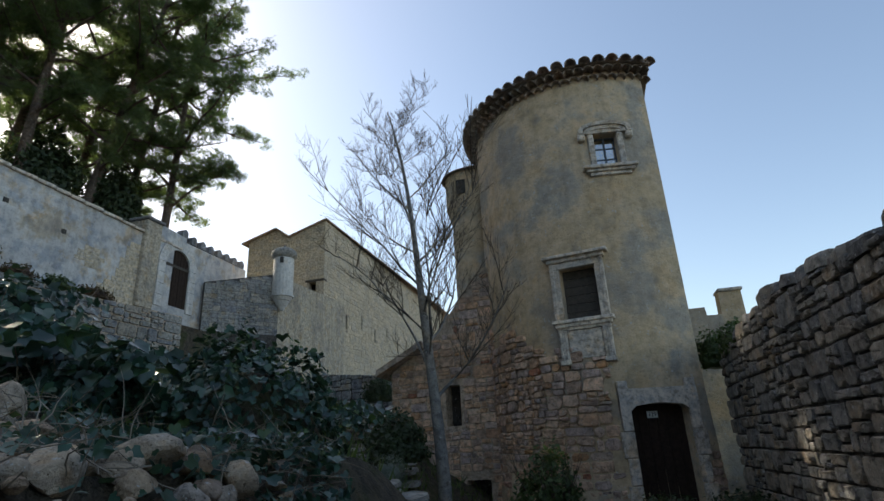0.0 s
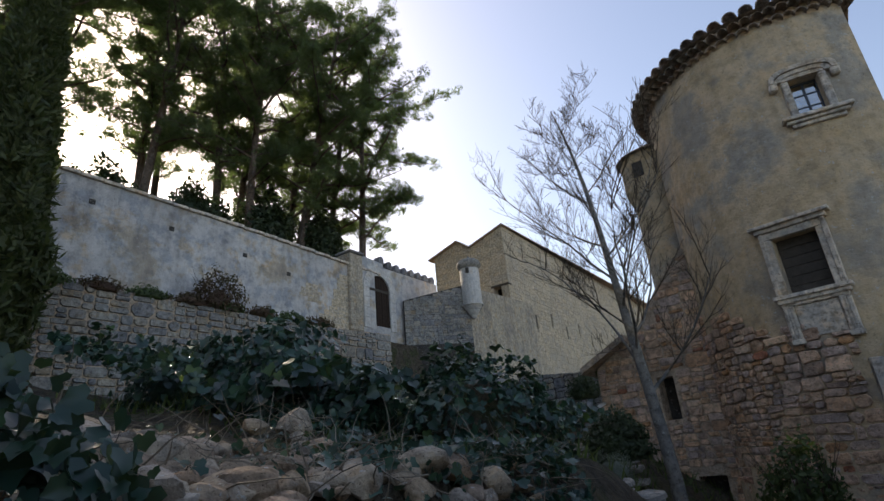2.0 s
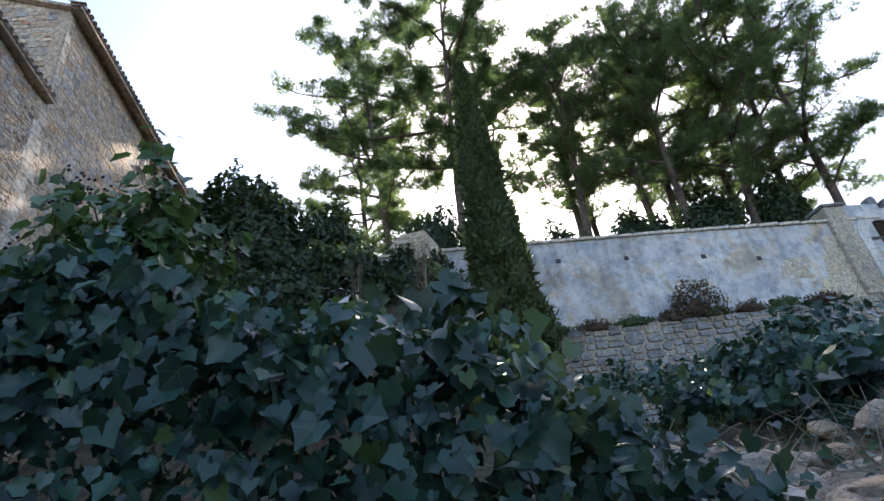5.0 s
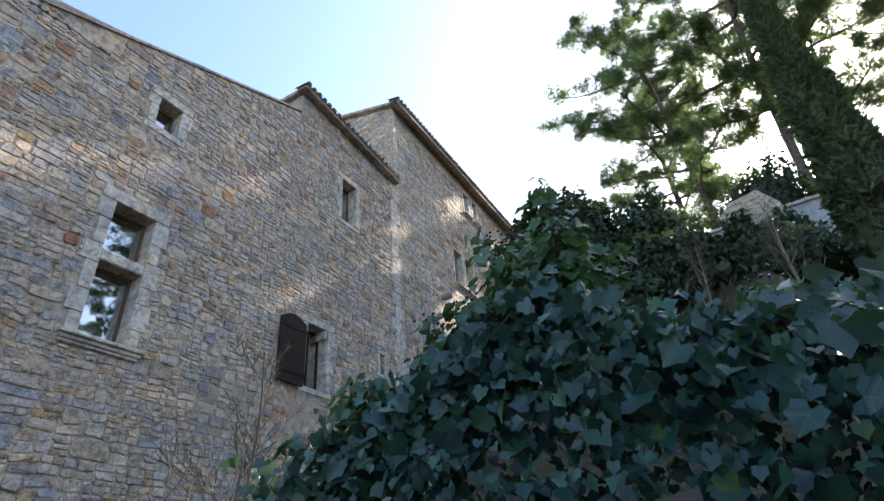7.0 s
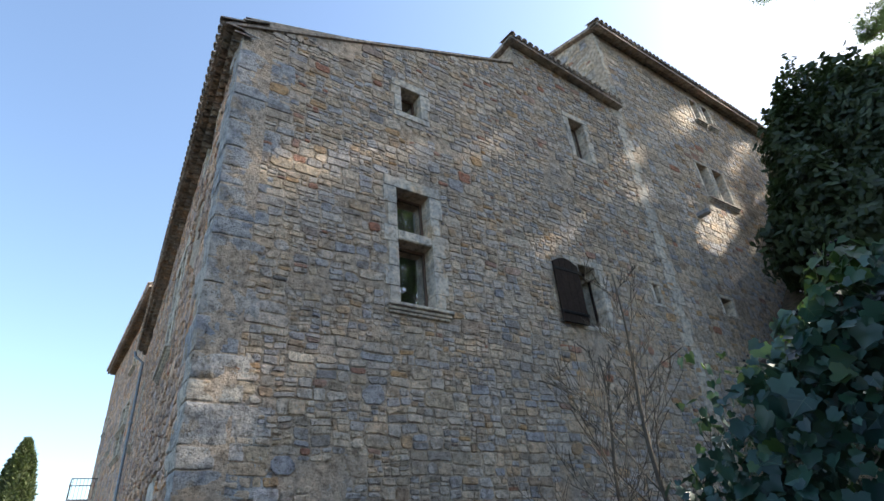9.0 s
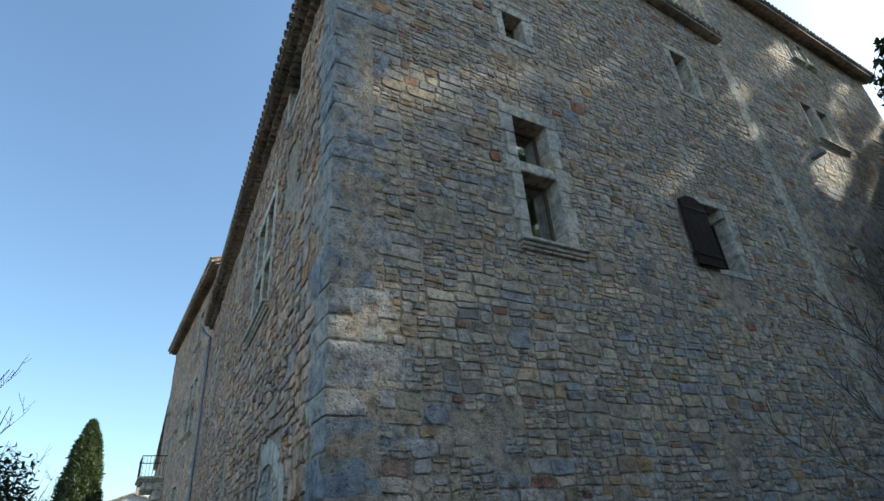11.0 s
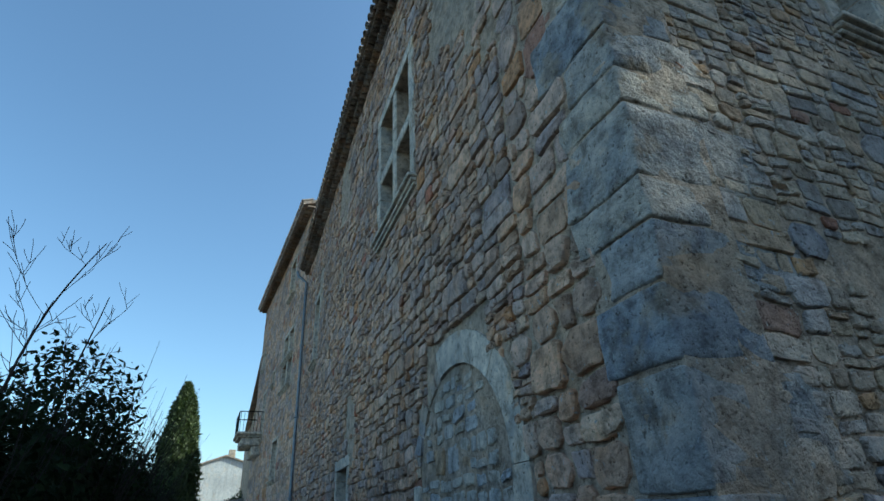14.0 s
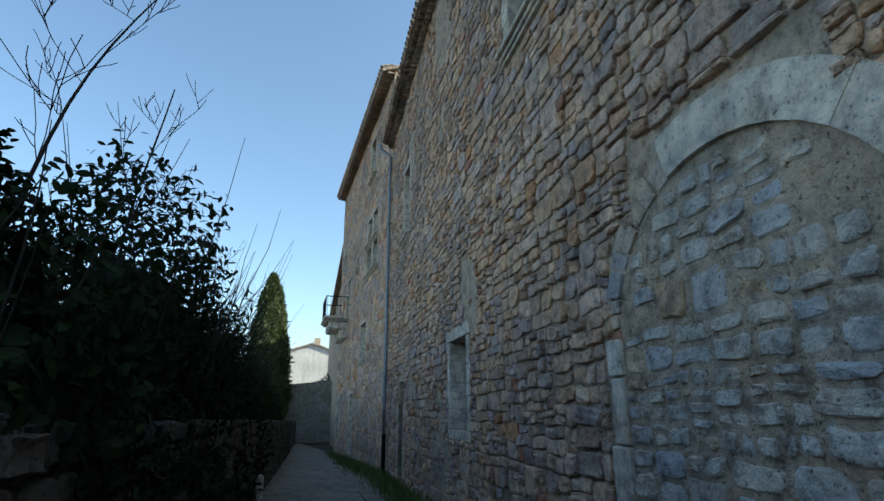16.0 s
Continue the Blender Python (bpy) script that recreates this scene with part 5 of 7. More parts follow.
retain = wall_body("wall_retaining", RET, 0.8, [-10, 0, 8, 14, 20], 2.0, [8.4, 8.35, 8.1, 8.0, 8.2], [], M_MORTAR, None, "coursed stone retaining wall below the terrace")
tagged(retain, category="wall", kind="structure")
rs = courses(-9.5, 20, 3.6, 8.4, 0.3, 0.52, [], lambda u: float(np.interp(u, [-10, 0, 8, 14, 20], [8.4, 8.35, 8.1, 8.0, 8.2])), 83)
rs.sort(key=lambda s: abs(s[0] - 5))
lay(retain, rs, RET, "dry", 0.08, M_GSTONE, M_GSTONE_P, lambda u, v: True, 84, name="block", limit=300)

GATE = basis((-19.85, 21.9, 0), (0.0, 1, 0), (1, 0, 0))
G_MID, G_HALF, G_SPRING = 0.43, 0.88, 11.02
gate_wall = wall_body("wall_gate", GATE, 0.6, [-1.0, 0.85, 0.87, 6.2], 6.0, [12.85, 12.75, 12.5, 12.55], [(G_MID - G_HALF, G_MID + G_HALF, 8.9, 11.9)], M_WHITE, None, "rendered gate wall with battlements")
tagged(gate_wall, category="wall", kind="structure")
gate = thing("door_3", "tall dark arched gate with pale stone surround", "gate", kind="structure")


def gate_arc(r, a):
    return (G_MID - r * math.cos(a), G_SPRING + r * math.sin(a))


bm = bmesh.new()
for k in range(16):
    a, b = math.pi * k / 16, math.pi * (k + 1) / 16
    p, q = gate_arc(G_HALF - 0.01, a), gate_arc(G_HALF - 0.01, b)
    slab(bm, [p, q, (q[0], 11.91), (p[0], 11.91)], -0.3, 0.012, GATE)
part("spandrel", bm, M_PLASTER, gate)
for k in range(9):
    a, b = math.pi * k / 9 + 0.006, math.pi * (k + 1) / 9 - 0.006
    mid = (a + b) / 2
    part("voussoir", slab(bmesh.new(), [gate_arc(0.87, a), gate_arc(1.36, a), gate_arc(1.37, mid), gate_arc(1.36, b), gate_arc(0.87, b), gate_arc(0.87, mid)], -0.25, 0.06, GATE), M_PLASTER, gate)
for sgn in (-1, 1):
    v = 8.7
    while v < G_SPRING - 0.05:
        h = min(0.58, G_SPRING - v)
        a, b = sorted((G_MID + sgn * 0.87, G_MID + sgn * 1.36))
        part("jamb_block", boxed(a, b, v + 0.004, v + h - 0.004, -0.3, 0.06, 0.02, GATE), M_PLASTER, gate)
        v += h
for k in range(8):
    part("plank", boxed(G_MID - 0.88 + k * 0.22, G_MID - 0.88 + k * 0.22 + 0.212, 8.7, 11.9, -0.1, -0.04 + 0.006 * (k % 2), 0.005, GATE), M_WOOD_DARK, gate)
part("rail", boxed(G_MID - 0.87, G_MID + 0.87, G_SPRING - 0.1, G_SPRING + 0.06, -0.04, -0.005, 0.01, GATE), M_WOOD_GREY, gate)
post_g = part("gate_post", boxed(-2.0, -1.0, 8.4, 12.75, -0.9, 0.1, 0.04, GATE), M_MANOR_W, gate)
part("cap", boxed(-2.1, -0.9, 12.754, 12.92, -1.0, 0.2, 0.05, GATE), M_GSTONE, post_g)
mr = random.Random(18)
for k in range(8):
    u = 0.5 + 0.72 * k
    h0 = 12.76 if u < 0.9 else 12.56
    bm = slab(bmesh.new(), arched_outline(u, u + 0.42, h0, h0 + mr.uniform(0.22, 0.3), 0.2, 8), -0.4, 0.02, GATE)
    part("merlon", bm, M_GSTONE, gate_wall, "dark rounded weathered merlon")

SE = basis((-19.6, 24.2, 0), (2.7, 3.1, 0), (3.1, -2.7, 0))
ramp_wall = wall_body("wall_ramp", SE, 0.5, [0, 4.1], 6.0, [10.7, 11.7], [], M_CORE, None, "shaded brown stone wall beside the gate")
tagged(ramp_wall, category="wall", kind="structure")
lay(ramp_wall, courses(0, 4.1, 8.0, 11.7, 0.22, 0.4, [], lambda u: 10.7 + u / 4.1, 88), SE, "ashlar", 0.02, M_GSTONE, M_GSTONE, None, 89)
LOWE = basis((-16.9, 27.3, 0), (-0.03, 1, 0), (1, 0.03, 0))
low_e = wall_body("wall_bastion", LOWE, 0.6, [0, 4.0, 8.3, 9.5], 5.0, [11.55, 11.8, 12.1, 12.1], [], M_MANOR_W, None, "pale bastion wall below the manor")
tagged(low_e, category="wall", kind="structure")
bart = thing("bartizan", "small round corner turret with a domed cap", "turret", (-16.7, 27.3, 10.2))
bm = bmesh.new()
for r1, r2, z0, z1 in ((0.12, 0.25, -0.75, -0.5), (0.28, 0.42, -0.48, -0.22), (0.46, 0.6, -0.2, 0.05), (0.66, 0.66, 0.03, 0.13), (0.6, 0.6, 0.13, 2.5), (0.66, 0.74, 2.5, 2.66)):
    bmesh.ops.create_cone(bm, cap_ends=True, segments=20, radius1=r1, radius2=r2, depth=z1 - z0, matrix=pose(0, 0, (z0 + z1) / 2))
part("shaft", bm, M_PLASTER, bart)
bm = bmesh.new()
bmesh.ops.create_uvsphere(bm, u_segments=18, v_segments=8, radius=0.78, matrix=pose(0, 0, 2.67) @ Matrix.Diagonal((1, 1, 0.6, 1)))
part("cap", bm, M_GSTONE, bart, "dark weathered stone cap", smooth=True)
part("finial", boxed(-0.07, 0.07, -0.07, 0.07, 3.1, 3.3, 0.04), M_GSTONE, bart)
# The loophole is a solid block, coloured dark for its shade.
part("loophole", boxed(0.1, 0.3, -0.62, -0.5, 2.0, 2.35, 0.01), M_CORE, bart, "small dark loophole")

manor = thing("manor_house", "large pale limestone manor with low tiled roofs", "house", (-17.5, 34.0, 0))
MAN_E = Matrix.Translation((17.5, -34.0, 0)) @ basis((-17.5, 34.0, 0), (-0.02, 1, 0), (1, 0.02, 0))
MAN_S = Matrix.Translation((17.5, -34.0, 0)) @ basis((-17.5, 34.0, 0), (-1, 0, 0), (0, -1, 0))
slits = [(4 + 3.1 * k, 4.25 + 3.1 * k, 10.5 + (k % 2) * 0.6, 11.6 + (k % 2) * 0.6) for k in range(12)]
man_e = wall_body("wall", MAN_E, 0.6, [0, 48], 4.0, [18.0, 18.8], slits + [(2.2, 3.0, 7.9, 9.6)], M_MANOR_W, manor)
lay(man_e, courses(0, 48, 6.0, 18.0, 0.36, 0.66, [pad(h, 0.05) for h in slits] + [(2.1, 3.1, 7.5, 9.7)], None, 91), MAN_E, "ashlar", 0.03, M_MANOR, M_MANOR, None, 92)
man_s = wall_body("wall", MAN_S, 0.6, [0, 3.0, 4.0, 6.4], 4.0, [18.0, 17.0, 17.8, 17.1], [(0.15, 1.25, 12.45, 13.25)], M_MANOR_W, manor)
lay(man_s, courses(0, 6.4, 10.0, 18.0, 0.3, 0.5, [(0.05, 1.35, 12.4, 13.45)], lambda u: float(np.interp(u, [0, 3.0, 4.0, 6.4], [18.0, 17.0, 17.8, 17.1])), 93), MAN_S, "ashlar", 0.03, M_MANOR, M_MANOR, None, 94)
part("lintel", boxed(-0.05, 1.45, 13.26, 13.42, -0.4, 0.06, 0.02, MAN_S), M_WOOD_GREY, man_s, "weathered timber lintel")
for pts, nm in (([(0.2, -0.25, 18.06), (-3.0, -0.25, 17.06), (-3.0, 48, 20.4), (0.2, 48, 18.9)], "roof"), ([(-2.98, -0.25, 17.08), (-4.0, -0.25, 17.92), (-4.0, 20, 18.6), (-2.98, 20, 17.7)], "roof"), ([(-4.02, -0.25, 17.92), (-6.9, -0.25, 17.05), (-6.9, 20, 17.05), (-4.02, 20, 18.6)], "roof")):
    bm = bmesh.new()
    f = bm.faces.new([bm.verts.new(p) for p in pts])
    r = bmesh.ops.extrude_face_region(bm, geom=[f])
    bmesh.ops.translate(bm, vec=(0, 0, -0.09), verts=[g for g in r["geom"] if isinstance(g, bmesh.types.BMVert)])
    part(nm, bm, M_TILE_J, manor)
part("door", boxed(2.2, 3.0, 7.9, 9.5, -0.5, -0.45, 0, MAN_E), M_WOOD_GREY, man_e)
bm = boxed(-6.0, -1.7, 0.65, 47.5, 4, 16.9)
part("core", bm, M_CORE, manor)

# low garden wall by the path
GW = basis((-6.9, 22.0, 0), (-1, 0.25, 0), (-0.25, -1, 0))
gwall = wall_body("wall_garden", GW, 0.5, [0, 5.5], 1.0, [4.4, 5.0], [], M_CORE, None, "low rubble garden wall beside the path")
tagged(gwall, category="wall", kind="structure")
lay(gwall, courses(0, 5.5, 2.2, 5.0, 0.24, 0.4, [], lambda u: 4.45 + 0.6 * u / 5.5, 95), GW, "dry", 0.07, M_GSTONE, M_GSTONE_P, lambda u, v: True, 96)


# ---- plants ----
def turned(n, r):
    """n random turns, as an array of 3 x 3 matrices."""
    q = r.normal(size=(n, 4))
    q /= np.linalg.norm(q, axis=1)[:, None]
    w, x, y, z = q.T
    return np.stack((np.stack((1 - 2 * (y * y + z * z), 2 * (x * y - z * w), 2 * (x * z + y * w)), 1),
                     np.stack((2 * (x * y + z * w), 1 - 2 * (x * x + z * z), 2 * (y * z - x * w)), 1),
                     np.stack((2 * (x * z - y * w), 2 * (y * z + x * w), 1 - 2 * (x * x + y * y)), 1)), 1)


def facing(normals, tips, r, spread):
    """Turns whose third column is about the normal and whose second column points about along the tip."""
    n = normals + r.normal(size=normals.shape) * spread
    n /= np.linalg.norm(n, axis=1)[:, None]
    t = tips + r.normal(size=tips.shape) * spread
    t -= n * (t * n).sum(1)[:, None]
    t /= np.linalg.norm(t, axis=1)[:, None] + 1e-9
    return np.stack((np.cross(t, n), t, n), 2)


def scatter(name, centres, turns, sizes, shape, mat, parent=None, label="", faces=None):
    """Many copies of one small flat shape (k, 3) joined into one mesh."""
    k, n = len(shape), len(centres)
    v = np.einsum("nij,kj->nki", turns, shape) * sizes[:, None, None] + centres[:, None, :]
    me = bpy.data.meshes.new(name)
    faces = faces or [tuple(range(k))]
    flat = np.concatenate([np.array(f) for f in faces])
    lens = np.array([len(f) for f in faces])
    loops = (np.arange(n)[:, None] * k + flat[None, :]).ravel()
    me.vertices.add(n * k)
    me.vertices.foreach_set("co", v.reshape(-1).astype(np.float32))
    me.loops.add(len(loops))
    me.loops.foreach_set("vertex_index", loops.astype(np.int32))
    me.polygons.add(n * len(faces))
    tot = np.tile(lens, n)
    me.polygons.foreach_set("loop_start", (np.cumsum(tot) - tot).astype(np.int32))
    me.update(calc_edges=True)
    me.materials.append(mat)
    ob = new(name, me)
    if parent is not None:
        ob.parent = parent
    return tagged(ob, label, kind="stuff")


IVY = np.array([(0, -0.14, -0.03), (0.17, -0.30, 0.02), (0.42, -0.2, 0.07), (0.385, 0.0, 0.05), (0.43, 0.19, 0.08), (0.23, 0.33, 0.02), (0, 0.60, -0.09),
                (-0.23, 0.33, 0.02), (-0.43, 0.19, 0.08), (-0.385, 0.0, 0.05), (-0.42, -0.2, 0.07), (-0.17, -0.30, 0.02)])
IVY_F = [(0, 1, 2, 3), (0, 3, 4, 5), (0, 5, 6), (0, 6, 7), (0, 7, 8, 9), (0, 9, 10, 11)]
OVAL = np.array([(0, -0.5, 0), (0.22, -0.15, 0.05), (0.2, 0.2, 0.05), (0, 0.5, -0.03), (-0.2, 0.2, 0.05), (-0.22, -0.15, 0.05)])
OVAL_F = [(0, 1, 2, 3), (0, 3, 4, 5)]
BLADE = np.array([(-0.06, 0, 0), (0.06, 0, 0), (0.0, 1.0, 0.08)])
NEEDLES = np.array([p for k in range(7) for p in ((0.05 * math.cos(k * 2.4) - 0.06, 0, 0.05 * math.sin(k * 2.4)), (0.05 * math.cos(k * 2.4) + 0.06, 0, 0.05 * math.sin(k * 2.4)), (0.75 * math.cos(k * 0.9), 0.75 + 0.25 * math.sin(k * 2.1), 0.75 * math.sin(k * 0.9)))])
NEEDLES_F = [(3 * k, 3 * k + 1, 3 * k + 2) for k in range(7)]
SPRAY = np.array([(-0.1, 0, 0), (0.1, 0, 0.02), (0.14, 0.5, 0.0), (0.03, 1.0, 0.06), (-0.12, 0.55, 0.03)])


def grow(pts, r, length, start, direction, bend, rise, n=7):
    """A wandering path for a limb."""
    p, d = Vector(start), Vector(direction).normalized()
    out = [p.copy()]
    for _ in range(n):
        d = (d + Vector((r.uniform(-1, 1), r.uniform(-1, 1), r.uniform(-1, 1))) * bend + Vector((0, 0, rise))).normalized()
        p = p + d * (length / n)
        out.append(p.copy())
    return out


def pine(label, at, height, seed, lean=(0, 0), spread=4.5, bare=0.45, tufts=8500, girth=0.26):
    """An Aleppo pine: bending trunk, long limbs, loose crown of needle tufts."""
    r = random.Random(seed)
    nr = np.random.default_rng(seed)
    t = thing("pine_tree", label, "tree", at, group="pines above the terrace wall")
    path, rad = [], []
    for k in range(11):
        f = k / 10
        path.append(Vector((lean[0] * f + 0.35 * math.sin(3 * f + seed), lean[1] * f + 0.35 * math.cos(2.3 * f + seed), height * 0.93 * f)))
        rad.append(girth * (1 - 0.8 * f) + 0.02)
    v, f2 = [], []
    tube(v, f2, path, rad, 9)
    raw("trunk", v, f2, M_BARK, t, smooth=True)
    v, f2, tips = [], [], []
    for k in range(26):
        f = bare + (1 - bare) * (k + r.random()) / 26
        i = min(9, int(f * 10))
        base = path[i].lerp(path[i + 1], f * 10 - i)
        ang = k * 2.4 + r.uniform(-0.4, 0.4)
        ln = spread * (0.45 + 0.75 * math.sin(math.pi * min(1, (f - bare) / (1 - bare) * 0.8 + 0.18))) * r.uniform(0.6, 1.15)
        limb = grow(None, r, ln, base, (math.cos(ang), math.sin(ang), r.uniform(-0.05, 0.5)), 0.18, 0.03)
        tube(v, f2, limb, [0.085 * (1 - j / 8.5) * (0.5 + ln / 8) for j in range(len(limb))], 5)
        for j in range(2, len(limb)):
            for _ in range(3):
                tw = grow(None, r, r.uniform(0.5, 1.5), limb[j], (r.uniform(-1, 1), r.uniform(-1, 1), r.uniform(-0.1, 0.7)), 0.3, 0.05, 4)
                tube(v, f2, tw, [0.022, 0.018, 0.014, 0.01, 0.006], 3)
                tips += tw[1:]
    raw("branchwork", v, f2, M_BARK, t, smooth=True, kind="stuff")
    tips = np.array([tuple(p) for p in tips])
    # needles sit in dense flattened clumps with sky between them
    clumps = tufts // 38
    cc = tips[nr.integers(0, len(tips), clumps)] + nr.normal(size=(clumps, 3)) * np.array((0.12, 0.12, 0.08))
    cr = nr.uniform(0.22, 0.52, clumps)
    pick = nr.integers(0, clumps, tufts)
    d = nr.normal(size=(tufts, 3))
    d /= np.linalg.norm(d, axis=1)[:, None]
    c = cc[pick] + d * (cr[pick] * nr.random(tufts) ** 0.5)[:, None] * np.array((1.15, 1.15, 0.6))
    out = d + np.array((0, 0, 0.5)) + nr.normal(size=(tufts, 3)) * 0.3
    scatter("crown", c, facing(np.cross(out, nr.normal(size=(tufts, 3))), out, nr, 0.15), nr.uniform(0.15, 0.27, tufts), NEEDLES, M_PINE, t, faces=NEEDLES_F)
    return t


def cypress(label, at, height, width, seed, mat=None, n=9000, power=2.2):
    """A columnar cypress of dense upright sprays."""
    nr = np.random.default_rng(seed)
    t = thing("cypress_tree", label, "tree", at)
    v, f = [], []
    tube(v, f, [(0, 0, 0), (0, 0, height * 0.5), (0, 0, height * 0.9)], [0.25, 0.16, 0.04], 8)
    raw("trunk", v, f, M_BARK, t, smooth=True)

    def prof(h):
        return width / 2 * np.clip(np.minimum(1.0, 0.6 + h * 2.4) * (1 - h ** power) ** 0.8, 0.015, None)
    h = nr.random(n) ** 0.85
    a = nr.random(n) * 2 * math.pi
    lump = np.array([0.84 + 0.3 * noise.noise((math.cos(x) * 1.6, math.sin(x) * 1.6, y * height * 0.55 + seed)) + 0.16 * noise.noise((math.cos(x) * 4, math.sin(x) * 4, y * height * 1.4)) for x, y in zip(a, h)])
    rr = prof(h) * lump * nr.uniform(0.82, 1.04, n)
    c = np.stack((rr * np.cos(a), rr * np.sin(a), 0.02 * height + h * height * 0.96), 1)
    nrm = np.stack((np.cos(a), np.sin(a), np.full(n, 0.25)), 1)
    tip = np.stack((np.cos(a) * 0.35, np.sin(a) * 0.35, np.full(n, 1.0)), 1)
    scatter("crown", c, facing(nrm, tip, nr, 0.75), nr.uniform(0.14, 0.4, n) * (0.5 + width / 6), SPRAY, mat or M_CYPRESS, t)
    bm = bmesh.new()
    bmesh.ops.create_icosphere(bm, subdivisions=3, radius=1.0)
    for w in bm.verts:
        hh = (w.co.z + 1) / 2
        k = float(prof(np.array([hh]))[0]) * 0.78
        xy = Vector((w.co.x, w.co.y))
        xy = xy.normalized() * k if xy.length > 1e-4 else xy
        w.co = Vector((xy.x, xy.y, 0.03 * height + hh * height * 0.9))
    part("inner_crown", bm, M_CYPRESS, t, smooth=True)
    return t


def shrub(name, label, at, size, seed, mat, leaf=0.1, n=2500, shape=None, faces=None, category="shrub", core=0.72, group="", stems=0, stem_mat=None):
    """A dense bush: leaves over an uneven mass, with a dark inside of twigs."""
    nr = np.random.default_rng(seed)
    t = thing(name, label, category, at, group=group)
    d = nr.normal(size=(n, 3))
    d[:, 2] = np.abs(d[:, 2]) - 0.15
    d /= np.linalg.norm(d, axis=1)[:, None]
    sz = np.array(size)
    lump = np.array([0.82 + 0.34 * noise.noise(Vector(p) * 1.9 + Vector((seed, 0, 0))) + 0.16 * noise.noise(Vector(p) * 5.0 + Vector((0, seed, 0))) for p in d])
    c = d * sz * (lump * nr.uniform(0.8, 1.06, n))[:, None]
    tip = d * 0.6 + np.array((0, 0, 0.2)) + nr.normal(size=(n, 3)) * 0.4
    shape = OVAL if shape is None else shape
    scatter("foliage", c, facing(d + nr.normal(size=(n, 3)) * 0.35, tip, nr, 0.4), nr.uniform(0.7, 1.3, n) * leaf, shape, mat, t, faces=faces or (OVAL_F if shape is OVAL else None))
    bm = bmesh.new()
    bmesh.ops.create_icosphere(bm, subdivisions=3, radius=1.0)
    for w in bm.verts:
        q = 0.82 + 0.34 * noise.noise(w.co * 1.9 + Vector((seed, 0, 0)))
        w.co = Vector((w.co.x * sz[0], w.co.y * sz[1], max(w.co.z, -0.25) * sz[2])) * q * core
    part("inner_mass", bm, mat, t, smooth=True)
    if stems:
        v, f = [], []
        r = random.Random(seed)
        for _ in range(stems):
            a = r.uniform(0, 2 * math.pi)
            b0 = Vector((math.cos(a) * sz[0] * 0.5, math.sin(a) * sz[1] * 0.5, sz[2] * 0.3))
            st = grow(None, r, r.uniform(0.38, 0.72) * sz[2], b0, (math.cos(a) * 0.4, math.sin(a) * 0.4, 1), 0.15, 0.02, 5)
            tube(v, f, st, [0.012, 0.01, 0.008, 0.006, 0.004, 0.002], 4)
        raw("stem_tangle", v, f, stem_mat or M_TWIG, t, kind="stuff")
    return t


def bare_tree(name, label, at, height, seed, mat, girth=0.14, levels=4, spread=0.5, fork=0.3, kids=7, category="tree", lean=(0, 0), limbs=15):
    """A leafless tree: trunk, limbs and fine twigs."""
    r = random.Random(seed)
    t = thing(name, label, category, at)
    trunk = [Vector((lean[0] * f * f + 0.05 * math.sin(7 * f + seed), lean[1] * f + 0.05 * math.cos(6 * f), height * f)) for f in [k / 12 for k in range(13)]]
    v, f = [], []
    tube(v, f, trunk, [girth * (1 - 0.93 * k / 12) + 0.004 for k in range(13)], 10)
    raw("trunk", v, f, mat, t, smooth=True)
    lv, lf, tv2, tf = [], [], [], []

    def limb(start, d, ln, rad, lev):
        p = grow(None, r, ln, start, d, 0.16, 0.06, 6)
        dst = (lv, lf) if lev == 1 else (tv2, tf)
        tube(*dst, p, [max(0.003, rad * (1 - 0.85 * j / 6)) for j in range(7)], 5 if lev == 1 else 3)
        if lev < levels:
            for k in range(kids if lev == 1 else kids - 2):
                j = 1 + int((k + r.random()) * 5 / kids)
                dd = (p[min(j + 1, 6)] - p[j]).normalized()
                side = Vector((r.uniform(-1, 1), r.uniform(-1, 1), r.uniform(-0.2, 0.8))).normalized()
                limb(p[j], dd * 0.75 + side * 0.8, ln * r.uniform(0.35, 0.55), max(0.004, rad * 0.45), lev + 1)

    n = limbs
    for k in range(n):
        fr = fork + (0.97 - fork) * (k + r.random() * 0.6) / n
        i = min(11, int(fr * 12))
        a = k * 2.4 + r.uniform(-0.5, 0.5)
        limb(trunk[i].lerp(trunk[i + 1], fr * 12 - i), (math.cos(a) * spread * 1.6, math.sin(a) * spread * 1.6, 0.85), height * (0.36 * (1 - fr) + 0.13) * r.uniform(0.8, 1.2), girth * 0.33 * (1.15 - fr), 1)
    raw("branchwork", lv, lf, mat, t, smooth=True, kind="stuff")
    raw("twig_tangle", tv2, tf, M_TWIG_DARK if mat == M_TWIG_DARK else M_TWIG, t, kind="stuff")
    return t


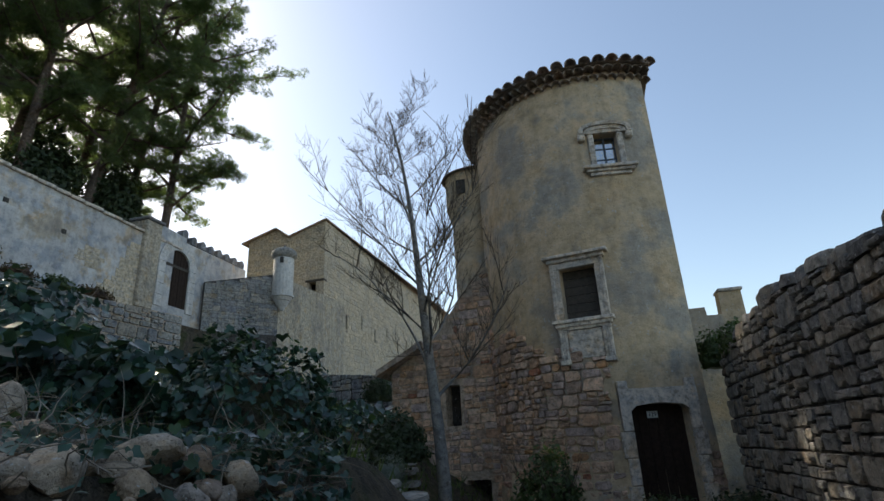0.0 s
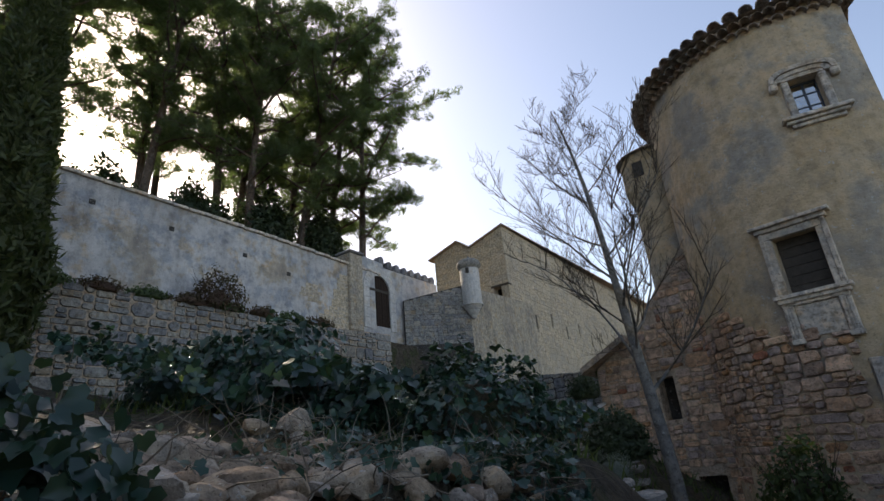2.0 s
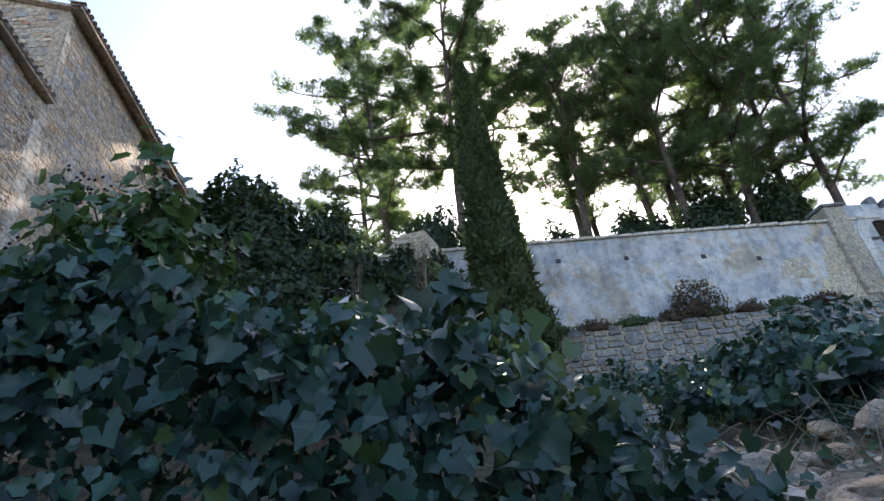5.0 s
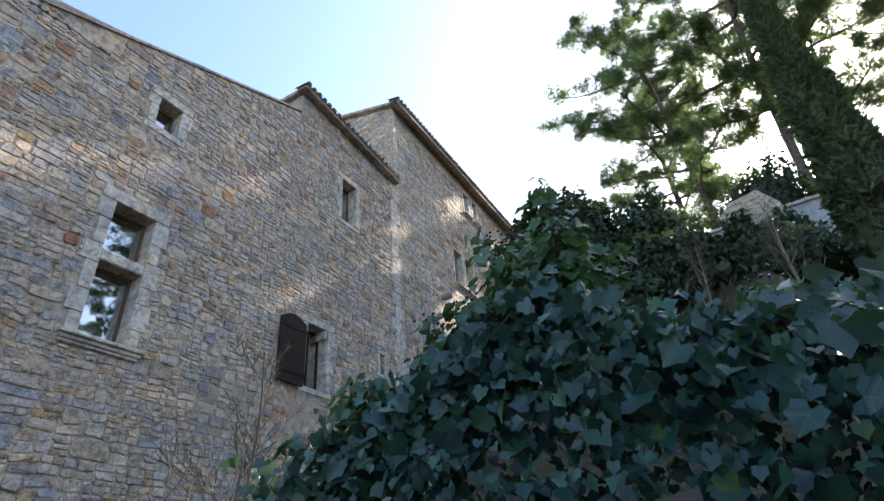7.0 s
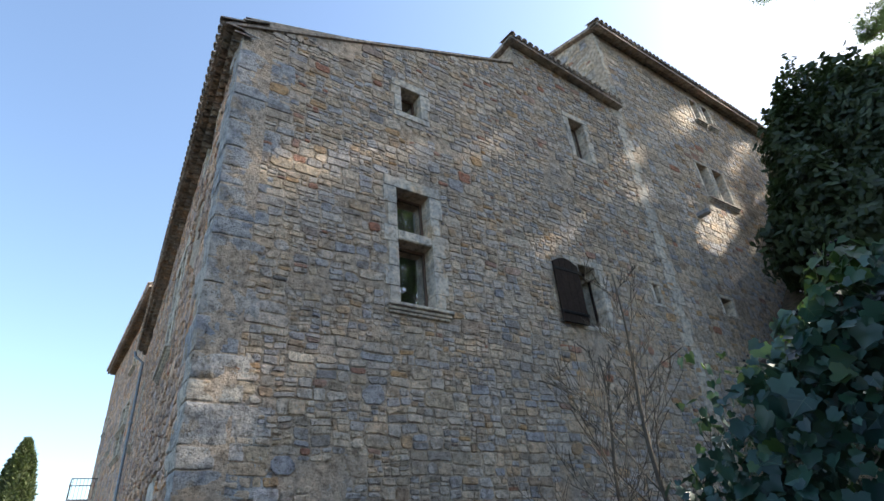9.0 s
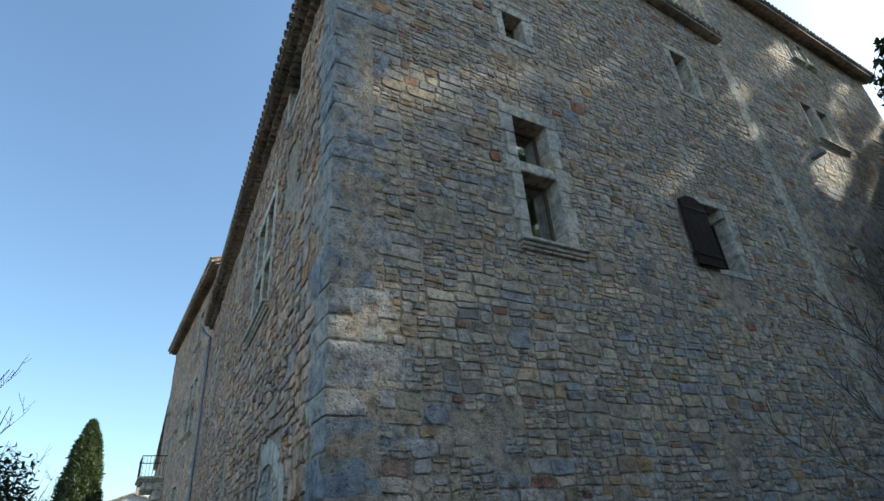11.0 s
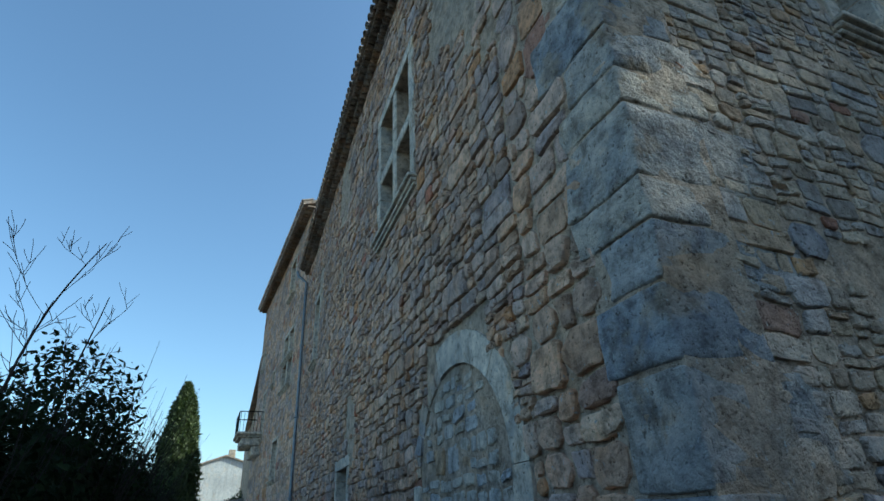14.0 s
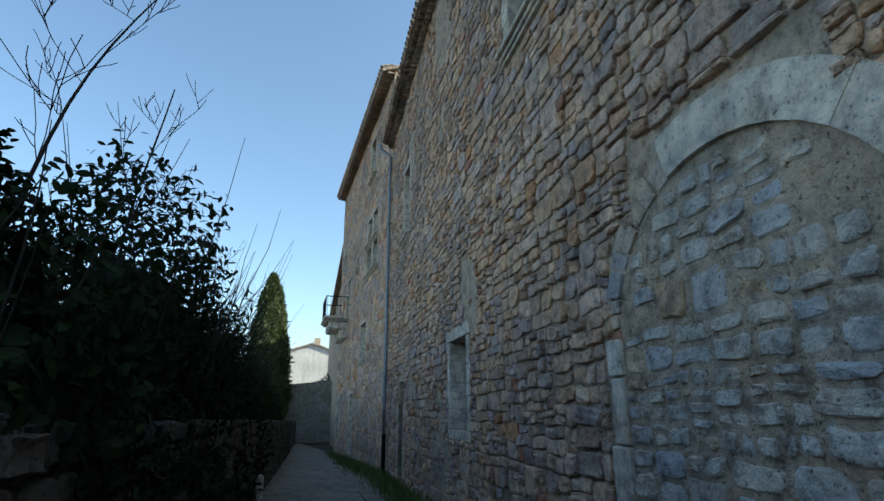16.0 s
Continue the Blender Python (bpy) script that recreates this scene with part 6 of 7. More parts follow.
# pines and holm oaks above the terrace
# The pine at (-34.0, -0.6) is added behind the others to block sun.
PINES = [((-24.5, 17.0), 22, 3, (0.6, 0.4), 4.6), ((-24.0, 20.0), 24, 4, (1.5, 2.0), 5.6), ((-25.0, 23.0), 24, 5, (0.8, 1.2), 5.4), ((-26.5, 15.4), 22, 7, (0.4, 0.4), 3.6),
         ((-26.5, 4.6), 27, 9, (1.4, 1.0), 7.6), ((-31.0, 20.5), 23, 10, (0, 0.8), 5.2), ((-30.0, 25.0), 18, 11, (0.8, 0.6), 5.0), ((-29.5, 0.2), 26, 12, (0.5, -0.8), 5.6),
         ((-27.5, 18.0), 23, 17, (0.5, 0.5), 4.6), ((-28.0, 22.0), 25, 18, (0.6, 0.6), 5.2), ((-23.4, 24.2), 21, 14, (1.0, 1.2), 5.6), ((-28.5, 12.6), 22, 15, (-0.6, 0.6), 3.2), ((-26.2, 11.6), 23, 23, (0.3, 0.8), 3.6), ((-29.5, 7.4), 25, 24, (0.5, 0.3), 4.2), ((-34.0, -0.6), 20, 27, (0.3, -0.3), 4.6), ((-33.0, 15.0), 25, 26, (0.4, 0.6), 4.6)]
for k, ((x, y), h, sd, ln, sp) in enumerate(PINES):
    pine("tall dark pine with a bare trunk above the terrace wall", (x, y, ground_z(x, y) - 0.2), h, sd, ln, sp, bare=0.22 if k in (1, 2, 10) else 0.32, tufts=56000 if k == 4 else 34000 if k == 7 else 26000 if k == 14 else 22000 if k in (0, 1, 2, 10) else 12500)
cypress("broad dark green cypress before the terrace wall", (-17.4, 3.85, ground_z(-17.4, 3.85) - 0.1), 20.6 - ground_z(-17.4, 3.85), 3.1, 21, n=46000, power=1.15)
cypress("dark cypress at the lane's far end, sunlit flank", (3.3, -60.0, -1.9), 15.0, 4.6, 22, n=34000, power=2.6)
cypress("slim dark cypress far up the slope", (-29.5, -11.0, ground_z(-29.5, -11.0) - 0.1), 23.2 - ground_z(-29.5, -11.0), 1.6, 23, n=5000, power=1.4)
OAKS = [((-25.0, 2.4), (2.6, 2.2, 5.4)), ((-24.6, 5.6), (2.4, 2.2, 4.4)), ((-24.5, -3.5), (3.0, 2.6, 2.4)), ((-26.5, 1.0), (3.4, 3.0, 4.2)), ((-25.5, -8.0), (3.0, 3.0, 5.5)), ((-27.5, 6.5), (3.2, 2.8, 3.6)), ((-28.0, 14.0), (3.2, 4.0, 4.0)), ((-28.5, 20.0), (3.0, 3.4, 4.5)), ((-26, 24.5), (2.0, 2.2, 4.0)),
        ((-19.3, -2.4), (2.4, 2.2, 4.4)), ((-20.0, 0.8), (2.2, 1.8, 3.0)), ((-19.0, -5.6), (2.2, 1.9, 6.4)), ((-17.2, -4.4), (2.0, 2.0, 5.0)), ((-21.5, -4.5), (2.8, 2.6, 4.2)), ((-17.0, -6.3), (1.7, 1.2, 5.0)), ((-15.5, -1.6), (1.8, 1.8, 2.0)), ((-14.0, -5.5), (1.8, 1.8, 2.8)),
        ((-24.4, 9.0), (1.8, 2.4, 3.4)), ((-24.5, 13.6), (2.0, 2.4, 4.2)), ((-25.0, 18.2), (2.0, 2.6, 6.0)), ((-24.4, 22.0), (1.8, 2.0, 6.0))]
for k, ((x, y), sz) in enumerate(OAKS):
    shrub("holm_oak", "dense dark evergreen holm oak on the slope", (x, y, ground_z(x, y) + sz[2] * 0.2), sz, 30 + k, M_OAK, 0.26, 7000, category="tree", group="evergreens on the hillside", core=0.8)
HILL = [((-21.5, -4.5), (2.6, 3.2, 2.6)), ((-19.0, -2.0), (2.4, 2.6, 2.2)), ((-15.5, -3.4), (2.2, 2.2, 1.8)), ((-17.0, 1.0), (2.0, 2.2, 1.4)), ((-12.0, -2.2), (1.8, 2.0, 1.2))]
for k, ((x, y), sz) in enumerate(HILL):
    shrub("evergreen_shrub", "dense dark evergreen shrub on the bank", (x, y, ground_z(x, y) + 0.1), sz, 50 + k, M_OAK, 0.2, 3600, category="shrub", group="shrubs on the bank")
for k, (x, y, h) in enumerate(((-11.5, -1.0, 3.4), (-13.5, 0.8, 3.0), (-9.5, 0.2, 2.4))):
    bare_tree("leafless_shrub", "leafless grey shrub with fine upright twigs", (x, y, ground_z(x, y) - 0.05), h, 60 + k, M_TWIG_PALE, 0.05, 3, 0.25, 0.08, 6, "shrub")

RUIN = basis((-19.2, 2.0, 0), (-0.15, -1, 0), (1, -0.15, 0))
ruin = wall_body("ruin_wall", RUIN, 0.5, [0, 0.5, 1.5, 1.9], 5.0, [12.2, 13.0, 12.9, 12.5], [], M_MORTAR, None, "piece of ruined pale stone wall among shrubs")
tagged(ruin, category="ruin")
lay(ruin, courses(0, 1.9, 9.0, 12.9, 0.2, 0.36, [], lambda u: float(np.interp(u, [0, 0.5, 1.5, 1.9], [12.2, 13.0, 12.9, 12.5])), 97), RUIN, "rubble", 0.04, M_MANOR, M_MANOR, None, 98)
# the slim leafless tree before the tower
bare_tree("leafless_tree", "slim leafless tree with pale grey bark", (-2.75, 10.0, ground_z(-2.75, 10.0) - 0.05), 8.9, 71, M_BARK_PALE, 0.125, 4, 0.62, 0.24, 7, lean=(-1.05, 0.3), limbs=20)


# ---- ivy ----
def ivy_top(y):
    return float(np.interp(y, [-3.85, -3.55, -3.3, -3.05, -2.7, -2.2, -1.9, -1.5, -1.1, -0.8, -0.5, -0.3, -0.1, 0.15, 0.5, 0.8], [1.0, 1.45, 1.85, 2.2, 2.38, 2.52, 2.68, 2.78, 2.55, 2.42, 2.36, 2.42, 2.25, 2.0, 1.75, 1.2]))


def ivy_bank(name, label, samples, seed, leaf, near=None, tip=0.12, limit=300, face=(1, 0, 0.35)):
    """Ivy: big lobed leaves hanging over a bank; samples are places with outward directions."""
    nr = np.random.default_rng(seed)
    t = thing(name, label, "ivy")
    c = np.array([s[0] for s in samples])
    nm = np.array([s[1] for s in samples])
    n = len(c)
    down = np.tile(np.array((0.25, 0, -0.9)), (n, 1))
    rot = facing(nm, down, nr, 0.68)
    sz = np.where(nr.random(n) < 0.2, nr.uniform(1.2, 1.75, n), nr.uniform(0.5, 1.1, n)) * leaf
    young = nr.random(n) < tip
    pieces = np.zeros(n, bool)
    if near is not None:
        pieces = np.array([near(p) for p in c]) & ~young
        pieces &= np.cumsum(pieces) <= limit
    me = None
    lib = []
    for k in range(5):
        sh = IVY * np.array((1 + 0.12 * math.sin(k * 2.1), 1 + 0.12 * math.cos(k * 1.7), 1 + 0.4 * math.sin(k * 3.3)))
        me = bpy.data.meshes.new("leaf")
        me.from_pydata(sh.tolist(), [], IVY_F)
        me.materials.append(M_IVY_P)
        lib.append(me)
    for i in np.nonzero(pieces)[0]:
        o = new("leaf", lib[i % 5])
        m = Matrix(rot[i].tolist()).to_4x4()
        m.translation = c[i]
        o.matrix_basis = m @ Matrix.Diagonal((sz[i], sz[i], sz[i], 1))
        o.parent = t
    rest = ~pieces & ~young
    scatter("foliage", c[rest], rot[rest], sz[rest], IVY, M_IVY, t, faces=IVY_F)
    if young.any():
        scatter("young_foliage", c[young] + np.array((0, 0, 0.03)), rot[young], sz[young] * 0.8, IVY, M_IVY_TIP, t, faces=IVY_F)
    return t


ir = random.Random(17)
samples = []
for _ in range(10500):
    y = ir.uniform(-3.8, 0.75)
    tz = ivy_top(y)
    if ir.random() < 0.62:
        z = tz - abs(ir.gauss(0, 0.7)) - 0.02
        x = -1.75 - 0.35 * (z - 1.2) * 0.5 + 0.16 * noise.noise((y * 1.7, z * 1.7, 2.0)) + 0.12 - 0.6 * ir.random() ** 0.8
        samples.append(((x, y, max(z, 0.1)), (1.0, 0.1, 0.3)))
    else:
        back = ir.random() ** 1.3 * 1.6
        x = -2.05 - back
        z = tz - 0.1 + 0.28 * back * (1 if back < 0.7 else 0.6) + 0.16 * noise.noise((x * 1.6, y * 1.6, 5.0)) + ir.uniform(-0.15, 0.08)
        samples.append(((x, y, z), (0.7, 0.0, 0.8)))
for _ in range(900):
    z = ir.uniform(0.3, 2.3)
    x = -2.0 - ir.random() * 2.0
    y = -3.75 + 0.4 * max(0, z - 1.4) + ir.uniform(-0.1, 0.15)
    samples.append(((x, y, z), (0.3, -1.0, 0.3)))
ivy_near = ivy_bank("ivy", "thick dark green ivy over the roadside bank", samples, 81, 0.08, lambda p: p[0] > -2.15 and p[2] > 1.6 and -3.4 < p[1] < 0.4, 0.05)
# climbing shoots with pale stems and berries above the ivy
sv, sf, bv, bf, shoots = [], [], [], [], []
for _ in range(80):
    y = ir.choice((ir.gauss(-1.62, 0.16), ir.gauss(-1.7, 0.3), ir.uniform(-3.2, -1.9), ir.uniform(-2.6, 0.1)))
    x = -2.1 - ir.random() * 0.8
    z0 = ivy_top(y) - 0.1
    ln = ir.uniform(0.25, 0.62) * (1.15 if abs(y + 1.62) < 0.25 else 0.5)
    st = grow(None, ir, ln, (x, y, z0), (ir.uniform(-0.3, 0.3), ir.uniform(-0.35, 0.35), 1), 0.14, 0.05, 5)
    tube(sv, sf, st, [0.009, 0.008, 0.007, 0.005, 0.004, 0.002], 4)
    for p in st[1:]:
        for _ in range(7):
            a = ir.uniform(0, 6.28)
            shoots.append((tuple(p + Vector((math.cos(a), math.sin(a), 0.1)) * ir.uniform(0.03, 0.12)), (0.3 + math.cos(a), math.sin(a), 0.8)))
    if ir.random() < 0.55:
        for _ in range(14):
            q = st[-1] + Vector((ir.gauss(0, 0.04), ir.gauss(0, 0.04), ir.gauss(0.03, 0.03)))
            bm0 = len(bv)
            for s in ((1, 0, 0), (-1, 0, 0), (0, 1, 0), (0, -1, 0), (0, 0, 1), (0, 0, -1)):
                bv.append(tuple(q + Vector(s) * 0.0095))
            bf += [(bm0 + a, bm0 + b, bm0 + c) for a, b, c in ((0, 2, 4), (2, 1, 4), (1, 3, 4), (3, 0, 4), (2, 0, 5), (1, 2, 5), (3, 1, 5), (0, 3, 5))]
raw("stem_tangle", sv, sf, M_TWIG, ivy_near, kind="stuff")
raw("berry", bv, bf, M_BERRY, ivy_near, "clusters of black ivy berries", kind="stuff")
nr0 = np.random.default_rng(5)
scatter("shoot_leaves", np.array([s[0] for s in shoots]), facing(np.array([s[1] for s in shoots]), np.tile(np.array((0.4, 0, -0.5)), (len(shoots), 1)), nr0, 0.4), nr0.uniform(0.05, 0.11, len(shoots)), IVY, M_IVY_TIP, ivy_near, faces=IVY_F)

# second ivy mound by the path
samples = []
for _ in range(4200):
    a = ir.uniform(0, 2 * math.pi)
    e = math.asin(ir.uniform(-0.25, 1.0))
    q = 0.9 + 0.22 * noise.noise((math.cos(a) * 1.5, math.sin(a) * 1.5, e * 2)) + ir.uniform(-0.08, 0.05)
    d = Vector((math.cos(a) * math.cos(e), math.sin(a) * math.cos(e), math.sin(e)))
    samples.append(((-3.78 + 1.25 * d.x * q, 5.6 + 1.3 * d.y * q, 1.15 + 1.75 * d.z * q), tuple(d + Vector((0, 0, 0.2)))))
ivy_bank("ivy", "rounded ivy mound beside the climbing path", samples, 82, 0.1, lambda p: p[1] < 5.6, 0.1)
bm = bmesh.new()
bmesh.ops.create_icosphere(bm, subdivisions=3, radius=1.0, matrix=pose(-3.78, 5.6, 0.9) @ Matrix.Diagonal((0.95, 1.0, 1.55, 1)))
tagged(part("earth_mound", bm, M_EARTH, smooth=True), "dark earth mound under the ivy", "mound")
# ivy over the bank behind the rubble
samples = []
for _ in range(4200):
    x, y = ir.uniform(-14, -4.2), ir.uniform(3.4, 12.0)
    if y < 3.4 + (-x - 4) * 0.1:
        continue
    h = 0.5 + 0.6 * noise.noise((x * 0.6, y * 0.6, 3.0)) + 0.05 * (-x)
    samples.append(((x, y, ground_z(x, y) + max(0.08, h) * ir.uniform(0.7, 1.05)), (0.4, -0.4, 0.8)))
ivy_bank("ivy", "ivy and brambles spreading over the hillside bank", samples, 83, 0.2, None, 0.12)
for k, (x, y, sz) in enumerate(((-5.6, 4.8, (1.1, 0.9, 0.95)), (-7.6, 5.2, (1.8, 1.2, 1.7)), (-10.5, 6.0, (2.2, 1.6, 1.8)), (-6.6, 8.4, (1.7, 1.6, 1.6)), (-9.2, 9.0, (2.0, 1.8, 1.8)), (-12.5, 10.5, (2.4, 2.0, 2.0)), (-13.5, 14.5, (2.0, 2.4, 2.4)), (-11.0, 15.5, (2.0, 2.2, 2.2)), (-15.5, 11.0, (1.8, 2.0, 2.2)))):
    shrub("bramble_bush", "tangled green bramble and ivy bush on the bank", (x, y, ground_z(x, y)), sz, 90 + k, (M_IVY, M_BUSH, M_LAV)[(k * 2) % 3 if k > 3 else 0], 0.14, 2600, IVY if k < 4 else None, IVY_F if k < 4 else None, group="brambles on the bank", stems=14, stem_mat=M_TWIG_PALE)
shrub("valerian_bush", "reddish dry bush growing on the terrace ledge", (-19.6, 12.0, 8.2), (0.8, 1.3, 1.7), 101, M_RED, 0.14, 1600, category="shrub", core=0.45, stems=20)
for k in range(9):
    shrub("ledge_plant", "low dry reddish plant on the terrace ledge", (-19.9 + 0.05 * (k * 1.5), 4.5 + 1.6 * k, 8.1), (0.5, 1.0, 0.5), 110 + k, (M_RED, M_BUSH)[k % 2], 0.12, 500, category="plant", group="plants on the ledge")

# shrubs by the path and tower
shrub("clipped_bush", "rounded dark evergreen bush beside the path", (-3.3, 9.3, ground_z(-3.3, 9.3) + 0.35), (0.66, 0.6, 0.78), 121, M_OAK, 0.07, 3600)
shrub("lavender_bush", "small grey-green lavender bush", (-3.1, 8.2, ground_z(-3.1, 8.2) + 0.15), (0.36, 0.36, 0.5), 122, M_LAV, 0.09, 1500, BLADE * np.array((0.7, 1, 1)))
shrub("oleander_bush", "loose green shrub at the tower's foot", (-0.95, 10.6, 0.2), (0.75, 0.6, 1.35), 123, M_BUSH, 0.11, 1700, core=0.5, stems=25)
shrub("low_shrub", "dark low shrub before the tower door", (1.0, 9.8, 0.1), (0.8, 0.6, 0.62), 124, M_OAK, 0.07, 1800)
shrub("low_shrub", "dark low shrub beside the drystone wall", (1.95, 9.4, 0.1), (0.7, 0.8, 0.72), 125, M_OAK, 0.07, 1800)
shrub("topiary_bush", "dark round bush at the top of the path", (-8.0, 20.4, ground_z(-8.0, 20.4) + 0.6), (0.75, 0.75, 0.95), 126, M_OAK, 0.1, 1600)
shrub("wall_plant", "tuft of green plants on top of the drystone wall", (2.75, 11.3, 3.0), (0.35, 0.6, 0.6), 127, M_BUSH, 0.09, 600, category="plant", stems=10)
shrub("wall_plant", "straggly plant between wall and merlons", (2.55, 12.4, 2.9), (0.45, 0.4, 0.8), 128, M_BUSH, 0.09, 700, category="plant", stems=14)
shrub("annex_plant", "green plant growing on the annex roof", (-4.8, 14.6, 3.4), (0.7, 0.6, 0.7), 129, M_BUSH, 0.1, 900, category="plant", stems=8)
bare_tree("leafless_bush", "leafless thorny bush before the house wall", (-3.7, -5.4, ground_z(-3.7, -5.4) - 0.05), 2.5, 131, M_TWIG, 0.024, 3, 0.5, 0.06, 5, "shrub")
bare_tree("leafless_bush", "leafless twiggy shrub beside the ivy", (-3.2, -4.6, ground_z(-3.2, -4.6) - 0.05), 2.3, 132, M_TWIG, 0.02, 3, 0.5, 0.06, 5, "shrub")

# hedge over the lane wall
# The first three bushes are unseen, added to darken the house's east wall.
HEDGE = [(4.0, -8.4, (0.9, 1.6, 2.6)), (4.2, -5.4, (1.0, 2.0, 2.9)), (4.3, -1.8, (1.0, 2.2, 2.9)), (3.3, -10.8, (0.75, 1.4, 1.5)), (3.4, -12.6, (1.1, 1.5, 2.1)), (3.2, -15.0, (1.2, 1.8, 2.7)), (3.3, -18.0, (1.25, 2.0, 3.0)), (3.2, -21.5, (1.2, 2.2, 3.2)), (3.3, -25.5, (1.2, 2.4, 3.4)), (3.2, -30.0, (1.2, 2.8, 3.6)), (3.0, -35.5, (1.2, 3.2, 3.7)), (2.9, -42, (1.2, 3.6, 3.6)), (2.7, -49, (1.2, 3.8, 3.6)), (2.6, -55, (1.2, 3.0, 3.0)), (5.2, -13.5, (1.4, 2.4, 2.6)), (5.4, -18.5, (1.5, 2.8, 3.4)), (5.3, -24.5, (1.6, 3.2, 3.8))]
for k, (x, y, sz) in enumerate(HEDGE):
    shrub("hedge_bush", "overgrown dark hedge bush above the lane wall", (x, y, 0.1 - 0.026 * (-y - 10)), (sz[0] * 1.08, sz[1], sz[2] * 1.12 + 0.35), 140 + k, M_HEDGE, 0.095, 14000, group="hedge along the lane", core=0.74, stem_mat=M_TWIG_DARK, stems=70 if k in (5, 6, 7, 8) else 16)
for k, (x, y, h) in enumerate(((3.3, -12.4, 3.3), (3.1, -14.6, 3.0), (3.0, -19.0, 3.4), (2.9, -25.0, 3.8))):
    bare_tree("leafless_sapling", "leafless sapling rising out of the hedge", (x, y, 0.8 - 0.026 * (-y - 10)), h, 160 + k, M_TWIG_DARK, 0.017, 3, 0.5, 0.35, 4, "shrub", lean=((-0.5, -0.9), (-0.3, 0.6), (0.2, -0.6), (-0.2, -0.8))[k], limbs=6)

# ---- rubble on the bank ----
ROCKS = []
for k in range(9):
    bm = bmesh.new()
    bmesh.ops.create_icosphere(bm, subdivisions=3, radius=0.5)
    kr = random.Random(400 + k)
    planes = [(Vector((kr.gauss(0, 1), kr.gauss(0, 1), kr.gauss(0, 1))).normalized(), kr.uniform(0.26, 0.42)) for _ in range(11)]
    for w in bm.verts:
        for nv2, dist in planes:
            over = w.co.dot(nv2) - dist
            if over > 0:
                w.co -= nv2 * over * 0.92
        w.co += w.co.normalized() * 0.025 * noise.noise(w.co * 5 + Vector((k * 3.0, 0, 0)))
    ROCKS.append(mesh_of("rock", bm, M_ROCK, False))
rr = random.Random(9)


def rock(x, y, s, sink=0.25, k=None):
    o = new("rock", ROCKS[rr.randrange(9) if k is None else k])
    o.matrix_basis = pose(x, y, ground_z(x, y) + s * (0.5 - sink) * 0.7, rr.uniform(-25, 25), rr.uniform(-25, 25), rr.uniform(0, 360)) @ Matrix.Diagonal((s * rr.uniform(0.9, 1.5), s * rr.uniform(0.8, 1.2), s * rr.uniform(0.55, 0.85), 1))
    tagged(o, "tumbled ochre limestone rock on the rubble bank", "rock", "rubble on the bank")


for _ in range(330):
    x, y = -2.1 - abs(rr.gauss(0, 1.5)), 0.65 + abs(rr.gauss(0, 1.25))
    rock(x, y, rr.choice((0.1, 0.14, 0.2, 0.25, 0.31)) * rr.uniform(0.8, 1.2))
rock(-2.38, 2.7, 0.36, 0.1, 2)
rock(-2.3, 0.75, 0.45, 0.1, 4)
rock(-4.3, 3.2, 0.4, 0.1, 1)
# dry stalks over the rubble
v, f = [], []
for _ in range(460):
    x, y = -1.9 - abs(rr.gauss(0, 1.6)), rr.uniform(0.8, 4.8)
    p = grow(None, rr, rr.uniform(0.15, 0.6), (x, y, ground_z(x, y) + rr.uniform(0.0, 0.22)), (rr.uniform(-1, 1), rr.uniform(-1, 1), rr.uniform(-0.1, 0.5)), 0.25, -0.02, 5)
    tube(v, f, p, [0.005, 0.005, 0.004, 0.003, 0.002, 0.0015], 3)
tagged(raw("dry_stalks", v, f, M_TWIG_PALE, kind="stuff"), "tangle of dry pale stalks over the rubble", "dry plants")
samples = []
for _ in range(1800):
    x, y = -1.75 - abs(rr.gauss(0, 1.3)), 4.7 - abs(rr.gauss(0, 1.3))
    samples.append(((x, y, ground_z(x, y) + rr.uniform(0.02, 0.22)), (0.5, -0.2, 0.8)))
ivy_bank("ivy", "sparse ivy creeping over the rubble", samples, 84, 0.085, None, 0.05)

# stone-paved path up to the manor
path = tagged(new("footpath"), "narrow path of rough paving stones", "path", kind="structure")
pr = random.Random(4)
for k in range(26):
    y = 6.6 + k * 0.52
    cx = -2.7 - 0.36 * (y - 6.6) - 0.02 * (y - 12) * max(0, y - 12)
    for j in range(4):
        x = cx + (j - 1.5) * 0.36 + pr.uniform(-0.05, 0.05)
        o = new("paving_stone", unit_mesh("dry", pr.randrange(30), M_PAVE))
        o.matrix_basis = pose(x, y + pr.uniform(-0.1, 0.1), ground_z(x, y) + 0.0, 3, 0, pr.uniform(-20, 20)) @ Matrix.Diagonal((0.35, 0.48, 0.05, 1))
        o.parent = path

# ---- lane details ----
def pipe(name, label, pts, r):
    t = thing(name, label, "downpipe")
    v, f = [], []
    tube(v, f, pts, [r] * len(pts), 10)
    raw("tube", v, f, M_ZINC, t, smooth=True)
    return t


px, py = -1.36 + 0.06, y_end + 0.12
dp = pipe("downpipe", "blue-grey zinc downpipe on the house wall", [(px + 0.35, py - 0.1, 9.9), (px + 0.3, py - 0.05, 9.7), (px, py, 9.45), (px, py, 1.2), (px, py, 0.35)], 0.055)
v, f = [], []
tube(v, f, [(px, py, 0.35), (px, py, -0.9)], [0.062, 0.062], 10)
raw("iron_foot", v, f, M_IRON, dp, "dark cast iron foot", smooth=True)
for z in (2.0, 4.5, 7.0, 9.0):
    bm = boxed(px - 0.075, px + 0.075, py - 0.075, py + 0.075, z, z + 0.04, 0.005)
    part("clip", bm, M_ZINC, dp)

balcony = thing("balcony", "small stone balcony with black iron railing", "balcony")
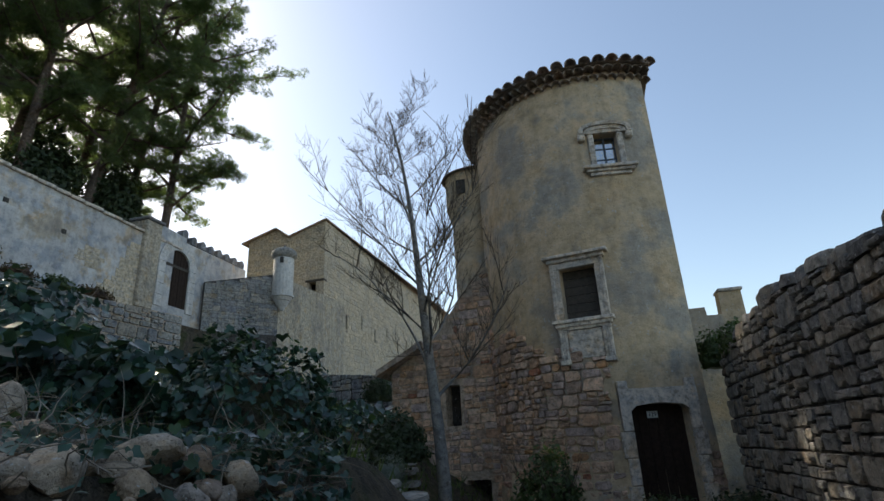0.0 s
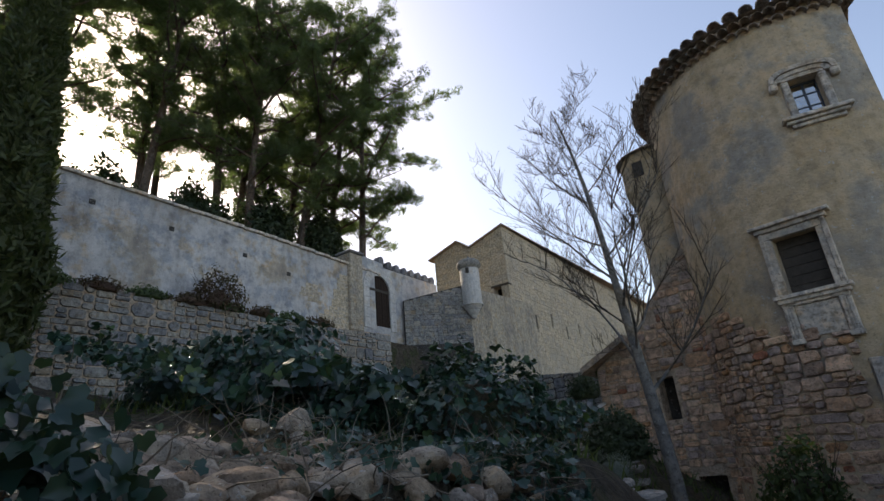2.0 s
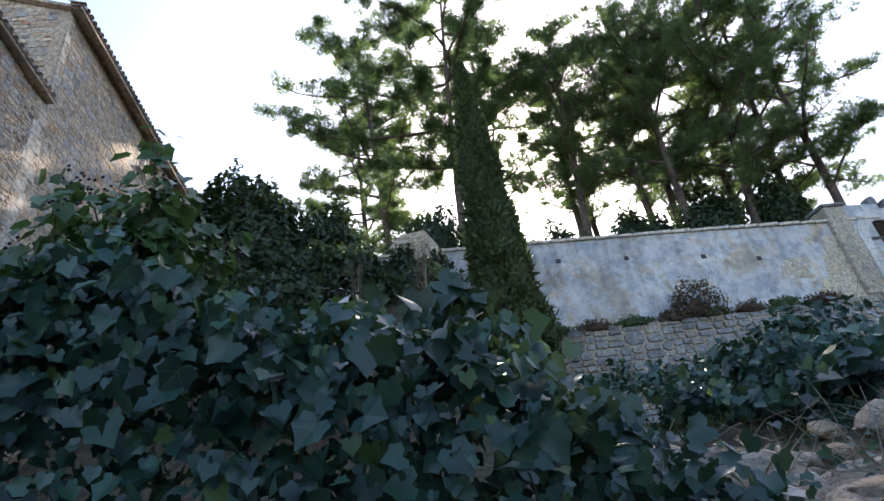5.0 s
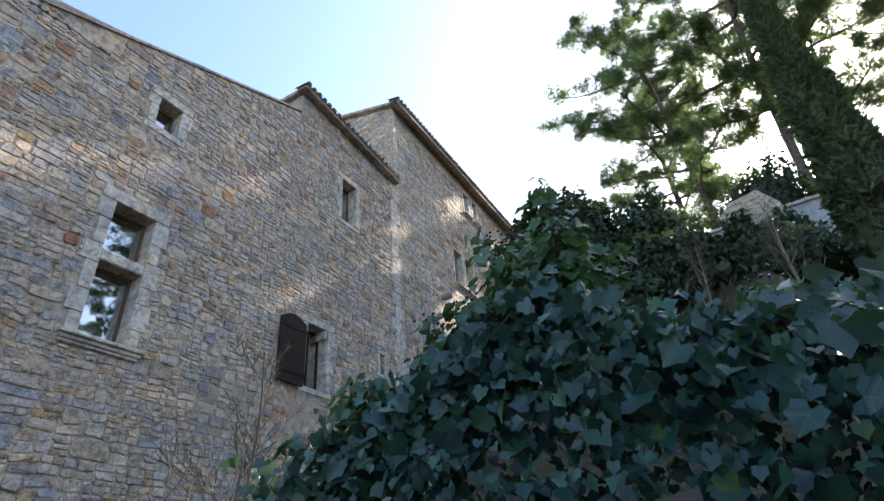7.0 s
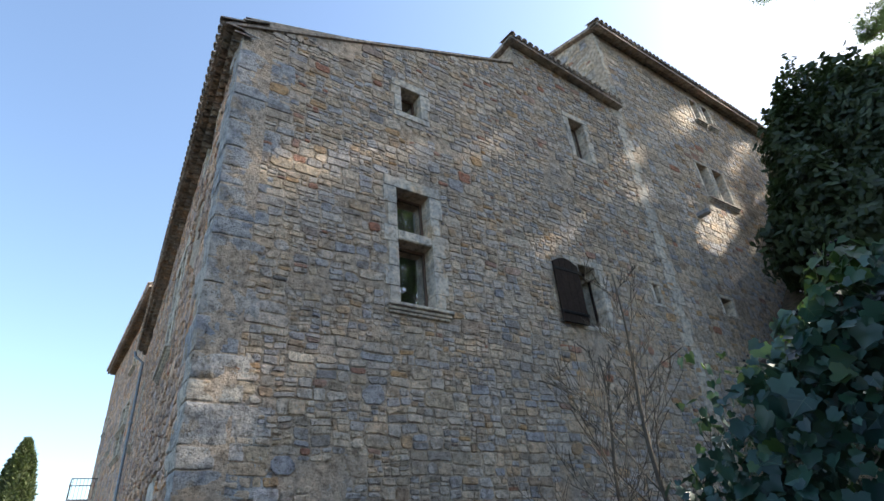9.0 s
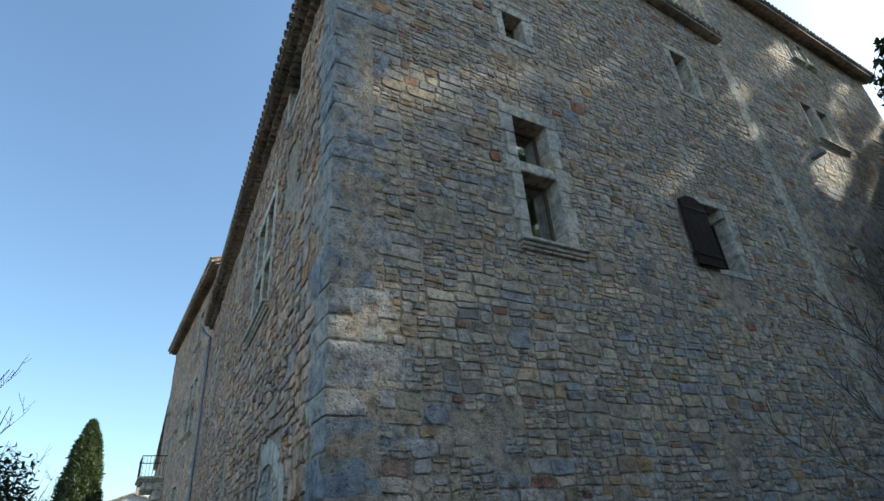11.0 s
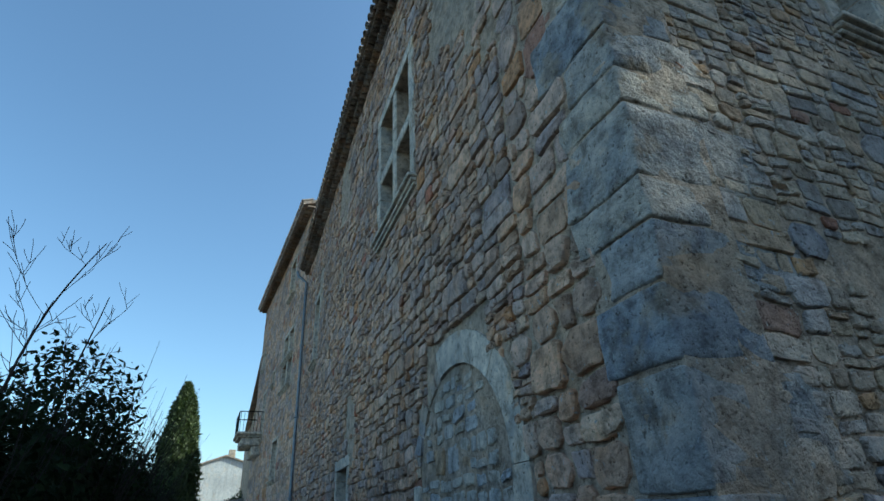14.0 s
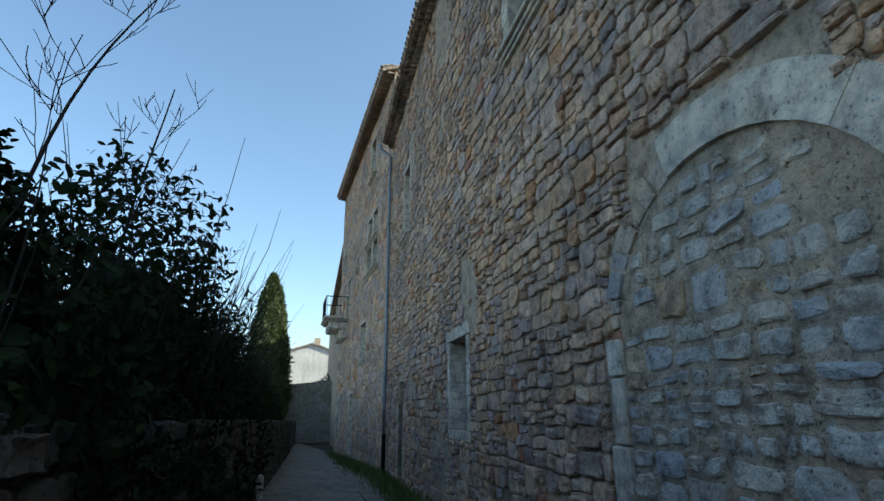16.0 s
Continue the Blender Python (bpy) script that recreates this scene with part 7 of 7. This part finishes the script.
BZ, BY0, BY1, BX0, BX1 = 5.3, -36.0, -38.6, -1.15, 0.05
bm = boxed(BX0, BX1, BY1, BY0, BZ, BZ + 0.14, 0.03)
box(bm, BX0, BX1 - 0.1, BY1 + 0.1, BY0 - 0.1, BZ - 0.1, BZ - 0.002, 0.03)
part("slab", bm, M_DRESSED, balcony)
for yy in (BY0 - 0.3, (BY0 + BY1) / 2, BY1 + 0.3):
    bm = boxed(BX0, BX1 - 0.25, yy - 0.14, yy + 0.14, BZ - 0.5, BZ - 0.102, 0.06)
    box(bm, BX0, BX1 - 0.75, yy - 0.13, yy + 0.13, BZ - 0.95, BZ - 0.505, 0.06)
    part("corbel", bm, M_DRESSED, balcony)
rail = part("rail", boxed(BX1 - 0.09, BX1 - 0.05, BY1 + 0.05, BY0 - 0.05, BZ + 1.08, BZ + 1.12), M_IRON, balcony)
for yy in (BY0 - 0.07, BY1 + 0.07):
    part("rail", boxed(BX0, BX1 - 0.09, yy - 0.02, yy + 0.02, BZ + 1.08, BZ + 1.12), M_IRON, balcony)
for k in range(15):
    yy = BY0 - 0.1 - (BY0 - BY1 - 0.2) * k / 14
    part("baluster", boxed(BX1 - 0.08, BX1 - 0.06, yy - 0.01, yy + 0.01, BZ + 0.14, BZ + 1.08), M_IRON, balcony)
for k in range(7):
    xx = BX0 + 0.12 + (BX1 - BX0 - 0.25) * k / 6
    part("baluster", boxed(xx - 0.01, xx + 0.01, BY0 - 0.08, BY0 - 0.06, BZ + 0.14, BZ + 1.08), M_IRON, balcony)

END = basis((-3.2, -62.0, 0), (1, 0.1, 0), (-0.1, 1, 0))
endw = wall_body("wall_end", END, 0.5, [0, 6.0], -3.0, [3.7, 3.1], [], M_GSTONE, None, "grey plastered boundary wall at the lane's end")
tagged(endw, category="wall", kind="structure")
house = thing("distant_house", "pale sunlit house with tiled roof and chimney", "house", (0, -82, -3))
hm = basis((0, 0, 0), (1, 0, 0), (0, 1, 0))
part("wall", slab(bmesh.new(), [(-9, 0), (6, 0), (6, 9.6), (-1.5, 12.2), (-9, 9.6)], -6.0, 0.0, hm), M_PLASTER, house)
for pts in ([(-9.4, 9.5), (-1.5, 12.22), (-1.5, 12.4), (-9.4, 9.68)], [(6.4, 9.5), (6.4, 9.68), (-1.5, 12.4), (-1.5, 12.22)]):
    part("roof", slab(bmesh.new(), pts, -6.4, 0.25, hm), M_TILE_J, house)
part("chimney", boxed(-2.6, -1.8, -2.4, -1.6, 11.4, 13.2, 0.03), M_MANOR_W, house)
for x in (-5, -2, 1):
    part("window", boxed(x, x + 0.9, 0.0, 0.05, 5.2, 6.8), M_FRAME, house)
shrub("garden_tree", "dark round evergreen behind the end wall", (-2.2, -65.0, 1.5), (2.2, 2.2, 3.2), 171, M_OAK, 0.24, 2600, category="tree")
post = thing("bollard", "short pale stone post beside the lane", "bollard", (2.0, -21.5, ground_z(2.0, -21.5)))
bm = bmesh.new()
bmesh.ops.create_cone(bm, cap_ends=True, segments=14, radius1=0.09, radius2=0.08, depth=0.55, matrix=pose(0, 0, 0.27))
bmesh.ops.create_uvsphere(bm, u_segments=14, v_segments=6, radius=0.08, matrix=pose(0, 0, 0.55) @ Matrix.Diagonal((1, 1, 0.4, 1)))
part("shaft", bm, M_DRESSED, post, smooth=False)
# grass along the wall foot
nr1 = np.random.default_rng(77)
ng = 5200
gy2 = nr1.uniform(-40, -14, ng)
gx2 = np.array([lane_x(y) if y > y_end else -1.35 for y in gy2]) + 0.05 + np.abs(nr1.normal(size=ng)) * 0.28
c = np.array([(x, y, ground_z(x, y)) for x, y in zip(gx2, gy2)])
tip = np.tile(np.array((0.15, 0, 1.0)), (ng, 1))
tagged(scatter("grass", c, facing(nr1.normal(size=(ng, 3)), tip, nr1, 0.3), nr1.uniform(0.12, 0.4, ng), BLADE, M_GRASS), "tufts of green grass along the wall foot", "grass")
ng = 9000
gx2, gy2 = nr1.uniform(-12, -2.4, ng), nr1.uniform(4.0, 22, ng)
c = np.array([(x, y, ground_z(x, y)) for x, y in zip(gx2, gy2)])
tip = np.tile(np.array((0.0, 0, 1.0)), (ng, 1))
tagged(scatter("grass", c, facing(nr1.normal(size=(ng, 3)), tip, nr1, 0.3), nr1.uniform(0.1, 0.35, ng), BLADE, M_GRASS), "rough grass on the bank beside the path", "grass")
